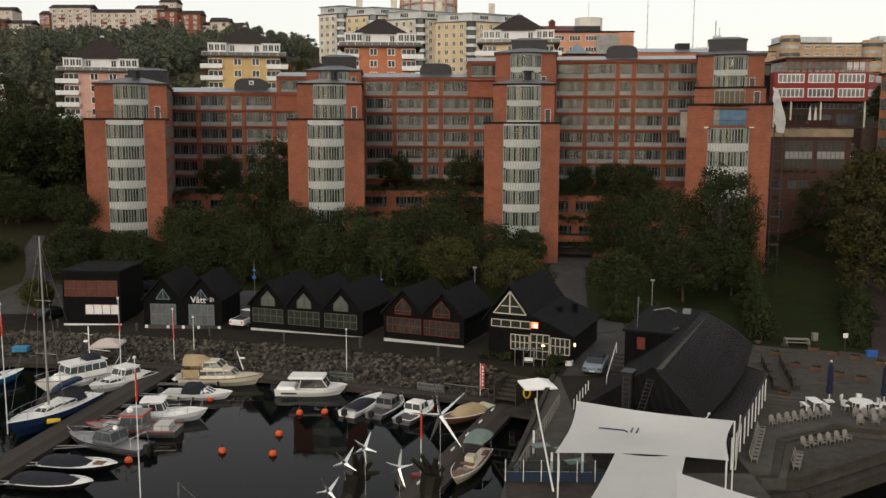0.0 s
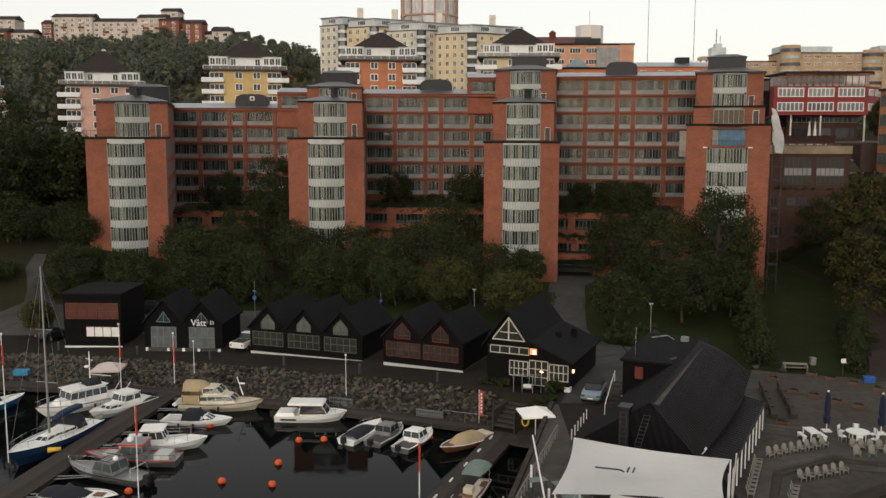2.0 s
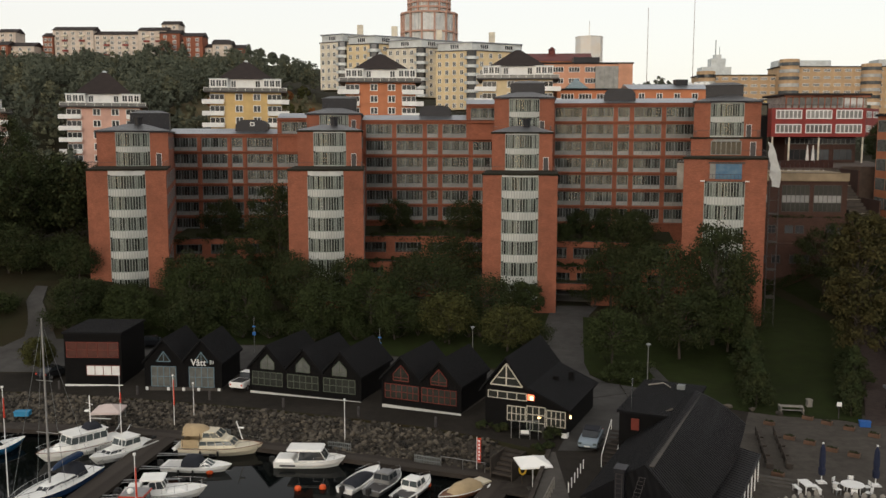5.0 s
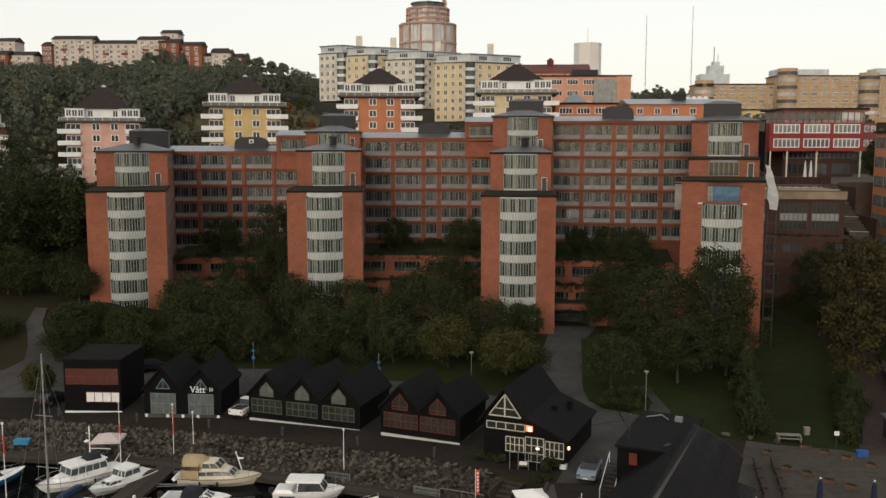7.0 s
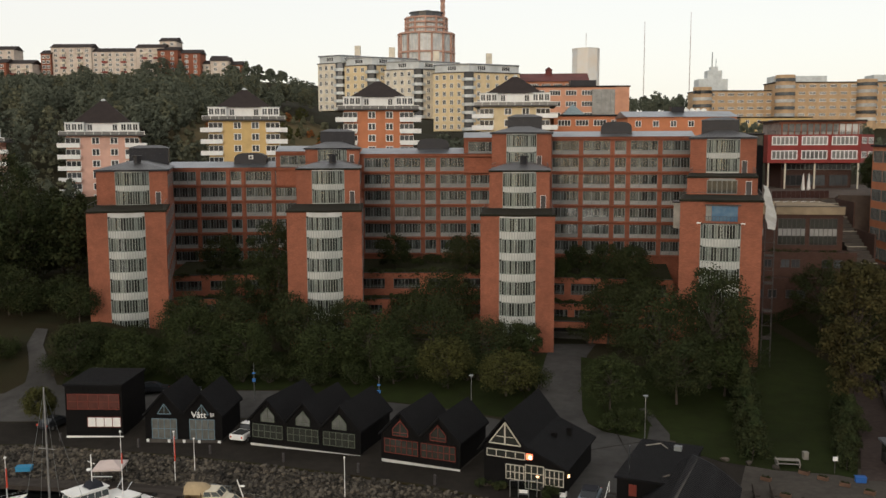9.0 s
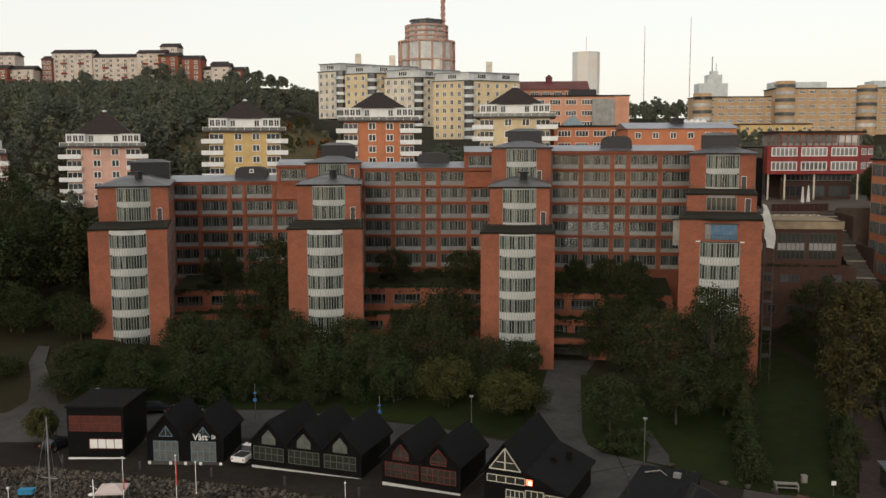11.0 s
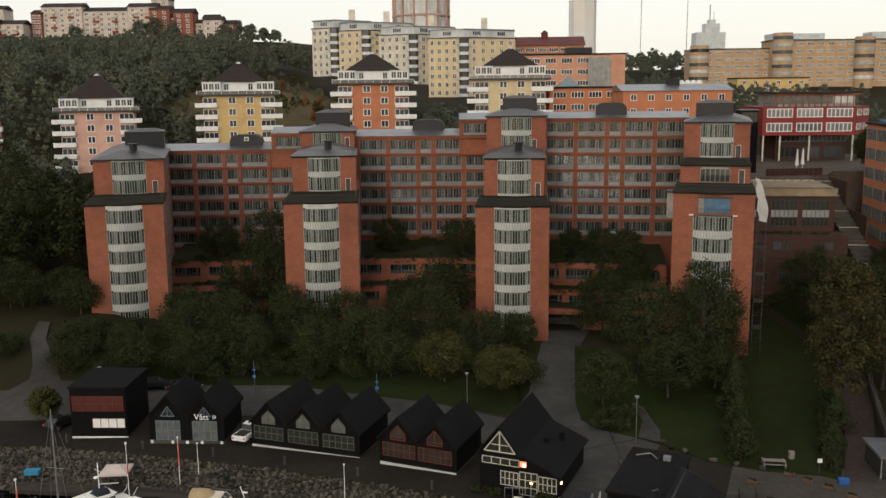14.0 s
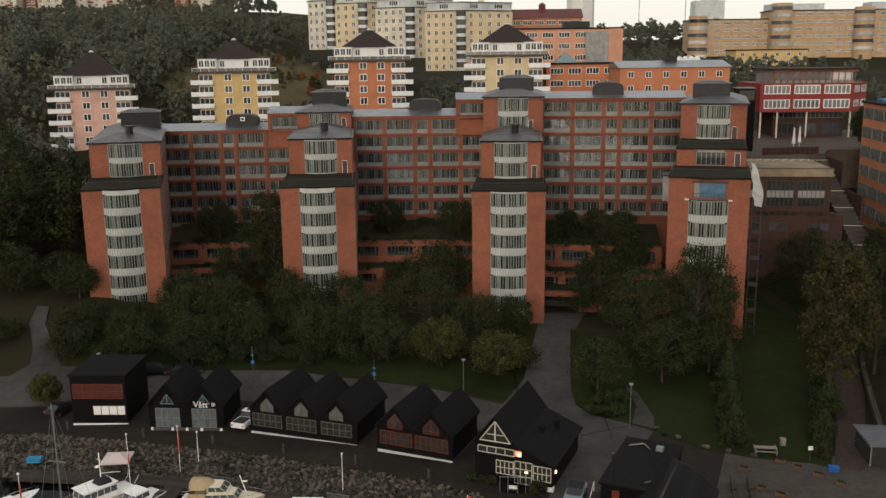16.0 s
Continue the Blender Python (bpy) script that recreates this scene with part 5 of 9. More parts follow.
for x, y in ((78.1, 203.8), (80.4, 206.5)):
    um = thing("closed_umbrella", x, y, 22.48, 0, "closed white parasol on the roof plaza", "parasol", "closed parasols")
    part("pole", rods(((0, 0, 0), (0, 0, 4.6), 0.05)), WHITE, um)
    part("folded_canopy", rods(((0, 0, 0.9), (0, 0, 4.4), 0.42, 0.12), k=9), SAILS, um)
fc = thing("plaza_fence", 66, 188.5, 22.48, 8, "dark timber fence with planting round the plaza cafe", "fence")
for i in range(12):
    part("board", boxes((i * 1.05, i * 1.05 + 0.95, -0.05, 0.05, 0, 1.5)), TEAK_DARK, fc)

rgt = thing("office_block", 87, 190, 0, -97, "orange office block with rows of grey windows", "office block")
part("wall", boxes((0, 62, 0, 16, 0, 33.0)), ORANGE, rgt)
part("roof", boxes((-0.4, 62.4, -0.4, 16.4, 33.0, 33.4)), FELT, rgt)
part("roof_light", boxes((1.5, 4.5, 2, 6, 33.4, 33.9)), mat("blue_sheeting", (0.05, 0.16, 0.36), rough=0.5, var=0.2), rgt, "blue sheeted roof light")
for k in range(7):
    zt_ = 32.2 - 3.9 * k
    for j in range(10):
        xa_ = 0.7 + j * 6.1
        gfr = boxes((xa_, xa_ + 5.5, -0.06, 0.0, zt_ - 2.4, zt_ - 2.28), (xa_, xa_ + 5.5, -0.06, 0.0, zt_ - 0.1, zt_))
        for i in range(8):
            box(gfr, xa_ + i * 0.77, xa_ + i * 0.77 + 0.11, -0.12, 0.0, zt_ - 2.28, zt_ - 0.1)
        wf = part("window_band", gfr, FRAME_GREY, rgt)
        part("pane", boxes((xa_ + 0.05, xa_ + 5.45, -0.04, -0.01, zt_ - 2.28, zt_ - 0.1)), PANE_DIM, wf)

# the long yellow hospital-like building and the far towers
YELLOW_BRICK = mat("yellow_brick", (0.50, 0.345, 0.205), rough=0.9, var=0.12, scale=0.5, stain=0.15)
yb = slab_house("long_building", 121, 160.4, 462, 18, 59.6, YELLOW_BRICK, ["pair"] * 8, 5, 3.4, "long yellow brick building with white window bands", "building", 18, -1)
yc = slab_house("long_building", 158.3, 281, 456, 18, 63.3, YELLOW_BRICK, ["pair"] * 24, 6, 3.5, "tall yellow brick building with white window bands", "building", 18, -1)
for h, x, zt in ((yb, 2.7, 61.5), (yc, 4.3, 66.9), (yc, 44, 64.7), (yc, 83, 65.2)):
    dr = bmesh.new()
    pole(dr, x, -1.2, 30, zt, 4.6, 4.6, 16)
    part("stair_drum", dr, YELLOW_BRICK, h)
    for k in range(6):
        rg = bmesh.new()
        pole(rg, x, -1.4, zt - 3.4 * k - 3.2, zt - 3.4 * k - 1.6, 4.75, 4.75, 16)
        part("glass_ring", rg, PANE_SKY_PAINTED if k % 2 else PANE_FAR, h)
part("roof_house", boxes((0, 26, 3, 14, 63.7, 66.8)), ATTIC, yc)
part("roof_house", boxes((49, 79, 3, 14, 63.7, 67.2)), ATTIC, yc)
part("roof_house", boxes((66, 77, 4, 12, 67.2, 69.8)), ATTIC, yc)
slab_house("long_building", 122, 152, 392, 18, 44.5, YELLOW, ["small"] * 6, 2, 3.2, "low yellow annexe among trees", "building", 14)
sil = bmesh.new()
pole(sil, 114.6, 812, 50, 115.8, 12.0, 12.0, 8)
pole(sil, 114.6, 812, 115.8, 116.6, 12.3, 12.3, 8)
rod(sil, (114.6, 812, 116), (114.6, 812, 130), 0.3)
tagged(part("high_rise", sil, mat("cloud_painted_cladding", (0.66, 0.68, 0.68), rough=0.5, var=0.25, scale=0.05, tint=(0.68, 0.58, 0.47))), "pale high-rise painted with soft clouds", "high-rise")
ht = thing("high_rise", 198, 705, 0, label="stepped pale office tower with masts", category="high-rise")
part("shaft", boxes((-12, 10, 0, 15, 40, 82.5), (-5, 6, 2, 12, 82.5, 89), (-2, 3, 3, 9, 89, 92)), ATTIC, ht)
for a_, b_, r_ in (((-1, 5, 92), (-1, 5, 103), 0.35), ((2, 5, 92), (2, 5, 98), 0.2)):
    part("mast", rods((a_, b_, r_)), FRAME_GREY, ht)
for x, z in ((122.6, 112), (152.2, 118)):
    ms = bmesh.new()
    rod(ms, (x, 600, 50), (x, 600, z), 0.22, 0.14)
    for k in range(9):
        rod(ms, (x - 0.5, 600, 58 + k * 5), (x + 0.5, 600, 60 + k * 5), 0.08, k=4)
    tagged(part("radio_mast", ms, mat("mast_paint", (0.32, 0.2, 0.17), rough=0.6, var=0.2)), "tall thin red and white radio mast", "mast")


# ---- trees ----
RNG = np.random.default_rng(7)


def leaves(centres, radii, per, size, rng):
    """Small leaf sprays over the skins of many lobes; gaps stay between them."""
    n = len(centres) * per
    d = rng.normal(size=(n, 3))
    d /= np.linalg.norm(d, axis=1)[:, None]
    d[:, 2] = np.where(d[:, 2] < -0.4, -d[:, 2], d[:, 2])
    c = np.repeat(centres, per, 0)
    r = np.repeat(radii, per)[:, None] * rng.uniform(0.25, 1.35, (n, 1)) ** 0.8
    p = c + d * r
    nrm = d + rng.normal(scale=0.38, size=(n, 3))
    nrm /= np.linalg.norm(nrm, axis=1)[:, None]
    u = np.cross(nrm, rng.normal(size=(n, 3)))
    u /= np.linalg.norm(u, axis=1)[:, None]
    v = np.cross(nrm, u)
    s = size * rng.uniform(0.6, 1.3, (n, 1))
    k = rng.uniform(0.45, 0.8, (n, 1))
    return np.stack([p - u * s - v * s * k * 0.3, p - v * s * k + u * s * 0.2, p + u * s, p + v * s * k], 1).reshape(-1, 3)


def quad_mesh(name, verts, material):
    n = len(verts) // 4
    me = bpy.data.meshes.new(name)
    me.from_pydata(verts.tolist(), [], np.arange(4 * n).reshape(-1, 4).tolist())
    me.materials.append(material)
    return me


def crown_lobes(h, w, clear, rng, n=16, cone=False):
    """Lobe centres and radii of a crown h high and w wide that begins at clear."""
    c, r = [], []
    skew = rng.uniform(0, 6.28)
    for i in range(n):
        f = (i + 0.5) / n
        z = clear + (h - clear) * (0.12 + 0.78 * f)
        wide = (1 - f) ** 0.8 * 0.95 + 0.05 if cone else math.sin(math.pi * (0.16 + 0.72 * f)) ** 0.75
        a = i * 2.4 + rng.uniform(-0.5, 0.5)
        rad = w * 0.5 * wide * (1 + 0.2 * math.sin(a + skew) + 0.12 * math.sin(3 * a + 2 * skew))
        lr = max(0.35, w * rng.uniform(0.09, 0.2) * (0.6 + 0.4 * wide))
        z += rng.uniform(-0.06, 0.06) * h
        c.append((math.cos(a) * max(0, rad - lr * 0.8), math.sin(a) * max(0, rad - lr * 0.8), z))
        r.append(lr)
    return np.array(c), np.array(r)


def tree(x, y, top, w, material, label, cone=False, name="tree", group="trees before the building", dense=1.0, zb=None):
    zb = ground_z(x, y) if zb is None else zb
    h = max(2.0, top - zb)
    t = thing(name, x, y, zb - 0.1, RNG.uniform(0, 360), label, "tree", group)
    clear = h * (0.06 if cone else 0.12)
    n = int(34 + 2.6 * w)
    c, r = crown_lobes(h * 0.98, w, clear, RNG, n, cone)
    tr = bmesh.new()
    rt_ = 0.05 + h * 0.016
    pts = [Vector((0, 0, 0)), Vector((RNG.normal(0, 0.08), RNG.normal(0, 0.08), h * 0.3)), Vector((RNG.normal(0, 0.2), RNG.normal(0, 0.2), h * 0.6)), Vector((0, 0, h * 0.9))]
    for i in range(3):
        rod(tr, pts[i], pts[i + 1], rt_ * (1 - 0.28 * i), rt_ * (0.72 - 0.28 * i), 7)
    for i in range(0, len(c), 2):
        base = pts[1].lerp(pts[2], min(1, max(0, (c[i][2] / h - 0.35) * 1.6)))
        rod(tr, base, c[i], rt_ * 0.32, 0.02, 5)
    part("trunk", tr, BARK, t)
    vs = leaves(c, r * 1.12, int(150 * dense), 0.1 + 0.005 * h, RNG)
    me = quad_mesh("crown", vs, material)
    piece("crown", me, t)
    return t


LEAF_BROWN = mat("browning_foliage", (0.052, 0.042, 0.016), rough=0.9, spec=0.1, var=0.3, scale=0.4, tint=(0.024, 0.027, 0.01), island=0.3)
KINDS = {"brown": (LEAF_BROWN, "tall broadleaf tree turning brown"), "dark": (LEAF_DARK, "dense dark green broadleaf tree"), "mid": (LEAF_MID, "green broadleaf tree in late summer leaf"), "yel": (LEAF_YEL, "broadleaf tree turning yellow")}
TREES = [(-46.6, 126, 7.8, 7.5, "mid"), (-53.0, 124.5, 9.0, 7.4, "dark"), (-38.5, 130, 10.0, 10.1, "mid"), (-29.2, 126, 8.4, 9.0, "mid"), (-25.0, 136, 11.5, 6.8, "dark"),
         (-18.3, 124, 8.5, 8.9, "mid"), (-11.6, 127, 9.7, 9.9, "mid"), (-2.9, 134, 10.9, 13.0, "dark"), (-0.5, 120, 7.8, 7.8, "yel"), (7.2, 117, 6.6, 8.0, "yel"),
         (10.4, 131, 8.0, 5.1, "mid"), (30.0, 152, 16.1, 9.4, "dark")]
TREES += [(20.1, 112, 7.3, 7.3, "mid"), (28.3, 122, 14.2, 11.9, "dark"), (34.8, 120, 17.8, 9.9, "dark"), (29.0, 114, 9.1, 8.4, "dark"), (48.8, 108.5, 21.5, 8.8, "brown"),
          (55, 121, 18.0, 9.0, "dark"), (-72.0, 150, 25.7, 13.0, "dark"), (-81.6, 165, 27.0, 12.5, "dark"), (-70.5, 162, 22.4, 10.0, "dark"), (-69.5, 139, 14.2, 10.5, "dark"),
          (-58.0, 138, 12.0, 7.5, "dark"), (-88.9, 178, 33.0, 15.0, "dark"), (-51.5, 110, 3.9, 4.1, "yel"), (-76, 140, 17, 12, "dark"), (-67.5, 139, 12, 8, "dark"), (-65.5, 126, 6.0, 6.5, "mid"), (-70, 123, 5.4, 6.5, "mid"), (-52.5, 129, 8, 6, "dark"), (-61.5, 141, 13, 8, "dark"), (-84, 150, 22, 13, "dark"),
          (38.6, 128, 12, 8, "dark"), (36.0, 117, 8, 6, "mid"), (-40.0, 135, 11.5, 8, "dark"), (-33.0, 132, 11, 9, "dark"), (-21.5, 132, 10.5, 9, "dark"), (-15, 134, 11, 8, "dark"), (-8, 122, 7, 7, "mid"), (-36, 122, 7.5, 7, "dark"), (-44, 123, 6.5, 6, "mid"), (4.5, 128, 9, 8, "dark"), (25, 143, 12, 9, "dark"), (40.6, 136, 13, 9, "dark"), (58, 116, 13, 8, "dark"), (62, 127, 16, 9, "dark"), (68.5, 138, 13.5, 8, "dark"), (57.5, 104, 8, 6, "dark"), (74.5, 150, 15, 7, "dark"), (60, 146, 15, 8, "dark"), (60, 134, 11, 8, "dark")]
for x, y, top, w, kind in TREES:
    tree(x, y, top, w, *KINDS[kind], dense=1.8 if kind == "brown" else 1.0)
for x, y, top in ((35.8, 108, 7.5), (34.2, 101, 5.6), (37.6, 114, 6.4), (33.2, 96.5, 4.6), (46.4, 103, 5.2), (43.6, 97, 3.6)):
    tree(x, y, top, 3.6, LEAF_DARK, "dark clipped yew beside the lawn", cone=True, group="yews by the lawn")


# trees that grow in the planted courts
for x, y, top, w, kind, zb in ((-31.5, 158.5, 21.0, 9.0, "dark", 6.4), (-29.5, 153, 15.5, 10.0, "dark", 2.0), (-42.5, 167, 16.8, 8.0, "dark", 9.9), (-37.0, 152.5, 11.5, 8.0, "dark", 2.0), (-10.5, 167, 17.2, 6.5, "dark", 11.0), (2.6, 163, 17.2, 8.0, "dark", 11.0),
                               (-0.6, 147, 13.2, 12.5, "dark", 1.9), (-7.0, 150, 9.5, 7.0, "dark", 1.9), (22.8, 164, 15.6, 5.0, "dark", 10.3), (26.8, 160, 16.2, 6.0, "dark", 10.3), (31.2, 159, 16.0, 6.0, "dark", 10.3), (19.0, 160, 13.4, 4.5, "mid", 10.3), (31.5, 149, 12.0, 6.5, "dark", 6.8), (92.5, 201, 31.6, 6.5, "mid", 22.4)):
    tree(x, y, top, w, *KINDS[kind], group="trees in the courts", zb=zb)


def shrub(x, y, w, h, material, label, group="", zb=None):
    """A low bush, branching from the ground or from a planted terrace."""
    s = thing("shrub", x, y, (ground_z(x, y) if zb is None else zb) - 0.05, RNG.uniform(0, 360), label, "shrub", group)
    n = int(5 + w * 1.6)
    a = RNG.uniform(0, 2 * math.pi, n)
    d = np.sqrt(RNG.uniform(0, 1, n)) * w * 0.38
    c = np.stack([np.cos(a) * d, np.sin(a) * d, RNG.uniform(0.25, 0.7, n) * h], 1)
    st = bmesh.new()
    for p in c:
        rod(st, (0, 0, 0), p, 0.04, 0.015, 4)
    part("woody_base", st, BARK, s)
    piece("foliage", quad_mesh("foliage", leaves(c, np.full(n, min(w, h) * 0.34), 130, 0.11, RNG), material), s)


for i in range(46):
    x = -56 + i * 1.52 + RNG.uniform(-1, 1)
    y = RNG.uniform(123, 137) if i % 2 else RNG.uniform(120.5, 125)
    if x > 8 and y > 122:
        y = 119
    shrub(x, y, RNG.uniform(3.0, 5.5), RNG.uniform(1.6, 4.2), (LEAF_DARK, LEAF_MID, LEAF_DARK)[i % 3], "dense dark shrub under the trees", "shrubs under the trees")
for x, y, w, h in ((18.6, 104.6, 3.2, 1.5), (21.2, 104.0, 3.4, 1.6), (20, 106.6, 4, 2), (23, 107.5, 3.5, 2)):
    shrub(x, y, w, h, LEAF_MID, "round clipped shrub on the lawn", "shrubs on the lawn")
for x, y in ((33.5, 127), (36.5, 128.5), (39.5, 127), (42, 125.5), (35, 124.5)):
    shrub(x, y, 4.6, 4.6, LEAF_DARK, "dark shrub at the building's foot", "shrubs at the building")
for i in range(12):
    shrub(22 + i * 1.7, 128 + RNG.uniform(0, 16), RNG.uniform(3.5, 6), RNG.uniform(2.5, 5), LEAF_DARK, "dark shrub at the building's foot", "shrubs at the building")


for x0, x1, y0, y1, zb, n, tall in ((-47, -31, 162.8, 165, 10.1, 9, 0.9), (-48, -30, 170, 179, 10.1, 10, 1.6), (-46, -30, 157.6, 159.5, 6.6, 8, 0.8), (-15, 6, 157.8, 160, 11.1, 10, 0.9), (-14, 6, 166, 176, 11.1, 10, 1.6),
                                (-14, 5, 151.6, 154, 7.5, 9, 0.9), (17, 31, 155.5, 158, 10.5, 9, 0.9), (18, 36, 160, 172, 10.5, 12, 1.8), (17, 32, 150.6, 152, 6.8, 9, 0.9), (18, 32, 144.5, 147, 3.7, 8, 0.8)):
    for i in range(n):
        shrub(x0 + (x1 - x0) * (i + RNG.uniform(0.2, 0.8)) / n, RNG.uniform(y0, y1), RNG.uniform(1.5, 2.6), tall * RNG.uniform(0.7, 1.4), (LEAF_DARK, LEAF_MID)[i % 2], "low bush on a planted roof terrace", "terrace bushes", zb)


def trailing(cx, yf, rz, half, zt, label):
    """Creepers and bushes that hang over a terrace parapet, thick in places and thin in others."""
    g = thing("trailing_plants", cx, yf, zt, rz, label, "climbing plants", "plants over the parapets")
    n = int(half * 5)
    xs_ = RNG.uniform(-half, half, n)
    thick = 0.5 + 0.5 * np.sin(xs_ * 0.9 + cx) * np.sin(xs_ * 0.37 + yf)
    keep = thick > 0.32
    xs_, thick = xs_[keep], thick[keep]
    c = np.stack([xs_, RNG.uniform(-0.25, 0.4, len(xs_)), RNG.uniform(-1.1, 0.35, len(xs_)) * thick], 1)
    stem_ = bmesh.new()
    for p in c[::4]:
        rod(stem_, (p[0], 0.5, -0.35), tuple(p), 0.025, 0.01, 4)
    part("stem", stem_, BARK, g)
    piece("foliage", quad_mesh("foliage", leaves(c, 0.3 + 0.35 * thick, 46, 0.12, RNG), LEAF_DARK), g)


for cx, yf, rz, half, zt in ((-38.5, 162, 8, 12.5, 10.5), (-38.5, 157, 8, 12.5, 7.0), (-5, 157, 0, 12.5, 11.5), (-5, 151, 0, 12.5, 7.9), (25.5, 154, -10, 11.5, 10.9), (25.5, 149, -10, 11.5, 7.2), (27.5, 142.6, -10, 9, 4.1), (62.5, 161.6, -7, 9.0, 14.5), (62, 157, -7, 9.0, 10.4)):
    trailing(cx, yf, rz, half, zt, "dark creepers hanging over a brick terrace parapet")


def forest(name, spots, material, label, size=0.4, per=42, lobes=13):
    """A far wood in one mesh: crowns only show above one another."""
    chunks = []
    for x, y, h, w in spots:
        z = ground_z(x, y)
        c, r = crown_lobes(h, w, h * 0.12, RNG, lobes, RNG.uniform() < 0.3)
        chunks.append(leaves(c + np.array((x, y, z)), r * 1.15, per, size, RNG))
    return tagged(new(name, quad_mesh(name, np.concatenate(chunks), material)), label, "wood", kind="stuff")


def scatter(n, x0, x1, y0, y1, h0, h1, keep=lambda x, y: True):
    out = []
    while len(out) < n:
        x, y = RNG.uniform(x0, x1), RNG.uniform(y0, y1)
        if keep(x, y):
            h = RNG.uniform(h0, h1)
            out.append((x, y, h, h * RNG.uniform(0.5, 0.75)))
    return out


def clear_of_houses(x, y):
    for cx in (-90.9, -54.3, -19.3, 15.7, -123.5):
        if abs(x - cx) < 15 and 226 < y < 256:
            return False
    return not (x > -84 and 262 < y < 352) and not (x > -60 and y > 300) and not (x > -62 and y < 214)


forest("hill_wood", scatter(640, -300, -38, 205, 420, 8, 14, clear_of_houses) + scatter(330, -330, -105, 415, 500, 4, 7), LEAF_HAZED, "dark green mixed wood on the hillside")
forest("hill_wood_edge", scatter(190, -300, -60, 215, 420, 7, 12, clear_of_houses) + scatter(90, -320, -105, 415, 505, 5, 8.5), LEAF_HAZED_MID, "green trees, lightened for haze, scattered in the hillside wood")
sheet("heath_slope", [(-92, 288), (-62, 262), (-34, 262), (-30, 330), (-50, 352), (-92, 352)], 0.3, mat("dry_heath", (0.13, 0.1, 0.055), rough=0.95, spec=0.08, var=0.3, scale=0.12, tint=(0.07, 0.065, 0.035), bump=0.6, bscale=1.5, stain=0.4, stain_scale=0.04), "dry brown heath on the slope", "heath", step=8.0)
forest("autumn_bushes", scatter(22, -86, -40, 290, 345, 2.5, 4.5), LEAF_RUST, "rust-coloured autumn bushes on the slope", 0.25, 60)
forest("heath_bushes", scatter(60, -90, -38, 270, 348, 2, 4.5), LEAF_HAZED_MID, "olive bushes on the heath", 0.28, 44)
forest("autumn_trees", scatter(16, -88, -40, 290, 345, 4, 7), LEAF_YEL, "yellowing trees on the slope", 0.28, 50)
forest("bank_wood", scatter(70, -7, 9, 256, 300, 9, 14) + scatter(34, -42, -30, 258, 276, 7, 10) + scatter(40, 28, 42, 250, 275, 6, 10), LEAF_HAZED, "dark trees between the houses")
forest("ridge_wood", scatter(170, 50, 420, 520, 600, 8, 12) + scatter(130, 60, 420, 490, 530, 6, 9), LEAF_HAZED, "dark pine ridge on the horizon", 0.6, 34)
forest("slope_wood", scatter(170, 64, 112, 300, 470, 5, 8) + scatter(120, 70, 230, 250, 385, 5, 8, lambda x, y: not (115 < x < 158 and y > 380)), LEAF_HAZED, "trees on the slope below the long yellow building", 0.4, 40)
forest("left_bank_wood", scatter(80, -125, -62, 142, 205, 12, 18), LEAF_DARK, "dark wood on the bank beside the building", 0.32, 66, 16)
forest("crest_wood", scatter(120, -300, -90, 500, 524, 2.5, 4.5), LEAF_HAZED, "low trees before the houses on the crest")
forest("crest_pines", [(-127, 522, 9, 8), (-119, 524, 11, 8), (-113, 526, 9, 7), (-106, 526, 7, 6), (-99, 524, 6, 6), (-214, 528, 9, 8), (-176, 526, 12, 9), (-168, 527, 14, 9), (-158, 528, 12, 9)], LEAF_HAZED, "taller trees standing against the sky on the crest", 0.4, 70, 34)


# ---- harbour: rock bank, boardwalk, piers ----
GREY_STONE = mat("grey_stone", (0.056, 0.046, 0.035), rough=0.9, var=0.3, scale=0.9, tint=(0.03, 0.028, 0.024), bump=0.5, bscale=5, obj_var=0.85)
STONE_MIX = mat("bank_stone", (0.072, 0.061, 0.047), rough=0.9, var=0.3, scale=0.9, tint=(0.03, 0.028, 0.024), bump=0.5, bscale=5, island=0.85)
BANK = [(-64, 102.6, 95.2), (-48.6, 101.9, 94.2), (-34.7, 98.3, 92.6), (-27.8, 96.5, 91.2), (-21.2, 94.5, 89.2), (-11.4, 90.9, 86.0), (-2.3, 87.2, 82.9), (3.5, 83.9, 81.2), (5.2, 82.7, 80.6)]


def bank_at(x):
    for (xa, ta, ba), (xb, tb, bb) in zip(BANK, BANK[1:]):
        if x <= xb:
            k = (x - xa) / (xb - xa)
            return ta + (tb - ta) * k, ba + (bb - ba) * k
    return BANK[-1][1:]


bank = thing("rock_bank", -20, 90, 0, label="sloping bank of broken grey stones below the quay", category="rock bank", kind="structure")
fill = bmesh.new()
cols = [-62 + i * 2.4 for i in range(29)]
prev = None
for x in cols:
    t_, b_ = bank_at(x)
    ring = [fill.verts.new((x + 20, t_ - 90 + 0.2, -0.12 - quay_low(x))), fill.verts.new((x + 20, b_ - 90, -2.9)), fill.verts.new((x + 20, b_ - 90 - 0.3, -4.4)), fill.verts.new((x + 20, t_ - 90 + 0.2, -4.4))]
    if prev:
        for i in range(3):
            fill.faces.new((prev[i], prev[i + 1], ring[i + 1], ring[i]))
    prev = ring
part("earth", fill, mat("wet_earth", (0.045, 0.04, 0.034), rough=0.95, var=0.3, scale=1.0), bank)


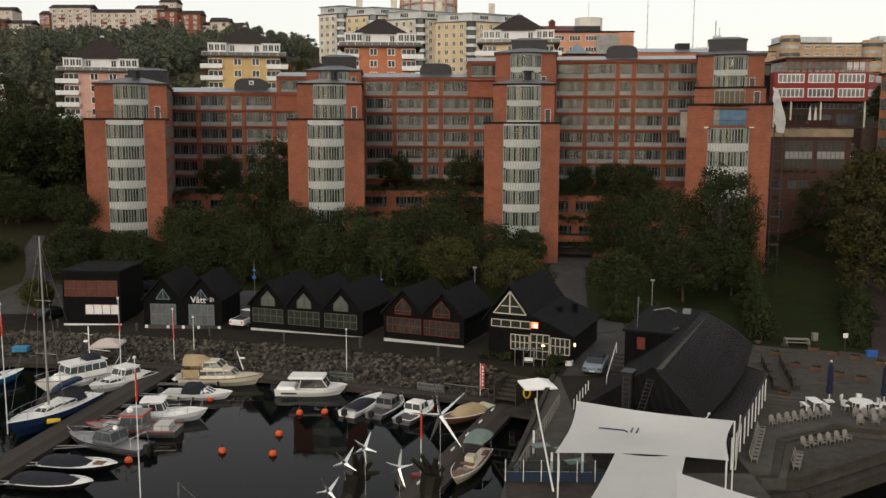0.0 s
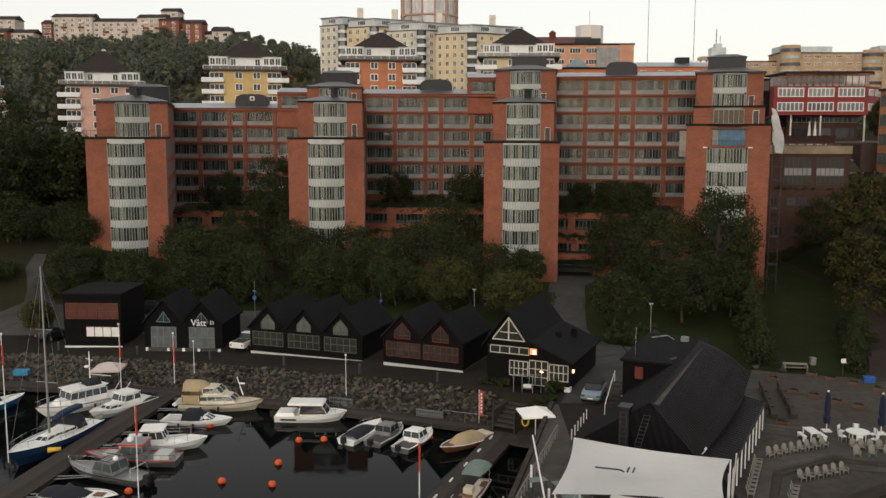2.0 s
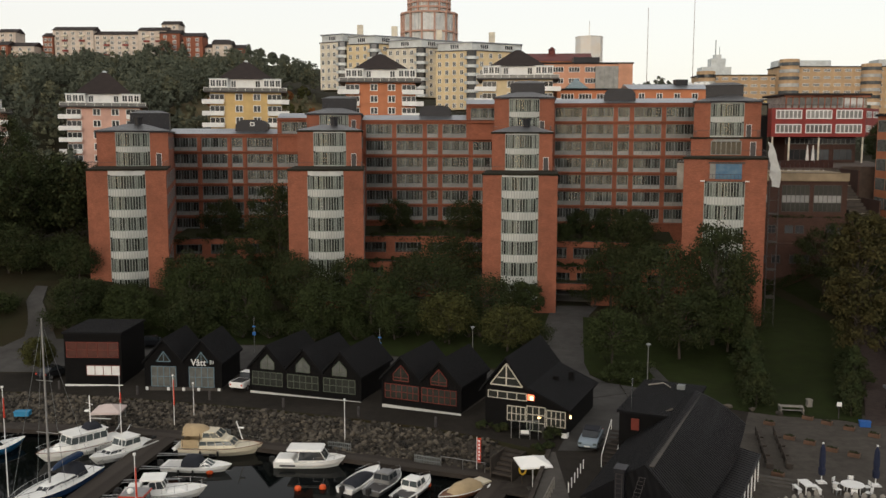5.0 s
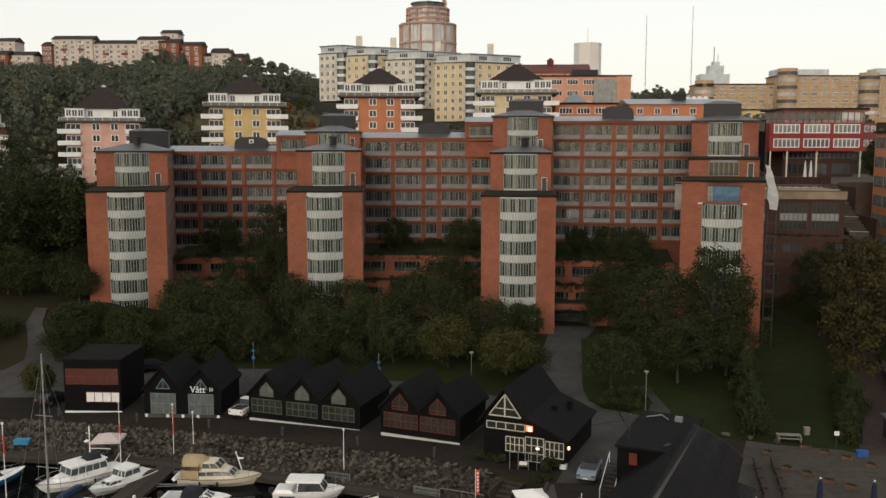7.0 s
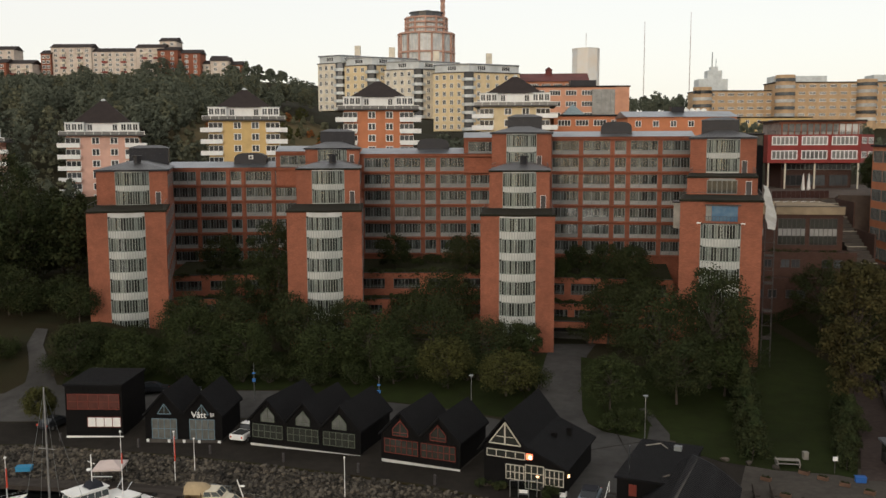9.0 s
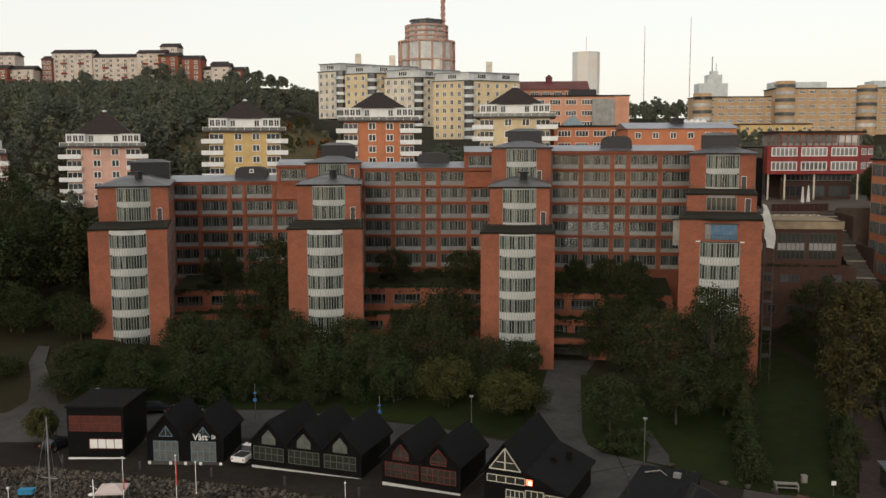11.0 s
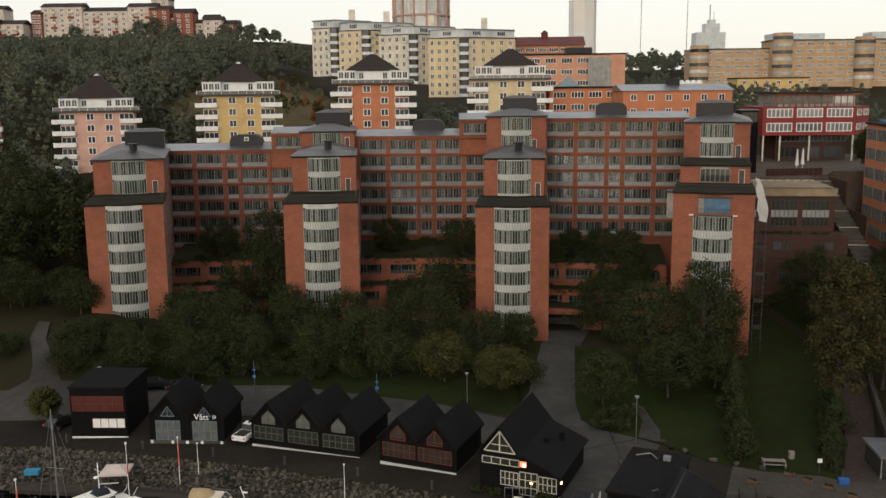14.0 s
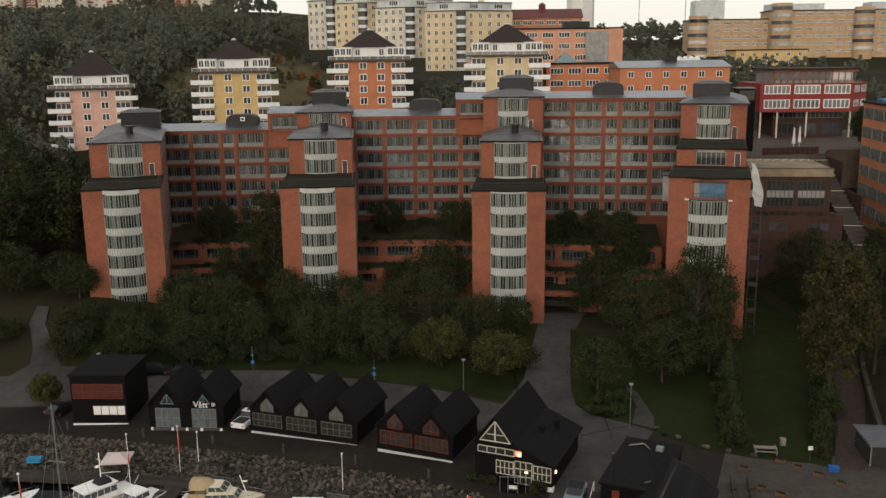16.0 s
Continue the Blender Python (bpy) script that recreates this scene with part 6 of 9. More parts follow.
def stone_mesh(seed):
    rng = random.Random(seed)
    bm = bmesh.new()
    bmesh.ops.create_icosphere(bm, subdivisions=1, radius=0.5)
    for v in bm.verts:
        v.co *= rng.uniform(0.72, 1.15)
        v.co.x *= 1.25
        v.co.z *= 0.75
    return mesh_of("stone", bm, GREY_STONE)


STONES = [stone_mesh(i) for i in range(9)]
rng = random.Random(5)
placed, rest_v, rest_f = 0, [], []
spots = []
x = -61.0
while x < 4.6:
    t_, b_ = bank_at(x)
    run = t_ - b_
    n = max(6, int(run / 0.25))
    for j in range(n):
        f = (j + rng.uniform(0.1, 0.9)) / n
        top_z = -0.05 - quay_low(x)
        spots.append((x + rng.uniform(-0.35, 0.35), t_ - f * run, top_z + f * (-2.85 - top_z), 0.2 + 0.46 * rng.random() ** 2.4))
    x += 0.25
near = sorted(range(len(spots)), key=lambda i: spots[i][1])[:300]
near = set(near)
for i, (x, y, z, s) in enumerate(spots):
    me = rng.choice(STONES)
    m = Matrix.LocRotScale((x + 20, y - 90, z), Euler((rng.uniform(-0.6, 0.6), rng.uniform(-0.6, 0.6), rng.uniform(0, 6.28))), (s, s, s))
    if i in near:
        piece("stone", me, bank, m)
    else:
        k = len(rest_v)
        rest_v += [tuple(m @ v.co) for v in me.vertices]
        rest_f += [tuple(k + q for q in p.vertices) for p in me.polygons]
rest = bpy.data.meshes.new("stones")
rest.from_pydata(rest_v, [], rest_f)
rest.materials.append(STONE_MIX)
rest_ob = new("stones", rest)
rest_ob.parent = bank
tagged(rest_ob, kind="stuff")


PILE = mesh_of("support_post", rods(((0, 0, -2.4), (0, 0, -0.07), 0.12)), TIMBER)


def plank_deck(name, pts, width, z, label, category="pier", plank=0.3, limit=120, posts=True):
    """A timber deck along plan points: planks across two beams, on posts."""
    d = thing(name, pts[0][0], pts[0][1], z, label=label, category=category)
    o = Vector((pts[0][0], pts[0][1], 0))
    me = mesh_of("plank", boxes((-plank / 2 + 0.012, plank / 2 - 0.012, -width / 2, width / 2, -0.06, 0.0)), TIMBER)
    joined_v, joined_f, made = [], [], 0
    for (xa, ya), (xb, yb) in zip(pts, pts[1:]):
        a, b = Vector((xa, ya, 0)) - o, Vector((xb, yb, 0)) - o
        ang = math.atan2(b.y - a.y, b.x - a.x)
        n = int((b - a).length / plank)
        side = Vector((-math.sin(ang), math.cos(ang), 0))
        for s in (-0.42, 0.42):
            p, q = a + side * width * s, b + side * width * s
            part("beam", boxes((0, (q - p).length, -0.1, 0.1, -0.45, -0.065), m=Matrix.Translation(p) @ Matrix.Rotation(ang, 4, "Z")), TIMBER, d)
            if posts:
                for k in range(int((q - p).length / 5) + 1):
                    c = p + (q - p) * min(1, k * 5 / (q - p).length)
                    piece("support_post", PILE, d, pose(c.x, c.y, 0))
        for i in range(n):
            m = Matrix.Translation(a + (b - a) * ((i + 0.5) / n)) @ Matrix.Rotation(ang, 4, "Z")
            if made < limit:
                piece("plank", me, d, m)
                made += 1
            else:
                k = len(joined_v)
                joined_v += [tuple(m @ v.co) for v in me.vertices]
                joined_f += [tuple(k + q for q in p.vertices) for p in me.polygons]
    if joined_v:
        jm = bpy.data.meshes.new("planking")
        jm.from_pydata(joined_v, [], joined_f)
        jm.materials.append(TIMBER)
        j = new("planking", jm)
        j.parent = d
        tagged(j, kind="stuff")
    return d


BEFORE_HARBOUR = set(bpy.data.objects)
plank_deck("boardwalk", [(8.4, 74.8), (2.9, 77.2), (-9.7, 81.6), (-20, 84.9), (-29, 87.6), (-46, 89.6)], 2.1, -0.95, "weathered grey timber boardwalk along the rock bank", "boardwalk", limit=150)
plank_deck("pier", [(-31.9, 57.0), (-28.0, 88.2)], 2.7, -1.0, "weathered timber pier between moored boats", limit=110)
plank_deck("pier", [(-3.2, 53.5), (4.6, 75.5)], 2.3, -1.0, "weathered timber pier with moored launches", limit=90)

quay_deck = bmesh.new()
prism(quay_deck, [(9.62, 80.2), (8.9, 80.2), (3.6, 57.0), (3.0, 53.0), (3.0, 36.0), (19.5, 36.0), (19.5, 57.3), (9.62, 57.3)], -3.4, 0.03)
tagged(part("promenade", quay_deck, CONCRETE), "pale concrete promenade beside the restaurant", "quay", kind="structure")
kerb = bmesh.new()
for i in range(12):
    a, b = Vector((8.9, 80.2, 0)).lerp(Vector((3.6, 57.0, 0)), i / 12), Vector((8.9, 80.2, 0)).lerp(Vector((3.6, 57.0, 0)), (i + 0.97) / 12)
    ang = math.atan2(b.y - a.y, b.x - a.x)
    box(kerb, 0, (b - a).length, -0.02, 0.35, 0.034, 0.3, m=Matrix.Translation(a) @ Matrix.Rotation(ang, 4, "Z"))
tagged(part("kerb", kerb, TIMBER), "weathered timber kerb along the promenade", "kerb", kind="structure")
post_me = mesh_of("rail_post", boxes((-0.035, 0.035, -0.035, 0.035, 0, 0.85)), WHITE)
for i in range(20):
    p = Vector((11.6, 76.0, 0.03)).lerp(Vector((4.3, 55.8, 0.03)), i / 19)
    if i < 6:
        o = new("fence_post", post_me)
        o.matrix_basis = pose(p.x, p.y, p.z, 0, 0, 70)
        tagged(o, "white painted fence post along the promenade", "post", "white posts")

pr_ = thing("promenade_rail", 0, 0, 0.03, label="weathered timber rail along the promenade edge", category="railing")
ra, rb_ = Vector((8.6, 71.5, 0)), Vector((4.0, 55.6, 0))
for i in range(19):
    p = ra.lerp(rb_, i / 18)
    part("rail_post", boxes((p.x - 0.05, p.x + 0.05, p.y - 0.05, p.y + 0.05, 0, 0.95)), CHAIR_GREY, pr_)
part("top_rail", rods((ra + Vector((0, 0, 0.95)), rb_ + Vector((0, 0, 0.95)), 0.05), k=5), CHAIR_GREY, pr_)
part("mid_rail", rods((ra + Vector((0, 0, 0.5)), rb_ + Vector((0, 0, 0.5)), 0.035), k=5), CHAIR_GREY, pr_)

# ---- boats ----
GEL = mat("white_gelcoat", (0.86, 0.86, 0.83), rough=0.25, var=0.05, scale=0.8, stain=0.1, stain_scale=0.5)
CREAM_GEL = mat("cream_gelcoat", (0.66, 0.60, 0.46), rough=0.28, var=0.06, scale=0.8, stain=0.1)
NAVY = mat("navy_gelcoat", (0.012, 0.03, 0.075), rough=0.2, var=0.08)
BLUE_HULL = mat("blue_hull_paint", (0.02, 0.12, 0.26), rough=0.3, var=0.1)
BLACK_HULL = mat("black_gelcoat", (0.012, 0.011, 0.012), rough=0.2, var=0.1)
ALU = mat("brushed_aluminium", (0.34, 0.34, 0.34), rough=0.4, metal=0.8, var=0.15, scale=1.0, stain=0.2)
CHROME = mat("polished_steel", (0.6, 0.6, 0.6), rough=0.2, metal=1.0, var=0.04)
CANVAS = mat("dark_canvas", (0.02, 0.022, 0.03), rough=0.9, var=0.2, scale=1.5, bump=0.3, bscale=4)
TAN_CANVAS = mat("tan_canvas", (0.42, 0.32, 0.19), rough=0.9, var=0.15, scale=1.5, bump=0.3, bscale=4)
GREEN_CANVAS = mat("grey_green_canvas", (0.17, 0.22, 0.20), rough=0.85, var=0.15, scale=1.5, bump=0.3, bscale=4)
TEAK = mat("teak", (0.17, 0.075, 0.04), rough=0.5, var=0.25, scale=2.5)
SMOKE = mat("tinted_boat_glass", (0.035, 0.04, 0.045), rough=0.06, var=0.1)
CLEAR = mat("pale_boat_glass", (0.075, 0.09, 0.092), rough=0.08, var=0.15)
RED_PLASTIC = mat("red_paint", (0.5, 0.05, 0.025), rough=0.5, var=0.12)
ORANGE_BUOY = mat("orange_plastic", (0.75, 0.11, 0.025), rough=0.45, var=0.1, stain=0.2, stain_scale=2)
RUBBER = mat("black_rubber", (0.02, 0.02, 0.02), rough=0.7, var=0.1)


def hull_parts(parent, length, beam, free, material, deck_mat=None, bow_rise=0.45, transom=0.82, stripe=None, full=2.6):
    """A lofted hull from the transom (x = 0) to the stem, with a deck, a rubbing strake and a boot stripe."""
    k = 14
    bm = bmesh.new()
    rows = []
    for i in range(k + 1):
        s = i / k
        half = beam / 2 * (transom + (1 - transom) * min(1, s * 2.6)) * max(0.0, 1 - max(0, (s - 0.45) / 0.55) ** full)
        zt = free * (0.86 + bow_rise * s * s)
        half_w = half * (0.86 - 0.28 * s)
        xt = length * s
        xw = xt - 0.11 * length * s ** 3
        rows.append([(xw * 0.98, 0, -0.55 * (1 - s ** 4)), (xw, half_w * 0.8, -0.28 * (1 - s ** 5)), (xw, half_w, 0.02), (xt - 0.04 * length * s ** 3, half * 0.95, zt * 0.55), (xt, half, zt)])
    grid = []
    for r in rows:
        line = [bm.verts.new(p) for p in r] + [bm.verts.new((p[0], -p[1], p[2])) for p in r[:0:-1]]
        grid.append(line)
    n = len(grid[0])
    for a, b in zip(grid, grid[1:]):
        for j in range(n - 1):
            if j != 4:
                bm.faces.new((a[j], b[j], b[j + 1], a[j + 1]))
        bm.faces.new((a[n - 1], b[n - 1], b[0], a[0]))
    bm.faces.new([grid[0][j] for j in range(n)])
    bmesh.ops.remove_doubles(bm, verts=bm.verts, dist=0.004)
    hull = part("hull", bm, material, parent, smooth=False)
    dk = bmesh.new()
    prev = None
    for r in rows:
        x, h, z = r[4]
        line = [dk.verts.new((x, h * 0.97, z - 0.06)), dk.verts.new((x, 0, z - 0.02)), dk.verts.new((x, -h * 0.97, z - 0.06))]
        if prev and h > 0.001:
            dk.faces.new((prev[0], line[0], line[1], prev[1]))
            dk.faces.new((prev[1], line[1], line[2], prev[2]))
        elif prev:
            dk.faces.new((prev[0], line[1], prev[1]))
            dk.faces.new((prev[1], line[1], prev[2]))
        prev = line
    part("deck", dk, deck_mat or GEL, parent)
    rail = bmesh.new()
    for sgn in (1, -1):
        for a, b in zip(rows, rows[1:]):
            rod(rail, (a[4][0], sgn * a[4][1], a[4][2]), (b[4][0], sgn * b[4][1], b[4][2]), 0.04, k=5)
    part("rubbing_strake", rail, stripe or GEL, parent)
    return rows


def cabin(parent, x0, x1, w0, w1, z0, z1, rake_f=0.5, rake_b=0.15, material=None, glass=None, band=(0.42, 0.86), name="cabin", side=0.12, roof_over=0.0, bars=True):
    """A tapered deckhouse with a band of windows and mullions."""
    def ring(f, grow=0.0):
        z = z0 + (z1 - z0) * f
        xa, xb = x0 + rake_b * f - grow, x1 - rake_f * f + grow
        a, b = w0 / 2 - side * f + grow, w1 / 2 - side * f + grow
        return [(xa, -a, z), (xb, -b, z), (xb, b, z), (xa, a, z)]

    def solid(lo, hi, bm):
        va, vb = [bm.verts.new(p) for p in lo], [bm.verts.new(p) for p in hi]
        bm.faces.new(va[::-1])
        bm.faces.new(vb)
        for i in range(4):
            bm.faces.new((va[i], va[(i + 1) % 4], vb[(i + 1) % 4], vb[i]))
    bm = bmesh.new()
    solid(ring(0), ring(1), bm)
    bmesh.ops.bevel(bm, geom=bm.edges[:], offset=min(0.08, (z1 - z0) * 0.1), segments=2, affect="EDGES")
    c = part(name, bm, material or GEL, parent)
    if glass:
        g = bmesh.new()
        solid(ring(band[0], 0.012), ring(band[1], 0.012), g)
        part("window_band", g, glass, c)
        mu = bmesh.new()
        lo, hi = ring(band[0] - 0.02, 0.02), ring(band[1] + 0.02, 0.02)
        for i in range(4):
            p0, p1, q0, q1 = Vector(lo[i]), Vector(lo[(i + 1) % 4]), Vector(hi[i]), Vector(hi[(i + 1) % 4])
            n = max(2, int((p1 - p0).length / 0.8)) if bars else 1
            for j in range(n):
                rod(mu, p0.lerp(p1, j / n), q0.lerp(q1, j / n), 0.035, k=4)
        part("mullion_frame", mu, material or GEL, c)
    if roof_over:
        rf = boxes((x0 + rake_b - roof_over, x1 - rake_f + roof_over, -w0 / 2 + side - roof_over * 0.4, w0 / 2 - side + roof_over * 0.4, z1, z1 + 0.09))
        bmesh.ops.bevel(rf, geom=rf.edges[:], offset=0.03, segments=2, affect="EDGES")
        part("cabin_roof", rf, material or GEL, c)
    return c


def canvas(parent, x0, x1, w, z0, z1, material, name="canvas_cover", arch=0.35, tail=0.3):
    """A stretched cover, higher in the middle and falling to its ends."""
    bm = bmesh.new()
    k = 8
    prev = None
    for i in range(k + 1):
        s = i / k
        top = z0 + (z1 - z0) * min(1.0, math.sin(math.pi * (tail * 0.5 + (1 - tail * 0.5) * s)) * 1.2 + 0.1)
        wide = w * (1 - 0.25 * s ** 3)
        row = []
        for j in range(7):
            u = -1 + j / 3
            row.append(bm.verts.new((x0 + (x1 - x0) * s, u * wide / 2, top - arch * u * u * (top - z0) - (0.0 if abs(u) < 0.99 else (top - z0) * (1 - arch)))))
        if prev:
            for j in range(6):
                bm.faces.new((prev[j], row[j], row[j + 1], prev[j + 1]))
        prev = row
    ob = part(name, bm, material, parent, smooth=True)
    return ob


def pulpit(parent, rows, s0, s1, h=0.55, name="bow_rail"):
    bm = bmesh.new()
    i0, i1 = int(s0 * 14), int(s1 * 14)
    for sgn in (1, -1):
        for i in range(i0, i1):
            a, b = rows[i][4], rows[i + 1][4]
            rod(bm, (a[0], sgn * a[1] * 0.9, a[2] + h), (b[0], sgn * b[1] * 0.9, b[2] + h), 0.022, k=4)
            if (i - i0) % 2 == 0:
                rod(bm, (a[0], sgn * a[1] * 0.92, a[2]), (a[0], sgn * a[1] * 0.9, a[2] + h), 0.018, k=4)
    part(name, bm, CHROME, parent)


def outboard(parent, y=0.0, n=1):
    for i in range(n):
        yy = y + (i - (n - 1) / 2) * 0.6
        bm = boxes((-0.65, -0.1, yy - 0.2, yy + 0.2, 0.35, 1.0), (-0.45, -0.25, yy - 0.1, yy + 0.1, -0.5, 0.35))
        bmesh.ops.bevel(bm, geom=bm.edges[:], offset=0.06, segments=2, affect="EDGES")
        part("outboard_motor", bm, RUBBER, parent, "black outboard motor")


def fenders(parent, rows, spots, side):
    for s in spots:
        r = rows[int(s * 14)]
        bm = bmesh.new()
        pole(bm, r[4][0], side * (r[4][1] + 0.1), r[4][2] - 0.75, r[4][2] - 0.2, 0.11)
        part("fender", bm, RUBBER, parent)


FLEET = []


OUTER = []


def boat(name, stern, bow, beam, free, hull, label, **kw):
    dx, dy = bow[0] - stern[0], bow[1] - stern[1]
    b = thing(name, stern[0], stern[1], -1.6, math.degrees(math.atan2(dy, dx)), label, "boat")
    length = math.hypot(dx, dy)
    b.scale.z = 1.0 if name == "sailing_yacht" else 0.88
    low = 1.0 if name == "sailing_yacht" else 0.7
    FLEET.append((b, free * (1 - low)))
    if stern[1] > 77.5 or bow[1] > 77.5:
        OUTER.append((b, length))
    return b, length, hull_parts(b, length, beam, free * low, hull, **kw)


# sailing yacht
b, L, r = boat("sailing_yacht", (-31.9, 77.4), (-34.3, 67.2), 3.1, 1.15, NAVY, "navy blue sailing yacht with white deck and bare mast", full=2.1)
cabin(b, 3.2, 7.0, 1.9, 1.1, 1.1, 1.5, 0.9, 0.2, GEL, SMOKE, (0.3, 0.75), "coachroof")
canvas(b, 1.9, 3.6, 2.0, 1.1, 2.2, CANVAS, "sprayhood")
mast = bmesh.new()
rod(mast, (5.6, 0, 1.2), (5.6, 0, 15.4), 0.1, 0.06, 8)
part("mast", mast, ALU, b)
for z, w in ((5.8, 1.0), (10.2, 0.8)):
    part("spreader", rods(((5.6, -w, z), (5.6, w, z), 0.03)), ALU, b)
part("boom", rods(((1.2, 0, 2.6), (5.6, 0, 2.5), 0.08)), ALU, b)
canvas(b, 1.4, 5.4, 0.5, 2.45, 2.95, NAVY, "sail_cover")
for q_ in ((10.2, 0, 1.5), (0.1, 0, 1.2), (5.4, 1.4, 1.1), (5.4, -1.4, 1.1)):
    part("stay", rods(((5.6, 0, 15.1), q_, 0.012), k=4), FRAME_GREY, b)
pulpit(b, r, 0.0, 1.0, 0.6)

# trawler yacht
b, L, r = boat("trawler_yacht", (-32.6, 88.0), (-38.6, 80.4), 3.4, 1.5, GEL, "white trawler yacht with a long deckhouse and a flybridge", stripe=TEAK)
cabin(b, 2.4, 6.6, 2.7, 2.3, 1.4, 3.1, 0.35, 0.1, GEL, CLEAR, (0.4, 0.85), "deckhouse", roof_over=0.25)
cabin(b, 6.4, 7.8, 2.0, 1.3, 1.5, 2.1, 0.5, 0.0, GEL, None, name="trunk_cabin")
canvas(b, 2.8, 4.4, 2.0, 3.2, 3.9, CANVAS, "flybridge_cover")
part("mast", rods(((3.6, 0, 3.2), (3.6, 0, 7.2), 0.06), ((3.6, 0, 4.4), (1.2, 0, 3.6), 0.05), ((3.6, -0.7, 6.2), (3.6, 0.7, 6.2), 0.03)), GEL, b, "white signal mast with boom")
rd = bmesh.new()
bmesh.ops.create_uvsphere(rd, u_segments=10, v_segments=6, radius=0.3, matrix=pose(3.9, 0, 5.4) @ Matrix.Diagonal((1, 1, 0.55, 1)))
part("radar", rd, GEL, b)
part("davit", rods(((0.2, 0.9, 1.5), (-0.6, 0.9, 2.6), 0.05), ((0.2, -0.9, 1.5), (-0.6, -0.9, 2.6), 0.05)), CHROME, b)
pulpit(b, r, 0.55, 1.0, 0.65)
fenders(b, r, (0.25, 0.45), 1)

# white cabin cruiser at the pier
b, L, r = boat("cabin_cruiser", (-29.4, 86.8), (-33.3, 79.9), 2.9, 1.3, GEL, "white cabin cruiser with a raised wheelhouse", stripe=GEL)
cabin(b, 2.2, 4.6, 2.3, 2.1, 1.2, 2.6, 0.6, 0.2, GEL, CLEAR, (0.45, 0.88), "wheelhouse", roof_over=0.15)
cabin(b, 4.2, 6.2, 2.0, 1.4, 1.2, 1.75, 0.6, 0.0, GEL, SMOKE, (0.3, 0.75), "fore_cabin")
outboard(b)
pulpit(b, r, 0.6, 1.0, 0.5)

# cream motor yacht
b, L, r = boat("motor_yacht", (-26.4, 84.6), (-17.6, 84.2), 3.2, 1.45, CREAM_GEL, "cream steel motor yacht with an aft canopy", deck_mat=CREAM_GEL, stripe=TEAK)
cabin(b, 2.2, 6.3, 2.6, 1.9, 1.3, 2.35, 1.0, 0.1, CREAM_GEL, CLEAR, (0.4, 0.85), "saloon")
cabin(b, 2.6, 4.9, 2.3, 2.1, 2.3, 3.3, 1.0, 0.1, CREAM_GEL, CLEAR, (0.35, 0.9), "wheelhouse")
canvas(b, 0.5, 3.4, 2.5, 2.9, 3.9, TAN_CANVAS, "aft_canopy", arch=0.5, tail=0.7)
part("canopy_side", boxes((0.4, 2.3, -1.25, -1.2, 1.4, 2.4), (0.4, 2.3, 1.2, 1.25, 1.4, 2.4), (0.4, 0.45, -1.2, 1.2, 1.4, 2.4)), TAN_CANVAS, b)
part("canopy_frame", rods(((0.5, -1.25, 1.4), (0.6, -1.2, 3.2), 0.03), ((0.5, 1.25, 1.4), (0.6, 1.2, 3.2), 0.03), ((2.3, -1.25, 1.4), (2.4, -1.2, 3.2), 0.03)), CHROME, b)
part("mast", rods(((6.6, 0, 2.2), (6.0, 0, 4.4), 0.06), ((6.2, 0, 3.6), (6.8, 0, 3.6), 0.12)), GEL, b, "white folding mast with radar")
tn = boxes((-0.75, -0.2, -1.1, 1.1, 0.9, 1.35))
bmesh.ops.bevel(tn, geom=tn.edges[:], offset=0.18, segments=3, affect="EDGES")
part("dinghy", tn, GEL, b, "pale inflatable dinghy on davits")
pulpit(b, r, 0.6, 1.0, 0.6)
fenders(b, r, (0.3, 0.55), -1)

# open boat with a dark hood
b, L, r = boat("day_cruiser", (-26.6, 80.2), (-19.5, 79.4), 2.5, 1.0, GEL, "white day cruiser with a dark folded hood")
canvas(b, 2.2, 4.4, 2.1, 1.0, 2.1, CANVAS, "hood")
cabin(b, 4.2, 5.4, 1.9, 1.3, 0.95, 1.5, 0.9, 0.1, GEL, CLEAR, (0.2, 0.95), "windscreen")
part("cockpit", boxes((0.3, 2.4, -0.9, 0.9, 0.8, 0.92)), PANEL, b)
part("side_rail", rods(((0.0, -1.1, 1.0), (2.2, -1.2, 1.1), 0.02)), CHROME, b)
outboard(b)
fenders(b, r, (0.3, 0.5), -1)

# white modern wheelhouse cruiser
b, L, r = boat("wheelhouse_cruiser", (-16.6, 81.3), (-9.4, 81.1), 2.8, 1.3, GEL, "glossy white wheelhouse cruiser", full=3.2)
cabin(b, 2.5, 5.4, 2.3, 1.9, 1.25, 2.45, 0.7, 0.2, GEL, SMOKE, (0.12, 0.95), "wheelhouse", bars=False)
rf = boxes((1.3, 5.0, -1.2, 1.2, 2.4, 2.66))
bmesh.ops.bevel(rf, geom=rf.edges[:], offset=0.12, segments=3, affect="EDGES")
part("hardtop", rf, GEL, b)
part("roof_hatch", boxes((3.3, 4.1, -0.4, 0.4, 2.62, 2.65)), SMOKE, b)
part("hull_window", boxes((0.7, 2.3, -1.42, -1.38, 0.75, 0.95)), SMOKE, b)
cabin(b, 0.2, 2.2, 2.2, 2.2, 1.1, 1.5, 0.3, 0.0, GEL, None, name="aft_bench")
outboard(b)
pulpit(b, r, 0.6, 1.0, 0.5)

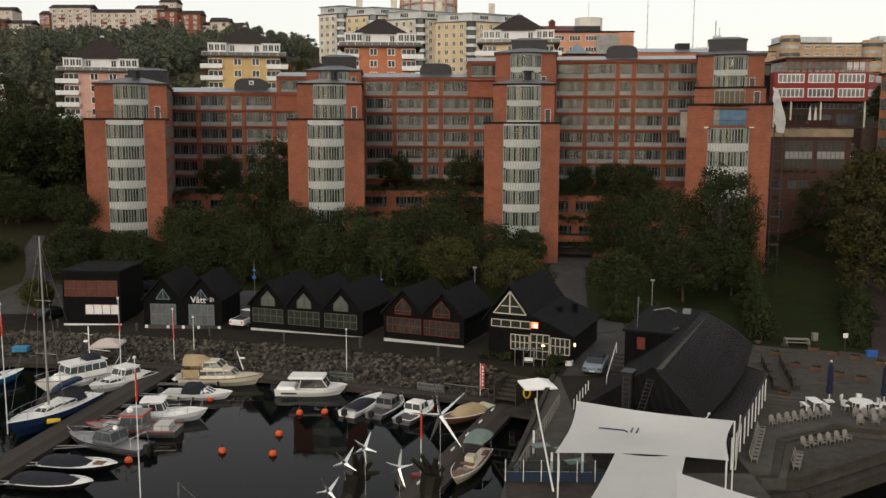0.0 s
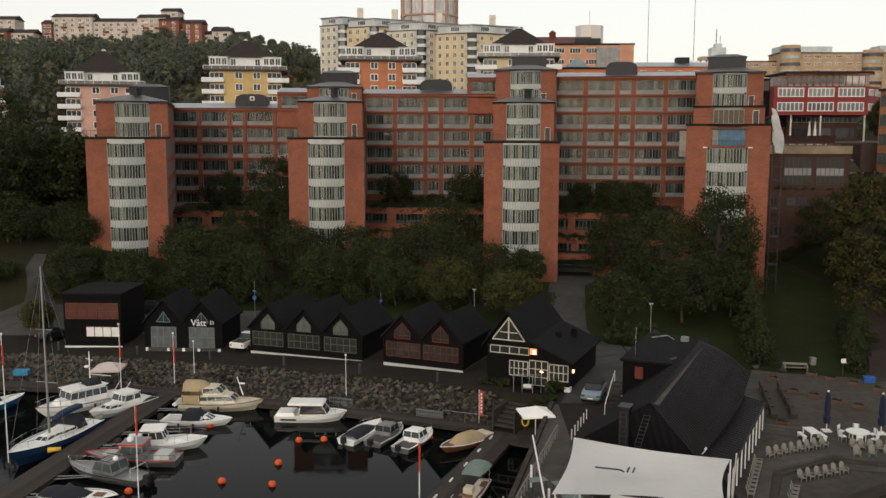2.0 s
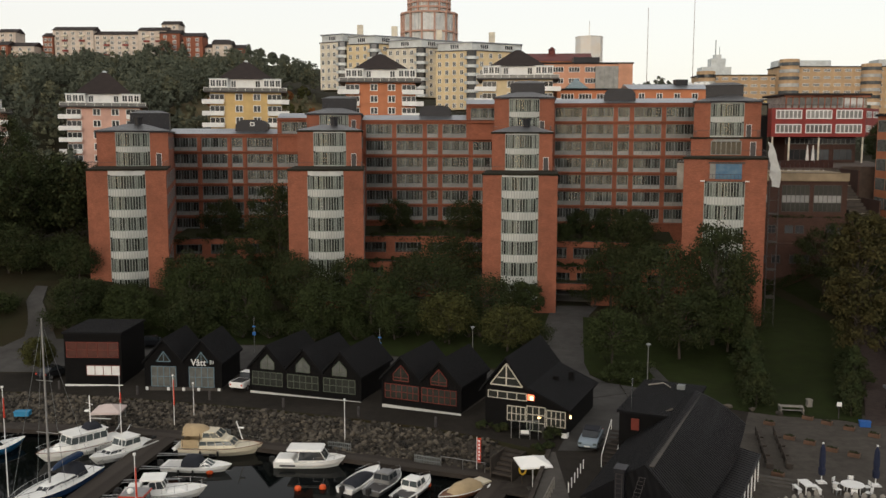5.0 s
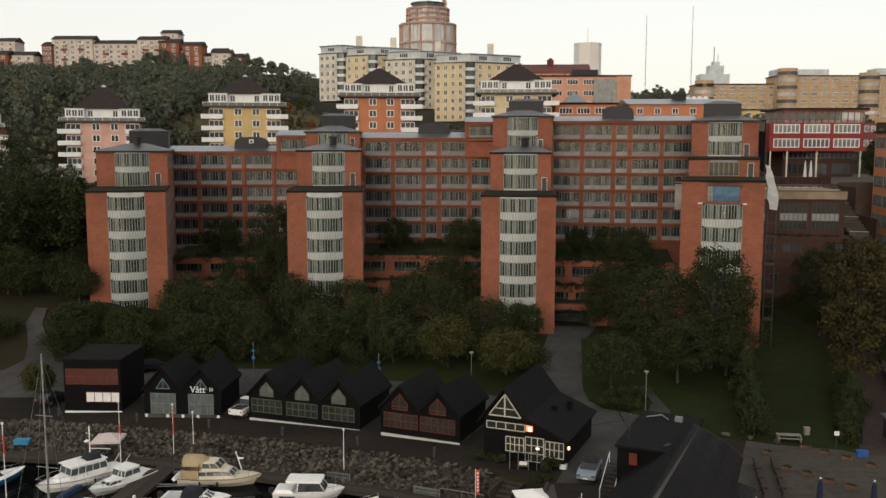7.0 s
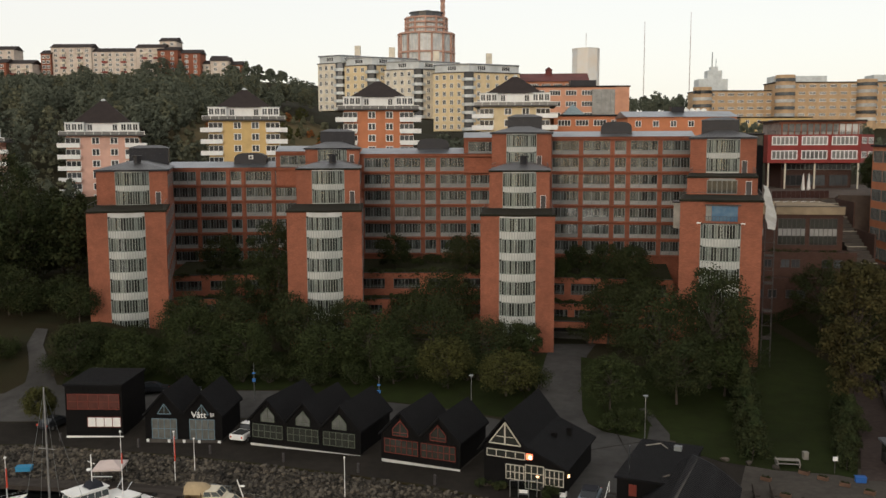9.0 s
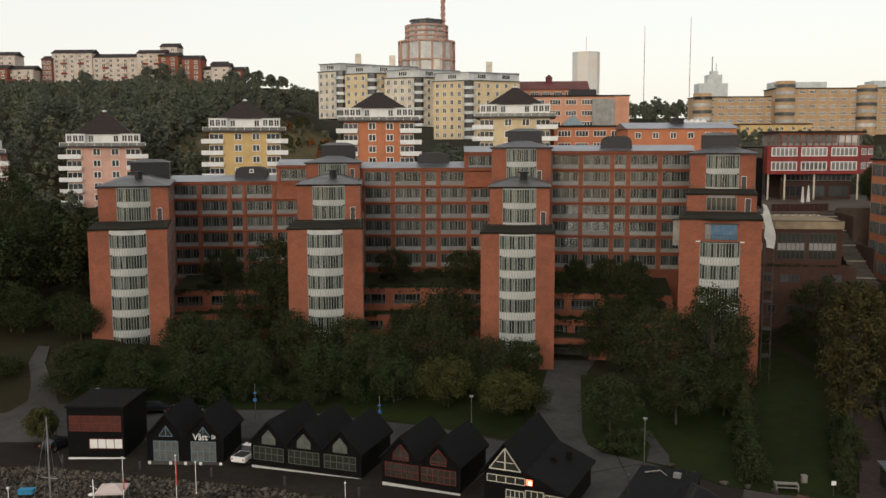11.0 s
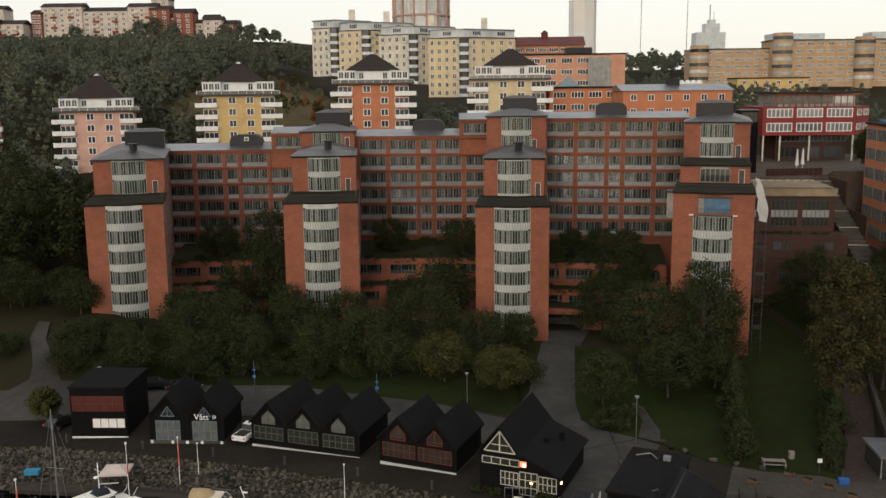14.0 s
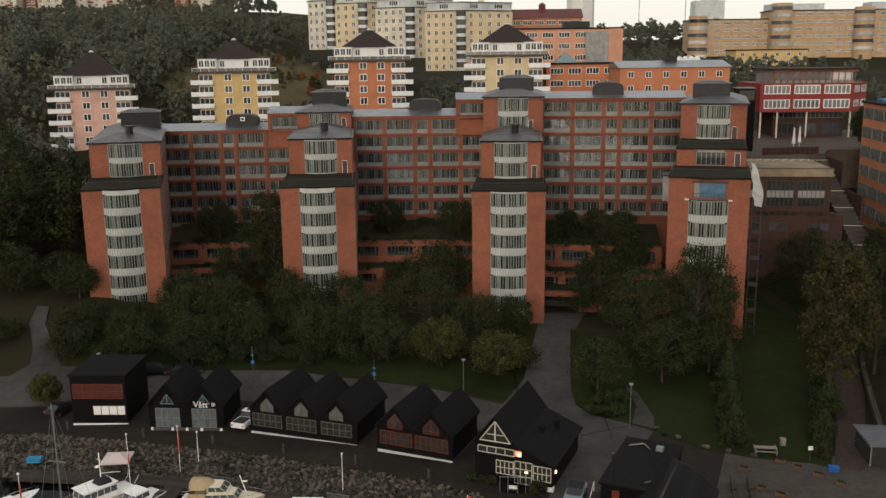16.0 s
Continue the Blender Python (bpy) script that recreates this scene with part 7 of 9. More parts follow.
# fishing boat with a white hardtop
b, L, r = boat("fishing_boat", (-27.3, 72.2), (-20.4, 73.1), 2.6, 1.15, GEL, "white fishing boat with a hardtop and tall bow rail")
cabin(b, 2.3, 3.8, 1.7, 1.5, 1.0, 2.3, 0.5, 0.1, GEL, SMOKE, (0.4, 0.9), "console")
rf = boxes((1.6, 3.6, -0.95, 0.95, 2.35, 2.5))
bmesh.ops.bevel(rf, geom=rf.edges[:], offset=0.07, segments=2, affect="EDGES")
part("hardtop", rf, GEL, b)
cabin(b, 3.8, 5.6, 1.6, 0.9, 1.0, 1.35, 0.8, 0.0, GEL, None, name="fore_cabin")
part("seat", boxes((0.5, 1.5, -0.8, 0.8, 1.0, 1.6)), GEL, b)
pulpit(b, r, 0.55, 1.0, 0.7)
outboard(b, 0, 2)

# red-topped workboat
b, L, r = boat("workboat", (-21.6, 69.2), (-29.2, 69.5), 2.5, 1.05, ALU, "grey aluminium workboat with a red-trimmed wheelhouse", deck_mat=ALU, stripe=RED_PLASTIC)
cabin(b, 2.6, 4.6, 1.9, 1.8, 0.9, 2.2, 0.3, 0.1, ALU, CLEAR, (0.45, 0.9), "wheelhouse")
part("red_roof_trim", boxes((2.5, 4.5, -0.98, 0.98, 2.2, 2.36)), RED_PLASTIC, b)
part("roof", boxes((2.55, 4.45, -0.93, 0.93, 2.36, 2.4)), ALU, b)
dome = bmesh.new()
bmesh.ops.create_uvsphere(dome, u_segments=10, v_segments=6, radius=0.28, matrix=pose(3.8, 0.3, 2.6))
part("antenna_dome", dome, GEL, b)
part("deck_box", boxes((0.6, 1.8, -0.7, 0.7, 0.85, 1.4), (5.0, 6.0, -0.5, 0.5, 0.95, 1.3)), PANEL, b)
pulpit(b, r, 0.0, 0.9, 0.5)

# grey aluminium patrol boat
b, L, r = boat("aluminium_boat", (-22.8, 64.9), (-29.8, 67.6), 2.5, 1.0, ALU, "grey aluminium boat with a glazed cabin", deck_mat=ALU, stripe=RUBBER)
cabin(b, 2.3, 4.5, 1.9, 1.6, 0.9, 2.0, 0.5, 0.3, ALU, CLEAR, (0.3, 0.92), "cabin")
part("roof_rack", rods(((2.6, -0.8, 2.1), (4.2, -0.7, 2.1), 0.03), ((2.6, 0.8, 2.1), (4.2, 0.7, 2.1), 0.03), ((3.0, -0.8, 2.1), (3.0, 0.8, 2.1), 0.03), ((3.8, -0.8, 2.1), (3.8, 0.8, 2.1), 0.03)), RUBBER, b)
dome = bmesh.new()
bmesh.ops.create_uvsphere(dome, u_segments=10, v_segments=6, radius=0.22, matrix=pose(2.6, 0.2, 2.25))
part("antenna_dome", dome, GEL, b)
part("gantry", rods(((0.5, -1.0, 0.9), (0.7, -0.9, 1.8), 0.04), ((0.5, 1.0, 0.9), (0.7, 0.9, 1.8), 0.04), ((0.7, -0.9, 1.8), (0.7, 0.9, 1.8), 0.04)), CHROME, b)
outboard(b, 0, 2)
pulpit(b, r, 0.5, 1.0, 0.4)

# covered sports boats
for st, bw, lab in (((-29.5, 62.2), (-23.6, 61.4), "black sports boat with white deck under a dark cover"), ((-29.9, 58.9), (-24.0, 58.1), "black sports boat wholly under a dark cover")):
    b, L, r = boat("sports_boat", st, bw, 2.1, 0.8, BLACK_HULL, lab, full=3.0)
    canvas(b, 0.3, 3.9 if "white" in lab else 5.0, 1.8, 0.7, 1.25, CANVAS)
    if "white" in lab:
        part("deck_inlay", boxes((4.2, 5.0, -0.35, 0.35, 0.86, 0.9)), TEAK, b)

# three small motor boats moored by the bow
for st, bw, kind, lab in (((-9.2, 74.2), (-6.4, 79.9), "cover", "white motor boat under a black cover"), ((-6.9, 73.8), (-4.5, 78.9), "grey", "grey motor boat with a small cabin"),
                          ((-4.5, 72.4), (-1.8, 77.6), "cabin", "grey motor boat with a glazed cabin")):
    b, L, r = boat("motor_boat", st, bw, 2.3, 0.95, GEL if kind == "cover" else ALU, lab, deck_mat=GEL if kind != "grey" else ALU)
    if kind == "cover":
        canvas(b, 0.5, 5.0, 1.9, 0.8, 1.35, CANVAS)
    else:
        cabin(b, 2.0, 4.0, 1.8, 1.6, 0.8, 2.0, 0.5, 0.1, ALU if kind == "grey" else GEL, SMOKE if kind == "grey" else CLEAR, (0.4, 0.9))
        part("cockpit", boxes((0.3, 1.9, -0.8, 0.8, 0.78, 0.86)), FRAME_DARK, b)
    outboard(b)
    pulpit(b, r, 0.6, 1.0, 0.4)

# wooden launch under a tan cover
b, L, r = boat("wooden_launch", (3.4, 76.0), (-0.9, 71.6), 2.0, 0.85, TEAK, "dark wooden launch with a tan tarpaulin", deck_mat=TEAK)
canvas(b, 1.6, 4.8, 1.7, 0.8, 1.55, TAN_CANVAS)
part("bench", boxes((0.4, 1.3, -0.7, 0.7, 0.8, 1.05)), CREAM_GEL, b)

# canopied launch
b, L, r = boat("canopied_launch", (3.3, 68.6), (0.1, 58.9), 2.3, 1.0, CREAM_GEL, "cream launch with a grey-green canopy and red seats", deck_mat=TEAK)
canvas(b, 0.3, 4.0, 2.2, 2.35, 2.75, GREEN_CANVAS, "canopy", arch=0.6, tail=0.9)
part("canopy_post", rods(((0.6, -0.9, 0.9), (0.6, -0.9, 2.5), 0.03), ((0.6, 0.9, 0.9), (0.6, 0.9, 2.5), 0.03), ((3.7, -0.9, 0.9), (3.7, -0.9, 2.5), 0.03), ((3.7, 0.9, 0.9), (3.7, 0.9, 2.5), 0.03)), CHROME, b)
part("engine_box", boxes((3.9, 5.1, -0.4, 0.4, 0.9, 1.5)), CREAM_GEL, b)
part("seat", boxes((5.4, 6.0, -0.6, 0.6, 0.9, 1.1)), TEAK, b)
part("cockpit_floor", boxes((0.6, 6.6, -0.85, 0.85, 0.96, 1.0)), CREAM_GEL, b)
part("cushion", boxes((1.2, 2.6, 0.45, 0.85, 1.0, 1.12)), RED_PAINT, b, "dark red cushion")
part("foredeck", boxes((6.8, 8.2, -0.5, 0.5, 0.98, 1.04)), FRAME_GREY, b)
b.location.x, b.location.y = 2.3, 65.4
b.scale = (0.68, 0.82, 0.82)

# blue hull at the far mooring
b, L, r = boat("blue_boat", (-46.5, 79.5), (-41.6, 86.5), 2.8, 1.25, BLUE_HULL, "bright blue motor boat with a white cabin")
cabin(b, 3.0, 6.0, 2.0, 1.5, 1.1, 2.0, 0.6, 0.1, GEL, SMOKE, (0.4, 0.85))
pulpit(b, r, 0.6, 1.0, 0.5)

# small sailing boat under a navy boat cover
b, L, r = boat("sailing_dinghy", (-20.6, 52.6), (-13.6, 52.0), 2.3, 0.9, GEL, "small white sailing boat under a navy cover", deck_mat=GEL)
canvas(b, 0.4, 5.2, 1.8, 0.85, 1.5, NAVY, "boat_cover")
part("mast", rods(((4.2, 0, 0.9), (4.2, 0, 3.6), 0.05)), ALU, b)
part("stay", rods(((4.2, 0, 3.6), (6.8, 0, 1.0), 0.012), k=4), FRAME_GREY, b)

# superstructures come down onto the low decks
for b, down in FLEET:
    for o in b.children:
        if o.name.split(".")[0] not in ("hull", "deck", "rubbing_strake", "bow_rail", "fender", "outboard_motor"):
            o.location.z -= down

# the tall bronze sculpture that rises from the water and throws up steel stars: one plain mesh
BRONZE = mat("dark_bronze", (0.028, 0.026, 0.02), rough=0.5, metal=0.5, var=0.3, scale=3.0, stain=0.3, stain_scale=1.5)
STEEL = mat("bright_steel", (0.75, 0.75, 0.74), rough=0.22, metal=0.9, var=0.05)
sb_ = bmesh.new()
rod(sb_, (-0.1, 8.6, -4.4), (-0.1, 8.4, 9.0), 0.75, 0.5, 10)
rod(sb_, (-0.1, 8.4, 9.0), (-0.15, 8.3, 17.06), 0.5, 0.34, 10)
for bx, tips in ((-0.86, ((-0.66, 19.44), (-0.57, 19.43), (-0.5, 19.36), (-0.44, 19.26))), (0.0, ((-0.14, 19.40), (-0.05, 19.43), (0.08, 19.40), (0.16, 19.32)))):
    wx = bx + (0.18 if bx < -0.5 else 0.02)
    rod(sb_, (-0.15, 8.3, 16.86), (bx, 8.3, 18.56), 0.3, 0.13, 9)
    rod(sb_, (bx, 8.3, 18.56), (wx, 8.3, 19.08), 0.13, 0.085, 9)
    rod(sb_, (wx, 8.3, 19.06), (wx + 0.03, 8.3, 19.24), 0.1, 0.11, 9)
    for tx, tz in tips:
        rod(sb_, (wx + 0.04 + (tx - wx) * 0.35, 8.3, 19.18), ((wx + tx) / 2 + 0.02, 8.28, (19.20 + tz) / 2), 0.036, 0.033, 6)
        rod(sb_, ((wx + tx) / 2 + 0.02, 8.28, (19.20 + tz) / 2), (tx, 8.24, tz), 0.033, 0.02, 6)
for f_ in sb_.faces:
    f_.material_index = 0
n_bronze = len(sb_.faces)
for sx_, sz_, rr_ in ((0.12, 19.81, 0.34), (-0.74, 19.36, 0.16), (-0.56, 19.50, 0.15), (-0.25, 19.32, 0.17), (-0.89, 19.09, 0.16), (-0.35, 18.86, 0.15)):
    for k in range(5):
        a = 2 * math.pi * k / 5 + 0.4 + sx_
        rod(sb_, (sx_, 8.2, sz_), (sx_ + rr_ * 0.75 * math.cos(a), 8.2 + rr_ * 0.5 * math.sin(a * 2.0), sz_ + rr_ * math.sin(a)), 0.02, 0.003, 5)
    rod(sb_, (sx_, 8.26, 18.06), (sx_, 8.24, sz_), 0.004, 0.004, 4)
sb_.faces.ensure_lookup_table()
for f_ in sb_.faces[n_bronze:]:
    f_.material_index = 1
tagged(part("sculpture", sb_, [BRONZE, STEEL]), "dark bronze column sculpture tossing up bright steel stars", "sculpture")

# raft with a flagpole
rf = thing("raft", -2.3, 59.4, -1.6, 20, "small timber raft with a red box and a flagpole", "raft")
part("deck", boxes((-1.4, 1.4, -0.9, 0.9, 0.0, 0.35)), TIMBER, rf)
part("box", boxes((-0.35, 0.35, -0.2, 0.4, 0.35, 0.75)), RED_PAINT, rf, "red and grey locker")
part("flagpole", rods(((0.1, -0.4, 0.35), (0.1, -0.4, 6.0), 0.04)), WHITE, rf)
part("flag", rods(((0.1, -0.45, 3.4), (0.1, -0.45, 5.4), 0.07)), RED_PLASTIC, rf, "red furled pennant")

for x, y in ((-17.2, 65.3), (-13.3, 64.8), (-13.7, 69.2), (-10.9, 74.8), (-13.0, 74.5), (-21.6, 78.2), (-22.6, 69.6), (-23.5, 63.2), (-1.9, 75.6)):
    bu = bmesh.new()
    bmesh.ops.create_uvsphere(bu, u_segments=14, v_segments=9, radius=0.3)
    o = part("mooring_buoy", bu, ORANGE_BUOY, smooth=True)
    o.matrix_basis = pose(x, y, -1.48)
    tagged(o, "orange plastic mooring buoy on the water", "buoy", "mooring buoys")
    rp = bmesh.new()
    pole(rp, 0, 0, 0.25, 0.45, 0.05)
    part("ring", rp, RUBBER, o)


def flagpole(x, y, z, h, red=None, label="white flagpole with a furled pennant"):
    f = thing("flagpole", x, y, z, label=label, category="flagpole")
    part("pole", rods(((0, 0, 0), (0, 0, h), 0.045, 0.03)), WHITE, f)
    part("knob", boxes((-0.08, 0.08, -0.08, 0.08, h, h + 0.15)), WHITE, f)
    if red:
        part("pennant", rods(((0.06, -0.04, red[0]), (0.06, -0.04, red[1]), 0.075, 0.05)), RED_PLASTIC, f, "red furled pennant")


flagpole(-28.2, 89.2, -1.0, 5.4, (2.4, 5.0))
flagpole(-30.6, 81.2, -1.0, 8.0, (5.0, 6.0))
flagpole(-35.2, 69.0, -1.6, 10.4, (8.0, 9.6), "white pole at the yacht's bow")
flagpole(-20.4, 56.8, -1.6, 9.4, (6.6, 8.6), "white pole on a moored boat")
flagpole(-10.1, 83.8, -1.0, 4.6, None, "slim grey lamp pole on the boardwalk")
flagpole(-26.4, 90.0, -1.0, 4.4, None, "slim grey lamp pole on the boardwalk")


# the water lies two and a half metres below the promenade: boats and piers go down and out with it
LOWER = Matrix.Translation((0.5, 0.1, 26.0)) @ Matrix.Scale(1.05, 4) @ Matrix.Translation((-0.5, -0.1, -26.0))


def lower_to_water(before, keep=()):
    for o in set(bpy.data.objects) - before:
        if o.parent is None and o.name.split(".")[0] not in keep:
            o.matrix_basis = LOWER @ o.matrix_basis


lower_to_water(BEFORE_HARBOUR, ("promenade", "kerb", "fence_post", "sculpture", "promenade_rail"))
# the boats moored at the outer berths are smaller craft
for b, length in OUTER:
    b.matrix_basis = Matrix.Translation((0.15, -0.8, 0)) @ b.matrix_basis @ Matrix.Translation((length * 0.05, 0, 0)) @ Matrix.Scale(0.9, 4)


# ---- the gabled restaurant shed with its lower wing ----
h = thing("boathouse", 3.6, 87.1, 0, -22.5, "black gabled boathouse cafe with white windows and a lower wing", "boathouse", "boathouses on the quay")
w5 = bmesh.new()
sweep(w5, [(-0.2, 0.3), (4.2, 0.3), (4.2, 4.3), (2.0, 7.2), (-0.2, 4.3)], 0, 10.4)
part("wall", w5, BLACK_WOOD, h)
w5 = bmesh.new()
sweep(w5, [(4.2, 0.3), (8.1, 0.3), (8.1, 2.9), (4.2, 4.5)], 0.0, 10.2)
part("wing_wall", w5, BLACK_WOOD, h)
r5 = bmesh.new()
sweep(r5, [(-0.7, 3.75), (2.0, 7.25), (2.0, 7.45), (-0.7, 3.95)], -0.5, 10.9)
part("roof", r5, BLACK_ROOF, h)
r5 = bmesh.new()
sweep(r5, [(2.0, 7.25), (4.3, 4.3), (4.45, 4.45), (2.0, 7.45)], -0.5, 10.9)
part("roof", r5, BLACK_ROOF, h)
r5 = bmesh.new()
sweep(r5, [(4.2, 4.5), (8.5, 2.72), (8.55, 2.92), (4.2, 4.72)], -0.4, 10.6)
part("wing_roof", r5, BLACK_ROOF, h)
for x, y in ((5.2, 5.0), (6.2, 7.2)):
    part("roof_vent", boxes((x, x + 0.5, y, y + 0.5, 3.6, 4.6)), BLACK_WOOD, h)
tri = bmesh.new()
poly = [(0.35, 4.55), (3.65, 4.55), (2.0, 6.75)]
for (xa, za), (xb, zb) in zip(poly, poly[1:] + poly[:1]):
    rod(tri, (xa, -0.06, za), (xb, -0.06, zb), 0.07, k=4)
rod(tri, (2.0, -0.07, 4.55), (2.0, -0.07, 6.75), 0.08, k=4)
rod(tri, (1.1, -0.06, 5.3), (2.9, -0.06, 5.3), 0.05, k=4)
gw = part("gable_window", tri, CREAM, h, "white-framed triangular window")
tp = bmesh.new()
sweep(tp, poly, -0.04, -0.02)
part("pane", tp, PANE_DIM, gw)
glazing(h, "window", 0.1, 4.1, 3.2, 3.95, 4, CREAM, 1, pane=PANE_DIM)
glazing(h, "window", 2.1, 4.0, 1.1, 2.6, 4, CREAM, 2, pane=PANE_DIM)
glazing(h, "door", 4.1, 6.0, 0.35, 2.8, 3, CREAM, 3, pane=PANE_DIM)
glazing(h, "window", 6.1, 8.0, 1.0, 2.6, 4, CREAM, 2, pane=PANE_DIM)
part("corner_stone", boxes((7.6, 8.2, -0.08, 0.5, -0.2, 0.5)), WHITE, h)


def glow(name, colour, strength):
    m = bpy.data.materials.new(name)
    m.use_nodes = True
    b_ = m.node_tree.nodes["Principled BSDF"]
    b_.inputs["Base Color"].default_value = (*colour, 1)
    b_.inputs["Emission Color"].default_value = (*colour, 1)
    b_.inputs["Emission Strength"].default_value = strength
    return m


LAMP_WARM = glow("warm_lamp", (1.0, 0.62, 0.32), 3.0)
LAMP_RED = glow("lit_sign", (1.0, 0.22, 0.1), 1.6)
sg = boxes((-0.32, 0.32, -0.1, 0.0, -0.28, 0.28))
sign = part("lit_sign", sg, LAMP_RED)
sign.matrix_world = h.matrix_world @ pose(4.6, -0.25, 3.7)
tagged(sign, "small glowing red and white sign on the cafe wall", "sign")
part("sign_bar", boxes((-0.05, 0.25, -0.13, -0.1, -0.22, 0.12)), glow("sign_white", (1, 0.8, 0.6), 2.0), sign)
lt = part("wall_lamp", boxes((-0.08, 0.08, -0.1, 0.1, -0.14, 0.14)), LAMP_WARM)
lt.matrix_world = h.matrix_world @ pose(8.25, 0.8, 1.9)
tagged(lt, "small warm wall lamp by the cafe corner", "lamp")
lt = part("pendant_lamp", boxes((-0.16, 0.16, -0.06, 0.0, -0.07, 0.09)), LAMP_WARM)
lt.matrix_world = h.matrix_world @ pose(5.4, -0.12, 1.75)
tagged(lt, "warm lamp glowing in the cafe door", "lamp")
for x, y, w, hh in ((4.9, 86.4, 3.2, 1.0), (3.6, 87.0, 2.4, 0.9), (9.6, 84.0, 1.8, 1.2)):
    shrub(x, y, w, hh, LEAF_DARK, "low dark bush before the cafe", "bushes by the cafe")

# shop sign on the double-gabled shed: raised white letters
cu = bpy.data.curves.new("shop_letters", "FONT")
cu.body = "Vått"
cu.size = 1.05
cu.extrude = 0.05
lo_ = new("letters_source", cu)
dg = bpy.context.evaluated_depsgraph_get()
me = bpy.data.meshes.new_from_object(lo_.evaluated_get(dg))
bpy.data.objects.remove(lo_)
me.materials.append(WHITE)
so = new("shop_sign", me)
so.matrix_world = s2.matrix_world @ pose(5.5, -0.14, 2.95, 90, 0, 0)
tagged(so, "raised white shop letters on a black boathouse", "sign")
em = bmesh.new()
for i in range(3):
    rod(em, (2.3 + 0.17 * i, 0.12 + 0.05 * i, 0), (2.3 + 0.17 * i, 0.65 - 0.05 * i, 0), 0.05, k=5)
part("emblem", em, WHITE, so, "white curved emblem")

# ---- the large restaurant ----
SLATE = mat("black_corrugated_roof", (0.014, 0.014, 0.016), rough=0.5, spec=0.25, var=0.25, scale=0.7, stain=0.3, stain_scale=0.3)
SAILCLOTH = mat("white_sailcloth", (0.9, 0.89, 0.86), rough=0.8, var=0.02, scale=0.6, stain=0.04, stain_scale=0.2)
rs = thing("restaurant", 13.15, 59.0, 0, -24, "large black timber restaurant with a long corrugated roof", "restaurant")
rs.scale.x = 0.95
# local y runs along the ridge away from the water, x across
LR = 20.5
wl_ = bmesh.new()
sweep(wl_, [(-4.6, 0.0), (3.0, 0.0), (3.0, 3.1), (0, 6.2), (-4.6, 3.0)], 2.4, LR)
part("wall", wl_, BLACK_WOOD, rs)
rl = bmesh.new()
v = [rl.verts.new(p) for p in ((0, 0.6, 6.5), (0, LR + 0.3, 6.5), (-5.0, LR + 0.3, 3.1), (-5.0, 1.6, 3.1))]
rl.faces.new(v)
ex = bmesh.ops.extrude_face_region(rl, geom=rl.faces[:])
for q in ex["geom"]:
    if isinstance(q, bmesh.types.BMVert):
        q.co.z -= 0.2
part("left_roof", rl, BLACK_ROOF, rs)
# the right-hand slope is a gently bowed sheet with raised battens
def slope_point(f, s, dx, dz):
    """The bowed slope: f from ridge to eave, s from the near end to the far one."""
    return Vector((f * (3.4 + 0.7 * math.sin(math.pi * s) + 1.1 * s) + dx, 0.6 + (LR - 0.3) * s - 0.4 * f * (1 - s), 6.5 - (3.3 - 0.9 * s) * f + 0.35 * s * math.sin(math.pi * f) + dz))


rr_ = bmesh.new()
prev = None
for i in range(15):
    y = 0.6 + (LR - 0.3) * i / 14
    bow = math.sin(math.pi * i / 14)
    row = []
    for j in range(7):
        f = j / 6
        row.append(rr_.verts.new(slope_point(f, i / 14, 0.02, 0.0)))
    if prev:
        for j in range(6):
            rr_.faces.new((prev[j], row[j], row[j + 1], prev[j + 1]))
    prev = row
bmesh.ops.solidify(rr_, geom=rr_.faces[:], thickness=0.15)
part("right_roof", rr_, SLATE, rs, "black corrugated roof slope")
bt = bmesh.new()
for i in range(58):
    y = 0.7 + (LR - 0.5) * i / 58
    for j in range(3):
        pt = [slope_point(f, (y - 0.6) / (LR - 0.3), 0.03, 0.04) for f in (j / 3, (j + 1) / 3)]
        rod(bt, pt[0], pt[1], 0.06, k=4)
tagged(part("roof_ribs", bt, SLATE, rs), kind="stuff")
part("ridge_walk", boxes((0.2, 0.6, 0.9, LR, 6.28, 6.36)), CONCRETE, rs, "grey metal roof walkway")
hip = bmesh.new()
v = [hip.verts.new(p) for p in ((0, 0.6, 6.5), (-5.0, 1.6, 3.1), (3.4, 0.2, 3.2), (-2.0, 1.6, 3.0))]
hip.faces.new((v[0], v[1], v[2]))
hip.faces.new((v[1], v[3], v[2]))
hip.faces.new((v[0], v[3], v[1]))
hip.faces.new((v[0], v[2], v[3]))
part("end_slope", hip, BLACK_ROOF, rs)
part("front_wall", boxes((-4.6, 3.0, 1.9, 2.4, 0.0, 3.1)), BLACK_WOOD, rs)
chm = boxes((-2.1, -1.4, 0.35, 1.3, 2.6, 5.9), (-2.2, -1.3, 0.25, 1.4, 5.9, 6.05))
part("chimney", chm, DARK_METAL, rs)
for x0_, x1_, zb, zt in ((-1.98, -1.98, 3.0, 5.7), (-0.9, -0.3, 3.5, 5.7)):
    ld = bmesh.new()
    for dx in (0, 0.45):
        rod(ld, (x0_ + dx, 0.2, zb), (x1_ + dx, 0.25, zt), 0.03, k=4)
    for k in range(9):
        f = k / 8
        rod(ld, (x0_ + (x1_ - x0_) * f, 0.2 + 0.05 * f, zb + (zt - zb) * f), (x0_ + 0.45 + (x1_ - x0_) * f, 0.2 + 0.05 * f, zb + (zt - zb) * f), 0.022, k=4)
    part("roof_ladder", ld, FRAME_DARK, rs)
ann = bmesh.new()
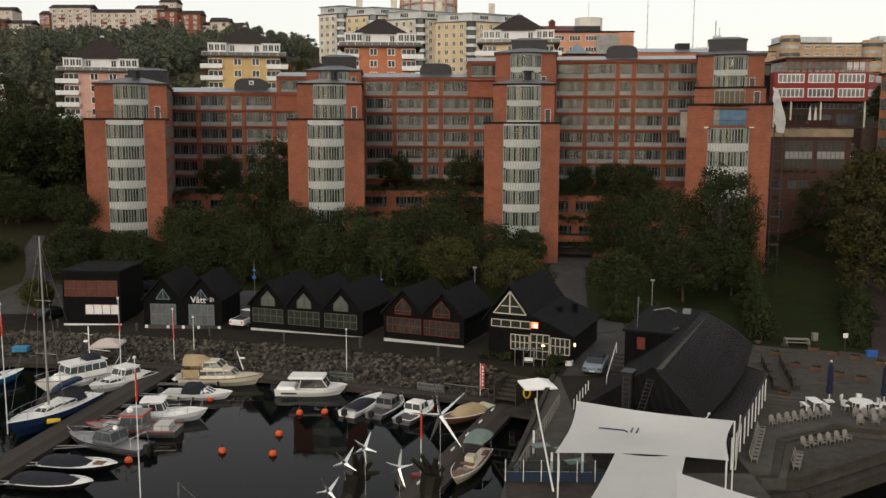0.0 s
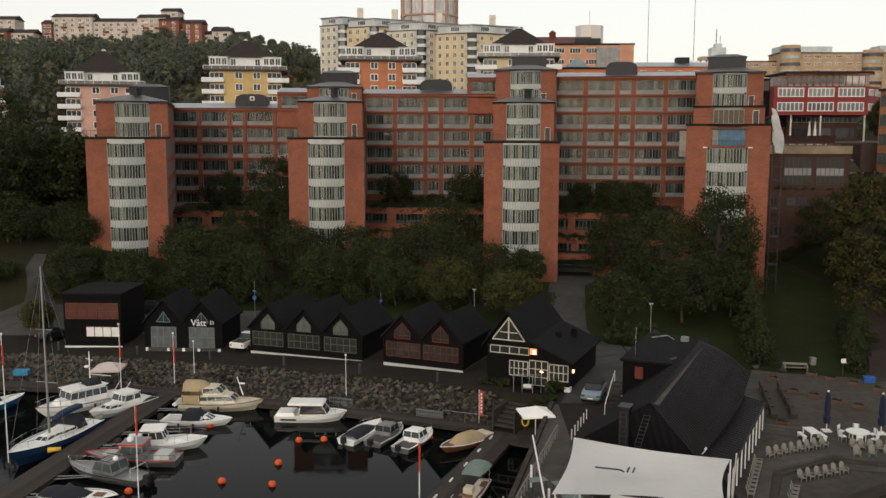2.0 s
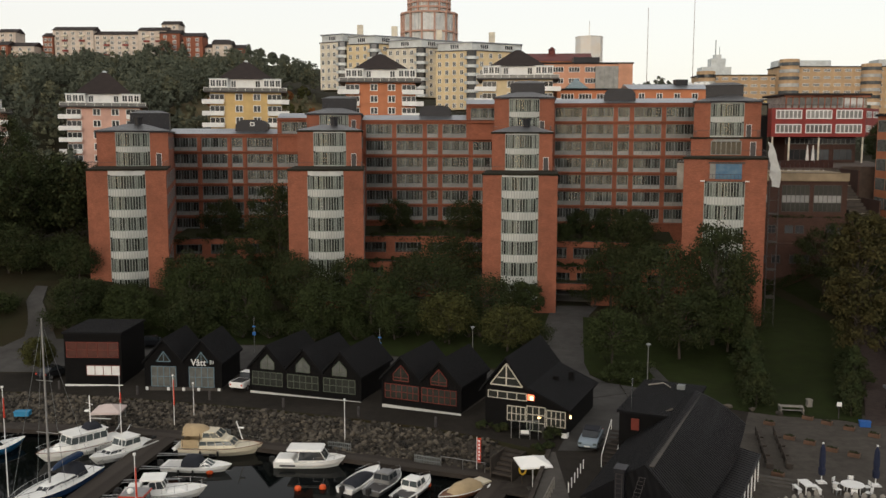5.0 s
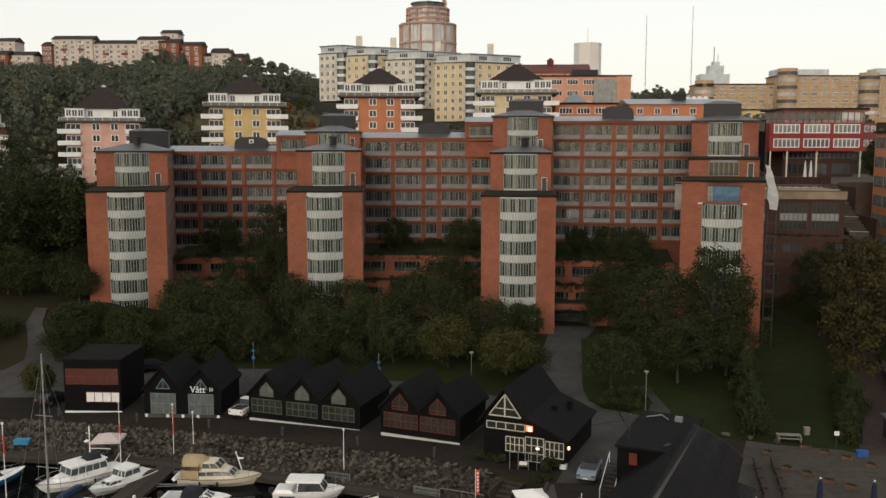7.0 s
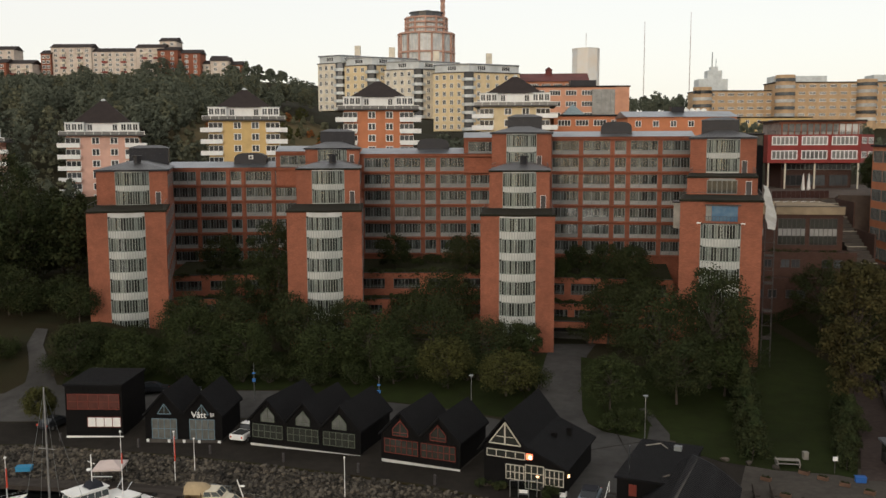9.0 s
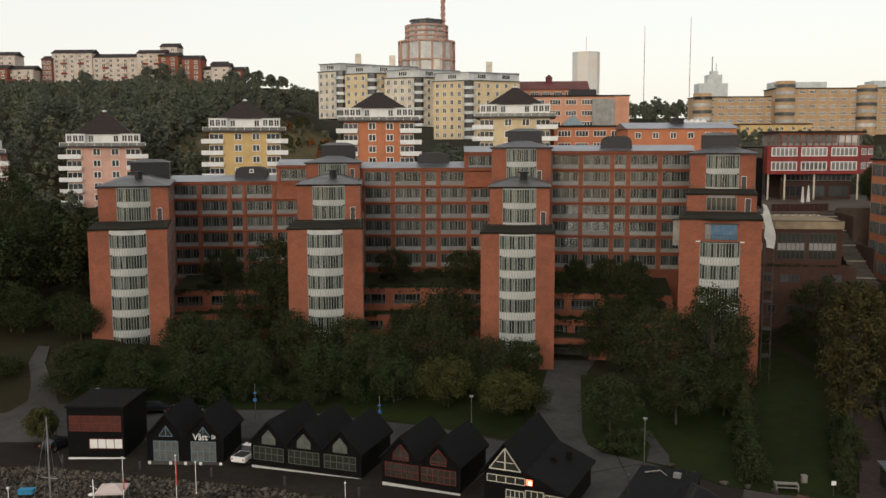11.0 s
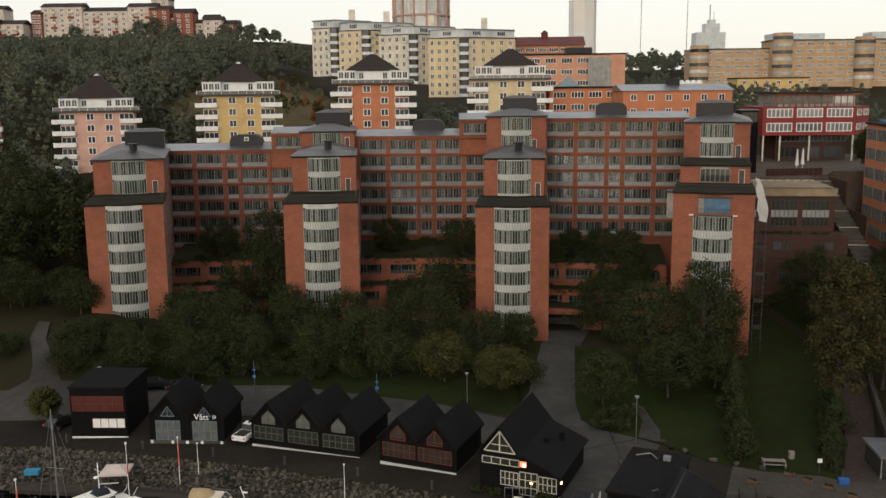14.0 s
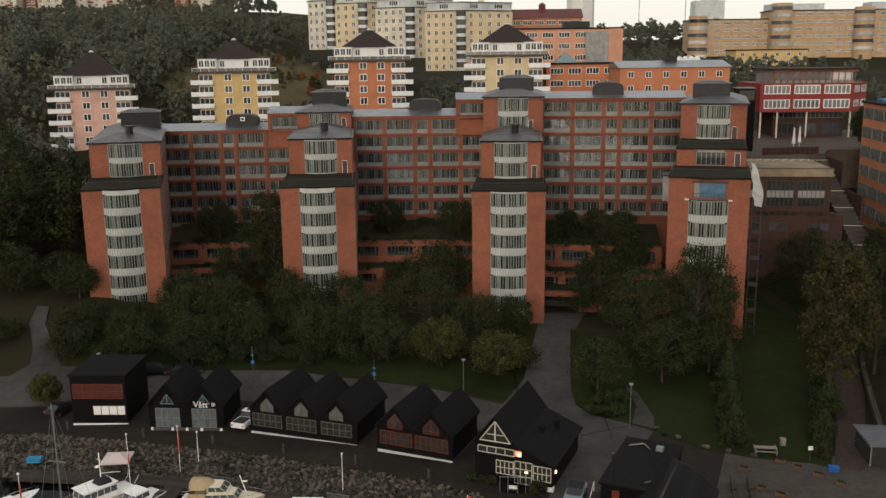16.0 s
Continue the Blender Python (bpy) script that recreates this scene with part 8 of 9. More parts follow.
v0 = [(3.1, 1.2, 2.95), (3.6, 18.0, 2.95), (6.2, 18.2, 2.45), (5.6, 1.0, 2.45)]
v = [ann.verts.new(p) for p in v0] + [ann.verts.new((x, y, z - 0.18)) for x, y, z in v0]
for q in ((0, 1, 2, 3), (7, 6, 5, 4), (0, 3, 7, 4), (1, 0, 4, 5), (2, 1, 5, 6), (3, 2, 6, 7)):
    ann.faces.new([v[i] for i in q])
part("veranda_roof", ann, SLATE, rs)
rbs = bmesh.new()
for i in range(34):
    y = 1.3 + 16.6 * i / 33
    rod(rbs, (3.2 + 0.4 * i / 33, y, 3.0), (5.6 + 0.5 * i / 33, y, 2.5), 0.05, k=4)
tagged(part("veranda_ribs", rbs, SLATE, rs), kind="stuff")
for i in range(10):
    f = i / 9
    p_ = bmesh.new()
    x_, y_ = 5.5 + 0.55 * f, 1.2 + 16.6 * f
    box(p_, x_ - 0.05, x_ + 0.05, y_ - 0.05, y_ + 0.05, 0.0, 2.3)
    part("veranda_post", p_, WHITE, rs, "white veranda post")
for i in range(6):
    part("gutter_stay", rods(((3.5 + 0.06 * i, 2.0 + 2.2 * i, 3.0), (3.8 + 0.06 * i, 2.0 + 2.2 * i, 3.45), 0.09)), WHITE, rs, "short white stay under the eave")
# the flat-roofed block behind
fb = boxes((-5.6, 0.0, 15.0, 25.5, 0.0, 5.5))
part("flat_block", fb, BLACK_WOOD, rs)
part("flat_roof", boxes((-5.8, 0.2, 14.8, 25.7, 5.5, 5.7)), BLACK_ROOF, rs)
part("red_panel", boxes((-4.5, -3.8, 14.9, 14.98, 4.1, 5.1)), RED_PAINT, rs, "red door panel")
part("vent_pipe", rods(((-4.6, 15.4, 5.6), (-4.6, 15.4, 8.4), 0.06)), CHROME, rs)
part("duct", rods(((-5.4, 15.6, 3.9), (-1.2, 16.4, 5.9), 0.1), ((-5.4, 15.6, 3.9), (-4.4, 15.2, 5.0), 0.14)), CONCRETE, rs, "pale ventilation duct")
part("roof_unit", boxes((-2.2, -1.5, 23.3, 23.9, 5.7, 6.1)), FRAME_GREY, rs, "pale roof ventilation unit")
part("cable_loop", rods(((-5.0, 23.6, 5.75), (-3.6, 24.0, 6.0), 0.07), ((-3.6, 24.0, 6.0), (-2.8, 23.4, 5.8), 0.05)), CHAIR_GREY, rs)
for i in range(9):
    part("step", boxes((-7.4, -6.1, 16.0 + i * 0.35, 16.4 + i * 0.35, 0.15 + i * 0.28, 0.22 + i * 0.28)), TIMBER, rs)
part("step_rail", rods(((-7.4, 16, 1.1), (-7.4, 19.2, 3.4), 0.04), ((-6.1, 16, 1.1), (-6.1, 19.2, 3.4), 0.04), ((-7.4, 16, 0), (-7.4, 16, 1.1), 0.04), ((-7.4, 19.2, 2.4), (-7.4, 19.2, 3.4), 0.04)), WHITE, rs)


def sail(name, corners, label, sag=0.35, n=10, lip=0.35):
    """A stretched sail awning between four corners, its edges drawn in."""
    bm = bmesh.new()
    grid = []
    a, b, c, d = [Vector(p) for p in corners]
    for i in range(n + 1):
        u = i / n
        row = []
        for j in range(n + 1):
            w = j / n
            p = a.lerp(b, u).lerp(d.lerp(c, u), w)
            pull = 0.10 * math.sin(math.pi * u)
            side = 0.06 * math.sin(math.pi * w)
            mid = (a + b + c + d) / 4
            p = p + (a.lerp(b, 0.5).lerp(d.lerp(c, 0.5), 0.5) - p) * (pull * (abs(w - 0.5) * 2) ** 2 + side * (abs(u - 0.5) * 2) ** 2)
            p.z += -sag * math.sin(math.pi * u) * math.sin(math.pi * w)
            row.append(bm.verts.new(p))
        grid.append(row)
    for i in range(n):
        for j in range(n):
            bm.faces.new((grid[i][j], grid[i + 1][j], grid[i + 1][j + 1], grid[i][j + 1]))
    bmesh.ops.solidify(bm, geom=bm.faces[:], thickness=0.02)
    return tagged(part(name, bm, SAILCLOTH), label, "awning")


aw = sail("sail_awning", [(8.0, 56.8, 5.0), (17.0, 53.3, 4.9), (14.9, 47.2, 4.7), (5.7, 48.2, 4.7)], "large white sail awning over the terrace")
part("emblem", rods(((8.6, 51.6, 4.98), (10.0, 51.2, 4.98), 0.05), ((10.0, 51.2, 4.98), (10.15, 50.9, 4.98), 0.05), ((10.35, 50.9, 4.98), (10.6, 51.6, 4.98), 0.06), ((10.65, 50.8, 4.98), (10.9, 51.5, 4.98), 0.06)), NAVY, aw, "dark blue stroke emblem")
sail("sail_awning", [(9.0, 48.2, 4.75), (12.8, 48.0, 4.75), (9.9, 38.0, 4.9), (5.2, 38.0, 4.9)], "long white awning roof over the terrace", 0.1)
sail("sail_awning", [(11.5, 44.9, 4.95), (17.2, 40.6, 4.6), (15.8, 36.6, 4.5), (9.6, 38.4, 4.95)], "white awning roof meeting the others", 0.1)
for xx, yy, zz in ((17.0, 40.7, 4.6), (15.7, 37.0, 4.5), (9.4, 38.6, 4.9), (5.5, 38.3, 4.88), (14.8, 47.3, 4.7), (5.9, 48.3, 4.7), (17.0, 53.2, 4.88)):
    ap_ = part("awning_post", rods(((0, 0, 0), (0, 0, zz), 0.05)), WHITE)
    ap_.matrix_basis = pose(xx, yy, 0.03)
    tagged(ap_, "slim white awning post", "post", "awning posts")
flag = thing("awning_mast", 6.3, 53.7, 0.0, label="leaning white steel mast that holds the awning", category="mast")
part("mast", rods(((0, 0, 0), (-1.0, 2.6, 5.3), 0.065, 0.05)), WHITE, flag)
part("mast", rods(((12.4, 4.3, 0), (11.1, -0.3, 5.2), 0.06, 0.05)), WHITE, flag)

dk = thing("terrace_deck", 3.2, 47, 0.035, label="dark timber terrace with a glass and blue canvas screen", category="terrace")
part("deck", boxes((0.2, 9.5, -6, 10.5, 0, 0.14)), TIMBER, dk)
part("canvas_screen", boxes((0.2, 7.0, 8.3, 8.36, 0.14, 0.75)), mat("blue_canvas", (0.014, 0.028, 0.055), rough=0.8, var=0.15), dk)
gs = part("glass_screen", boxes((0.2, 7.0, 8.3, 8.33, 0.8, 1.5)), GLASS, dk)
gs.visible_shadow = False
part("screen_post", rods(*[((0.2 + i * 1.13, 8.3, 0.14), (0.2 + i * 1.13, 8.3, 1.55), 0.03) for i in range(7)], k=4), WHITE, dk)
for x, y in ((6.0, 60.0), (7.6, 59.4), (8.0, 57.0), (9.6, 60.2)):
    tb = thing("cafe_table", x, y, 0.16, 20, "grey-green cafe table on the dark terrace", "table", "terrace tables")
    part("tabletop", boxes((-0.6, 0.6, -0.4, 0.4, 0.7, 0.75)), GREEN_CANVAS, tb)
    for sx in (-0.5, 0.5):
        for sy in (-0.3, 0.3):
            part("leg", boxes((sx - 0.03, sx + 0.03, sy - 0.03, sy + 0.03, 0, 0.7)), FRAME_DARK, tb)
for x, y in ((5.6, 60.4), (6.4, 56.2), (8.4, 56.4)):
    pw = part("windbreak_post", boxes((-0.07, 0.07, -0.07, 0.07, 0, 1.6)), WHITE)
    pw.matrix_basis = pose(x, y, 0.16)
    tagged(pw, "white square post on the terrace", "post", "terrace posts")


# ---- small things on the quay ----
def car(x, y, rz, paint, label, pickup=False, open_top=False):
    """A parked car: rounded body, glass, wheels with rims, lamps. The local x runs to the front."""
    c = thing("pickup_truck" if pickup else "car", x, y, ground_z(x, y) + 0.05, rz, label, "car", "parked cars")
    length, w = (5.2, 1.9) if pickup else (4.4, 1.78)
    if pickup:
        lower = [(-2.6, 0.45), (2.5, 0.4), (2.6, 0.75), (2.45, 1.05), (1.3, 1.12), (-2.6, 1.12)]
        upper = [(-0.55, 1.12), (1.35, 1.12), (0.75, 1.72), (-0.35, 1.76)]
    else:
        lower = [(-2.15, 0.35), (2.1, 0.3), (2.2, 0.6), (2.1, 0.8), (1.0, 0.95), (-2.0, 1.0), (-2.2, 0.75)]
        upper = [(-1.9, 0.98), (1.05, 0.95), (0.3, 1.4), (-1.2, 1.45)]
    bm = bmesh.new()
    sweep(bm, lower, -w / 2, w / 2)
    bmesh.ops.bevel(bm, geom=bm.edges[:], offset=0.09, segments=2, affect="EDGES")
    part("body", bm, paint, c)
    gl_ = bmesh.new()
    sweep(gl_, upper, -w / 2 + 0.14, w / 2 - 0.14)
    bmesh.ops.bevel(gl_, geom=gl_.edges[:], offset=0.06, segments=2, affect="EDGES")
    part("glasshouse", gl_, SMOKE, c, "dark windows")
    rf_ = bmesh.new()
    x0_, x1_, zt = upper[3][0], upper[2][0], upper[3][1]
    box(rf_, x0_ + 0.05, x1_ - 0.02, -w / 2 + 0.2, w / 2 - 0.2, zt - 0.04, zt + 0.02)
    part("roof", rf_, CANVAS if open_top else paint, c)
    if pickup:
        part("load_bed", boxes((-2.5, -0.65, -0.75, 0.75, 1.0, 1.135)), RUBBER, c, "dark load bed")
    for sx in (-length * 0.31, length * 0.31):
        for sy in (-1, 1):
            wh = bmesh.new()
            rod(wh, (sx, sy * (w / 2 - 0.22), 0.32), (sx, sy * (w / 2 + 0.01), 0.32), 0.33, k=14)
            tyre = part("wheel", wh, RUBBER, c)
            rm = bmesh.new()
            rod(rm, (sx, sy * (w / 2), 0.32), (sx, sy * (w / 2 + 0.025), 0.32), 0.2, k=10)
            part("rim", rm, ALU, tyre)
    for sy in (-1, 1):
        part("headlight", boxes((length / 2 - 0.16, length / 2 - 0.02, sy * 0.68 - 0.16, sy * 0.68 + 0.16, 0.62, 0.76)), CLEAR, c)
        part("tail_light", boxes((-length / 2 - 0.01, -length / 2 + 0.1, sy * 0.72 - 0.1, sy * 0.72 + 0.1, 0.72, 0.92)), RED_PLASTIC, c)
    part("plate", boxes((length / 2 - 0.02, length / 2 + 0.01, -0.26, 0.26, 0.42, 0.53)), WHITE, c)


SILVER = mat("silver_blue_paint", (0.2, 0.25, 0.29), rough=0.3, metal=0.4, var=0.05)
WHITE_CAR = mat("white_car_paint", (0.72, 0.72, 0.7), rough=0.3, var=0.04)
DARK_CAR = mat("dark_car_paint", (0.02, 0.021, 0.024), rough=0.25, var=0.05)
car(13.2, 82.4, -108, SILVER, "silver-blue convertible with a dark roof, parked by the restaurant", open_top=True)
car(-23.9, 103.2, 72, WHITE_CAR, "white pickup truck parked between the boathouses", pickup=True)
car(-49.0, 108.2, 70, DARK_CAR, "dark hatchback parked beside the flat-roofed boathouse")
car(-40.2, 119.0, 8, DARK_CAR, "dark car parked on the road behind")
car(-36.0, 118.6, 8, DARK_CAR, "dark car parked on the road behind")


def street_lamp(x, y, top, label="tall grey street lamp with a flat head", sign=False):
    z = ground_z(x, y)
    o = thing("street_lamp", x, y, z, label=label, category="street lamp", group="street lamps")
    hgt = top - z
    part("post", rods(((0, 0, 0), (0, 0, hgt), 0.06, 0.04)), ALU, o)
    if sign:
        part("sign_plate", boxes((-0.22, 0.22, -0.1, -0.06, hgt * 0.5, hgt * 0.5 + 0.45)), mat("blue_sign", (0.04, 0.16, 0.42), rough=0.5, var=0.05), o, "blue parking sign")
        part("small_plate", boxes((-0.2, 0.2, -0.1, -0.06, hgt * 0.72, hgt * 0.72 + 0.2)), mat("blue_plate", (0.04, 0.16, 0.42), rough=0.5, var=0.05), o)
    else:
        hd = bmesh.new()
        pole(hd, 0, 0, hgt, hgt + 0.1, 0.3, 0.24, 10)
        pole(hd, 0, 0, hgt - 0.25, hgt, 0.1, 0.2, 10)
        part("lamp_head", hd, FRAME_GREY, o)


street_lamp(22.0, 99.8, 5.6)
street_lamp(2.5, 109.6, 5.4)
street_lamp(-26.1, 116.6, 5.2, "tall post with a blue road sign", True)
street_lamp(-9.2, 112.4, 4.6, "tall post with blue road signs", True)
street_lamp(-46.2, 114.5, 5.0)

for x, y in ((-46.1, 103.0), (-35.9, 100.3), (-26.9, 97.7), (-18.1, 94.7), (-9.6, 91.2), (-1.5, 87.5), (8.9, 84.2)):
    bo = bmesh.new()
    pole(bo, 0, 0, 0, 0.85, 0.14, 0.12, 10)
    pole(bo, 0, 0, 0.85, 1.0, 0.17, 0.12, 10)
    ob = part("bollard", bo, FRAME_DARK)
    ob.matrix_basis = pose(x, y, ground_z(x, y) + 0.02)
    tagged(ob, "dark iron bollard on the quay", "bollard", "quay bollards")

# gate and stairs down to the boardwalk
gt = thing("gate", 7.1, 83.9, -0.1, -10, "steel-framed glass gate at the head of the stairs", "gate")
part("gate_frame", rods(((-1.3, 0, 0), (-1.3, 0, 1.8), 0.04), ((1.3, 0, 0), (1.3, 0, 1.8), 0.04), ((-0.5, 0, 0), (-0.5, 0, 1.9), 0.04), ((0.5, 0, 0), (0.5, 0, 1.9), 0.04), ((-1.3, 0, 1.8), (1.3, 0, 1.9), 0.04), ((-0.5, 0, 0.5), (0.5, 0, 0.5), 0.03)), ALU, gt)
part("notice", boxes((-0.4, 0.4, -0.03, -0.01, 0.6, 0.95)), WHITE, gt)
g_ = part("pane", boxes((-1.25, 1.25, -0.005, 0.005, 0.1, 1.75)), GLASS, gt)
g_.visible_shadow = False
ss = thing("stairs", 6.5, 82.6, -0.12, -28, "timber stairs from the quay down to the boardwalk", "stairs")
for i in range(7):
    part("step", boxes((-1.0, 1.0, -0.55 * i - 0.55, -0.55 * i, -0.26 * i - 0.2, -0.26 * i)), TIMBER, ss)
part("stringer", boxes((-1.1, -1.0, -4.0, 0.1, -2.2, -0.2), (1.0, 1.1, -4.0, 0.1, -2.2, -0.2)), TIMBER, ss)
for x, y, w in ((9.3, 81.4, 1.6), (8.2, 80.9, 1.4)):
    shrub(x, y, w, 0.6, LEAF_DARK, "low plant beside the stairs", "plants by the stairs")

BEFORE_LANDING = set(bpy.data.objects)
pl = thing("landing", 6.6, 74.2, -0.95, 65, "weathered timber landing under the parasol", "landing")
part("planking", boxes((-2.2, 2.4, -1.7, 1.7, -0.15, 0.02)), TIMBER, pl)
for px_, py_ in ((-2, -1.5), (2, -1.5), (2, 1.5)):
    piece("support_post", PILE, pl, pose(px_, py_, 0))
pr = thing("parasol", 7.0, 73.4, -0.93, 10, "open white square parasol over the landing", "parasol")
part("pole", rods(((0, 0, 0), (0, 0, 3.0), 0.04)), WHITE, pr)
cn = bmesh.new()
q = [cn.verts.new(p) for p in ((-1.35, -1.35, 2.4), (1.35, -1.35, 2.4), (1.35, 1.35, 2.4), (-1.35, 1.35, 2.4))]
ap = cn.verts.new((0, 0, 2.95))
for i in range(4):
    cn.faces.new((q[i], q[(i + 1) % 4], ap))
    e = [cn.verts.new((v.co.x, v.co.y, 2.28)) for v in (q[i], q[(i + 1) % 4])]
    cn.faces.new((q[(i + 1) % 4], q[i], e[0], e[1]))
part("canopy", cn, SAILCLOTH, pr)
part("base", boxes((-0.4, 0.4, -0.4, 0.4, 0, 0.12)), CONCRETE, pr)
rb_ = thing("life_buoy", 6.2, 74.6, -0.9, 20, "yellow life-saving board on a post", "life buoy")
bm = bmesh.new()
rod(bm, (0, 0, 0), (0, 0, 1.6), 0.05)
part("post", bm, TIMBER, rb_)
yl = mat("yellow_plastic", (0.65, 0.42, 0.04), rough=0.5, var=0.08)
rg = bmesh.new()
for i in range(12):
    a, b2 = 2 * math.pi * i / 12, 2 * math.pi * (i + 1) / 12
    rod(rg, (0.3 * math.cos(a), -0.12, 1.3 + 0.45 * math.sin(a)), (0.3 * math.cos(b2), -0.12, 1.3 + 0.45 * math.sin(b2)), 0.08, k=5)
part("ring", rg, yl, rb_, "yellow ring")

gz = thing("gazebo", -35.0, 89.6, -0.95, 5, "white gazebo tent on the boardwalk", "gazebo")
gz.scale.x = 0.8
for sx in (-1.6, 1.6):
    for sy in (-1.2, 1.2):
        part("leg", rods(((sx, sy, 0), (sx, sy, 1.75), 0.035)), FRAME_GREY, gz)
cn = bmesh.new()
q = [cn.verts.new(p) for p in ((-1.8, -1.4, 1.75), (1.8, -1.4, 1.75), (1.8, 1.4, 1.75), (-1.8, 1.4, 1.75))]
ap = [cn.verts.new((-0.3, 0, 2.3)), cn.verts.new((0.3, 0, 2.3))]
cn.faces.new((q[0], q[1], ap[1], ap[0]))
cn.faces.new((q[2], q[3], ap[0], ap[1]))
cn.faces.new((q[1], q[2], ap[1]))
cn.faces.new((q[3], q[0], ap[0]))
for i in range(4):
    e = [cn.verts.new((v.co.x, v.co.y, 1.55)) for v in (q[i], q[(i + 1) % 4])]
    cn.faces.new((q[(i + 1) % 4], q[i], e[0], e[1]))
part("canopy", cn, mat("pinkish_white_canvas", (0.55, 0.46, 0.43), rough=0.8, var=0.06), gz)

bb = boxes((-0.75, 0.75, -0.4, 0.4, 0, 0.4), (-0.8, 0.8, -0.45, 0.45, 0.4, 0.5))
bb = part("blue_box", bb, mat("blue_tarpaulin", (0.03, 0.22, 0.4), rough=0.6, var=0.12))
bb.matrix_basis = pose(-45.0, 91.7, -0.6, 0, 0, 4)
tagged(bb, "bright blue covered box at the foot of the bank", "box")

bn = thing("banner", 2.4, 77.9, -0.93, 0, "narrow red beach banner on a pole", "banner")
part("pole", rods(((0, 0, 0), (0, 0, 3.0), 0.03)), WHITE, bn)
part("cloth", boxes((0.03, 0.36, -0.02, 0.02, 0.6, 2.9)), RED_PLASTIC, bn)
for i in range(6):
    part("writing_bar", boxes((0.13, 0.27, -0.03, -0.022, 0.9 + i * 0.32, 1.1 + i * 0.32)), WHITE, bn, "white bar")


def picket(x0, y0, x1, y1, z, n, label):
    f = thing("low_fence", x0, y0, z, math.degrees(math.atan2(y1 - y0, x1 - x0)), label, "fence", "boardwalk fences")
    ln = math.hypot(x1 - x0, y1 - y0)
    me_ = mesh_of("picket", boxes((-0.03, 0.03, -0.02, 0.02, 0, 0.75)), FRAME_GREY)
    for i in range(n):
        piece("picket", me_, f, pose(ln * i / (n - 1), 0, 0))
    part("rail", boxes((0, ln, 0.02, 0.05, 0.25, 0.32), (0, ln, 0.02, 0.05, 0.6, 0.67)), FRAME_GREY, f)


picket(-3.2, 79.7, -0.9, 78.8, -0.94, 16, "low white fence on the boardwalk")
picket(-11.6, 83.2, -9.4, 82.5, -0.94, 12, "low white fence on the boardwalk")
picket(-24.0, 87.2, -21.8, 86.5, -0.94, 12, "low white fence on the boardwalk")
part_rail = thing("handrail", -0.8, 78.7, -0.94, -22, "grey tubular handrail on the boardwalk", "handrail")
part("rail", rods(((0, 0, 0.9), (4.2, 0, 0.9), 0.03), ((0, 0, 0), (0, 0, 0.9), 0.03), ((2.1, 0, 0), (2.1, 0, 0.9), 0.03), ((4.2, 0, 0), (4.2, 0, 0.9), 0.03)), ALU, part_rail)
for x, y, rz in ((-31.9, 69.9, 20), (-30.9, 56.9, 70)):
    yb_ = bmesh.new()
    rod(yb_, (-0.5, 0, 0.2), (0.5, 0, 0.2), 0.22, 0.16, 10)
    o = part("fender_bag", yb_, yl, smooth=True)
    o.matrix_basis = pose(x, y, -0.98, 0, 0, rz)
    tagged(o, "yellow fender lying on the pier", "fender", "fenders on the pier")
for i in range(9):
    p = Vector((-30.5, 58.0, -1.0)).lerp(Vector((-27.0, 85.0, -1.0)), i / 8)
    mb = thing("mooring_boom", p.x, p.y, -1.2, 4 + 6 * (i % 3), "galvanised mooring boom on floats", "mooring boom", "mooring booms")
    part("tube", rods(((0, 0.3, 0.1), (5.0, 0, -0.15), 0.05), ((0, -0.3, 0.1), (5.0, 0, -0.15), 0.05)), ALU, mb)
    part("float", rods(((4.7, 0, -0.3), (5.3, 0, -0.3), 0.18), k=8), RUBBER, mb)
for i in range(7):
    p = Vector((-2.4, 55.0, -1.0)).lerp(Vector((4.2, 74.0, -1.0)), i / 6)
    mc = bmesh.new()
    box(mc, -0.06, 0.06, -0.35, 0.35, 0.0, 0.1)
    o = part("mooring_cleat", mc, WHITE)
    o.matrix_basis = pose(p.x - 0.85, p.y + 0.1, -0.995, 0, 0, -19)
    tagged(o, "white painted mooring rail on the pier edge", "cleat", "pier cleats")

lower_to_water(BEFORE_LANDING)

# ---- the terrace with its steps down to the water ----
LOW_EDGE = [(20.0, 57.6), (23.2, 58.3), (31.3, 63.5), (37.5, 67.1)]
lowdeck = bmesh.new()
prism(lowdeck, LOW_EDGE + [(37.5, 69), (20.0, 69)], -3.4, -0.62)
tagged(part("lower_terrace", lowdeck, GRAVEL), "pale lower terrace at the water", "terrace", kind="structure")
edge = bmesh.new()
for a, b2 in zip(LOW_EDGE, LOW_EDGE[1:]):
    ang = math.atan2(b2[1] - a[1], b2[0] - a[0])
    ln = math.hypot(b2[0] - a[0], b2[1] - a[1])
    mm = Matrix.Translation((a[0], a[1], 0)) @ Matrix.Rotation(ang, 4, "Z")
    box(edge, 0, ln, -0.12, 0.25, -0.9, -0.5, m=mm)
    box(edge, 0, ln, -0.9, -0.15, -1.75, -1.45, m=mm)
tagged(part("terrace_edge", edge, TIMBER), "timber edge and sill of the lower terrace", "edge", kind="structure")
STEP_LINE = [(20.9, 57.6), (23.7, 64.6), (29.1, 67.6), (32.7, 66.6), (38, 68.2)]
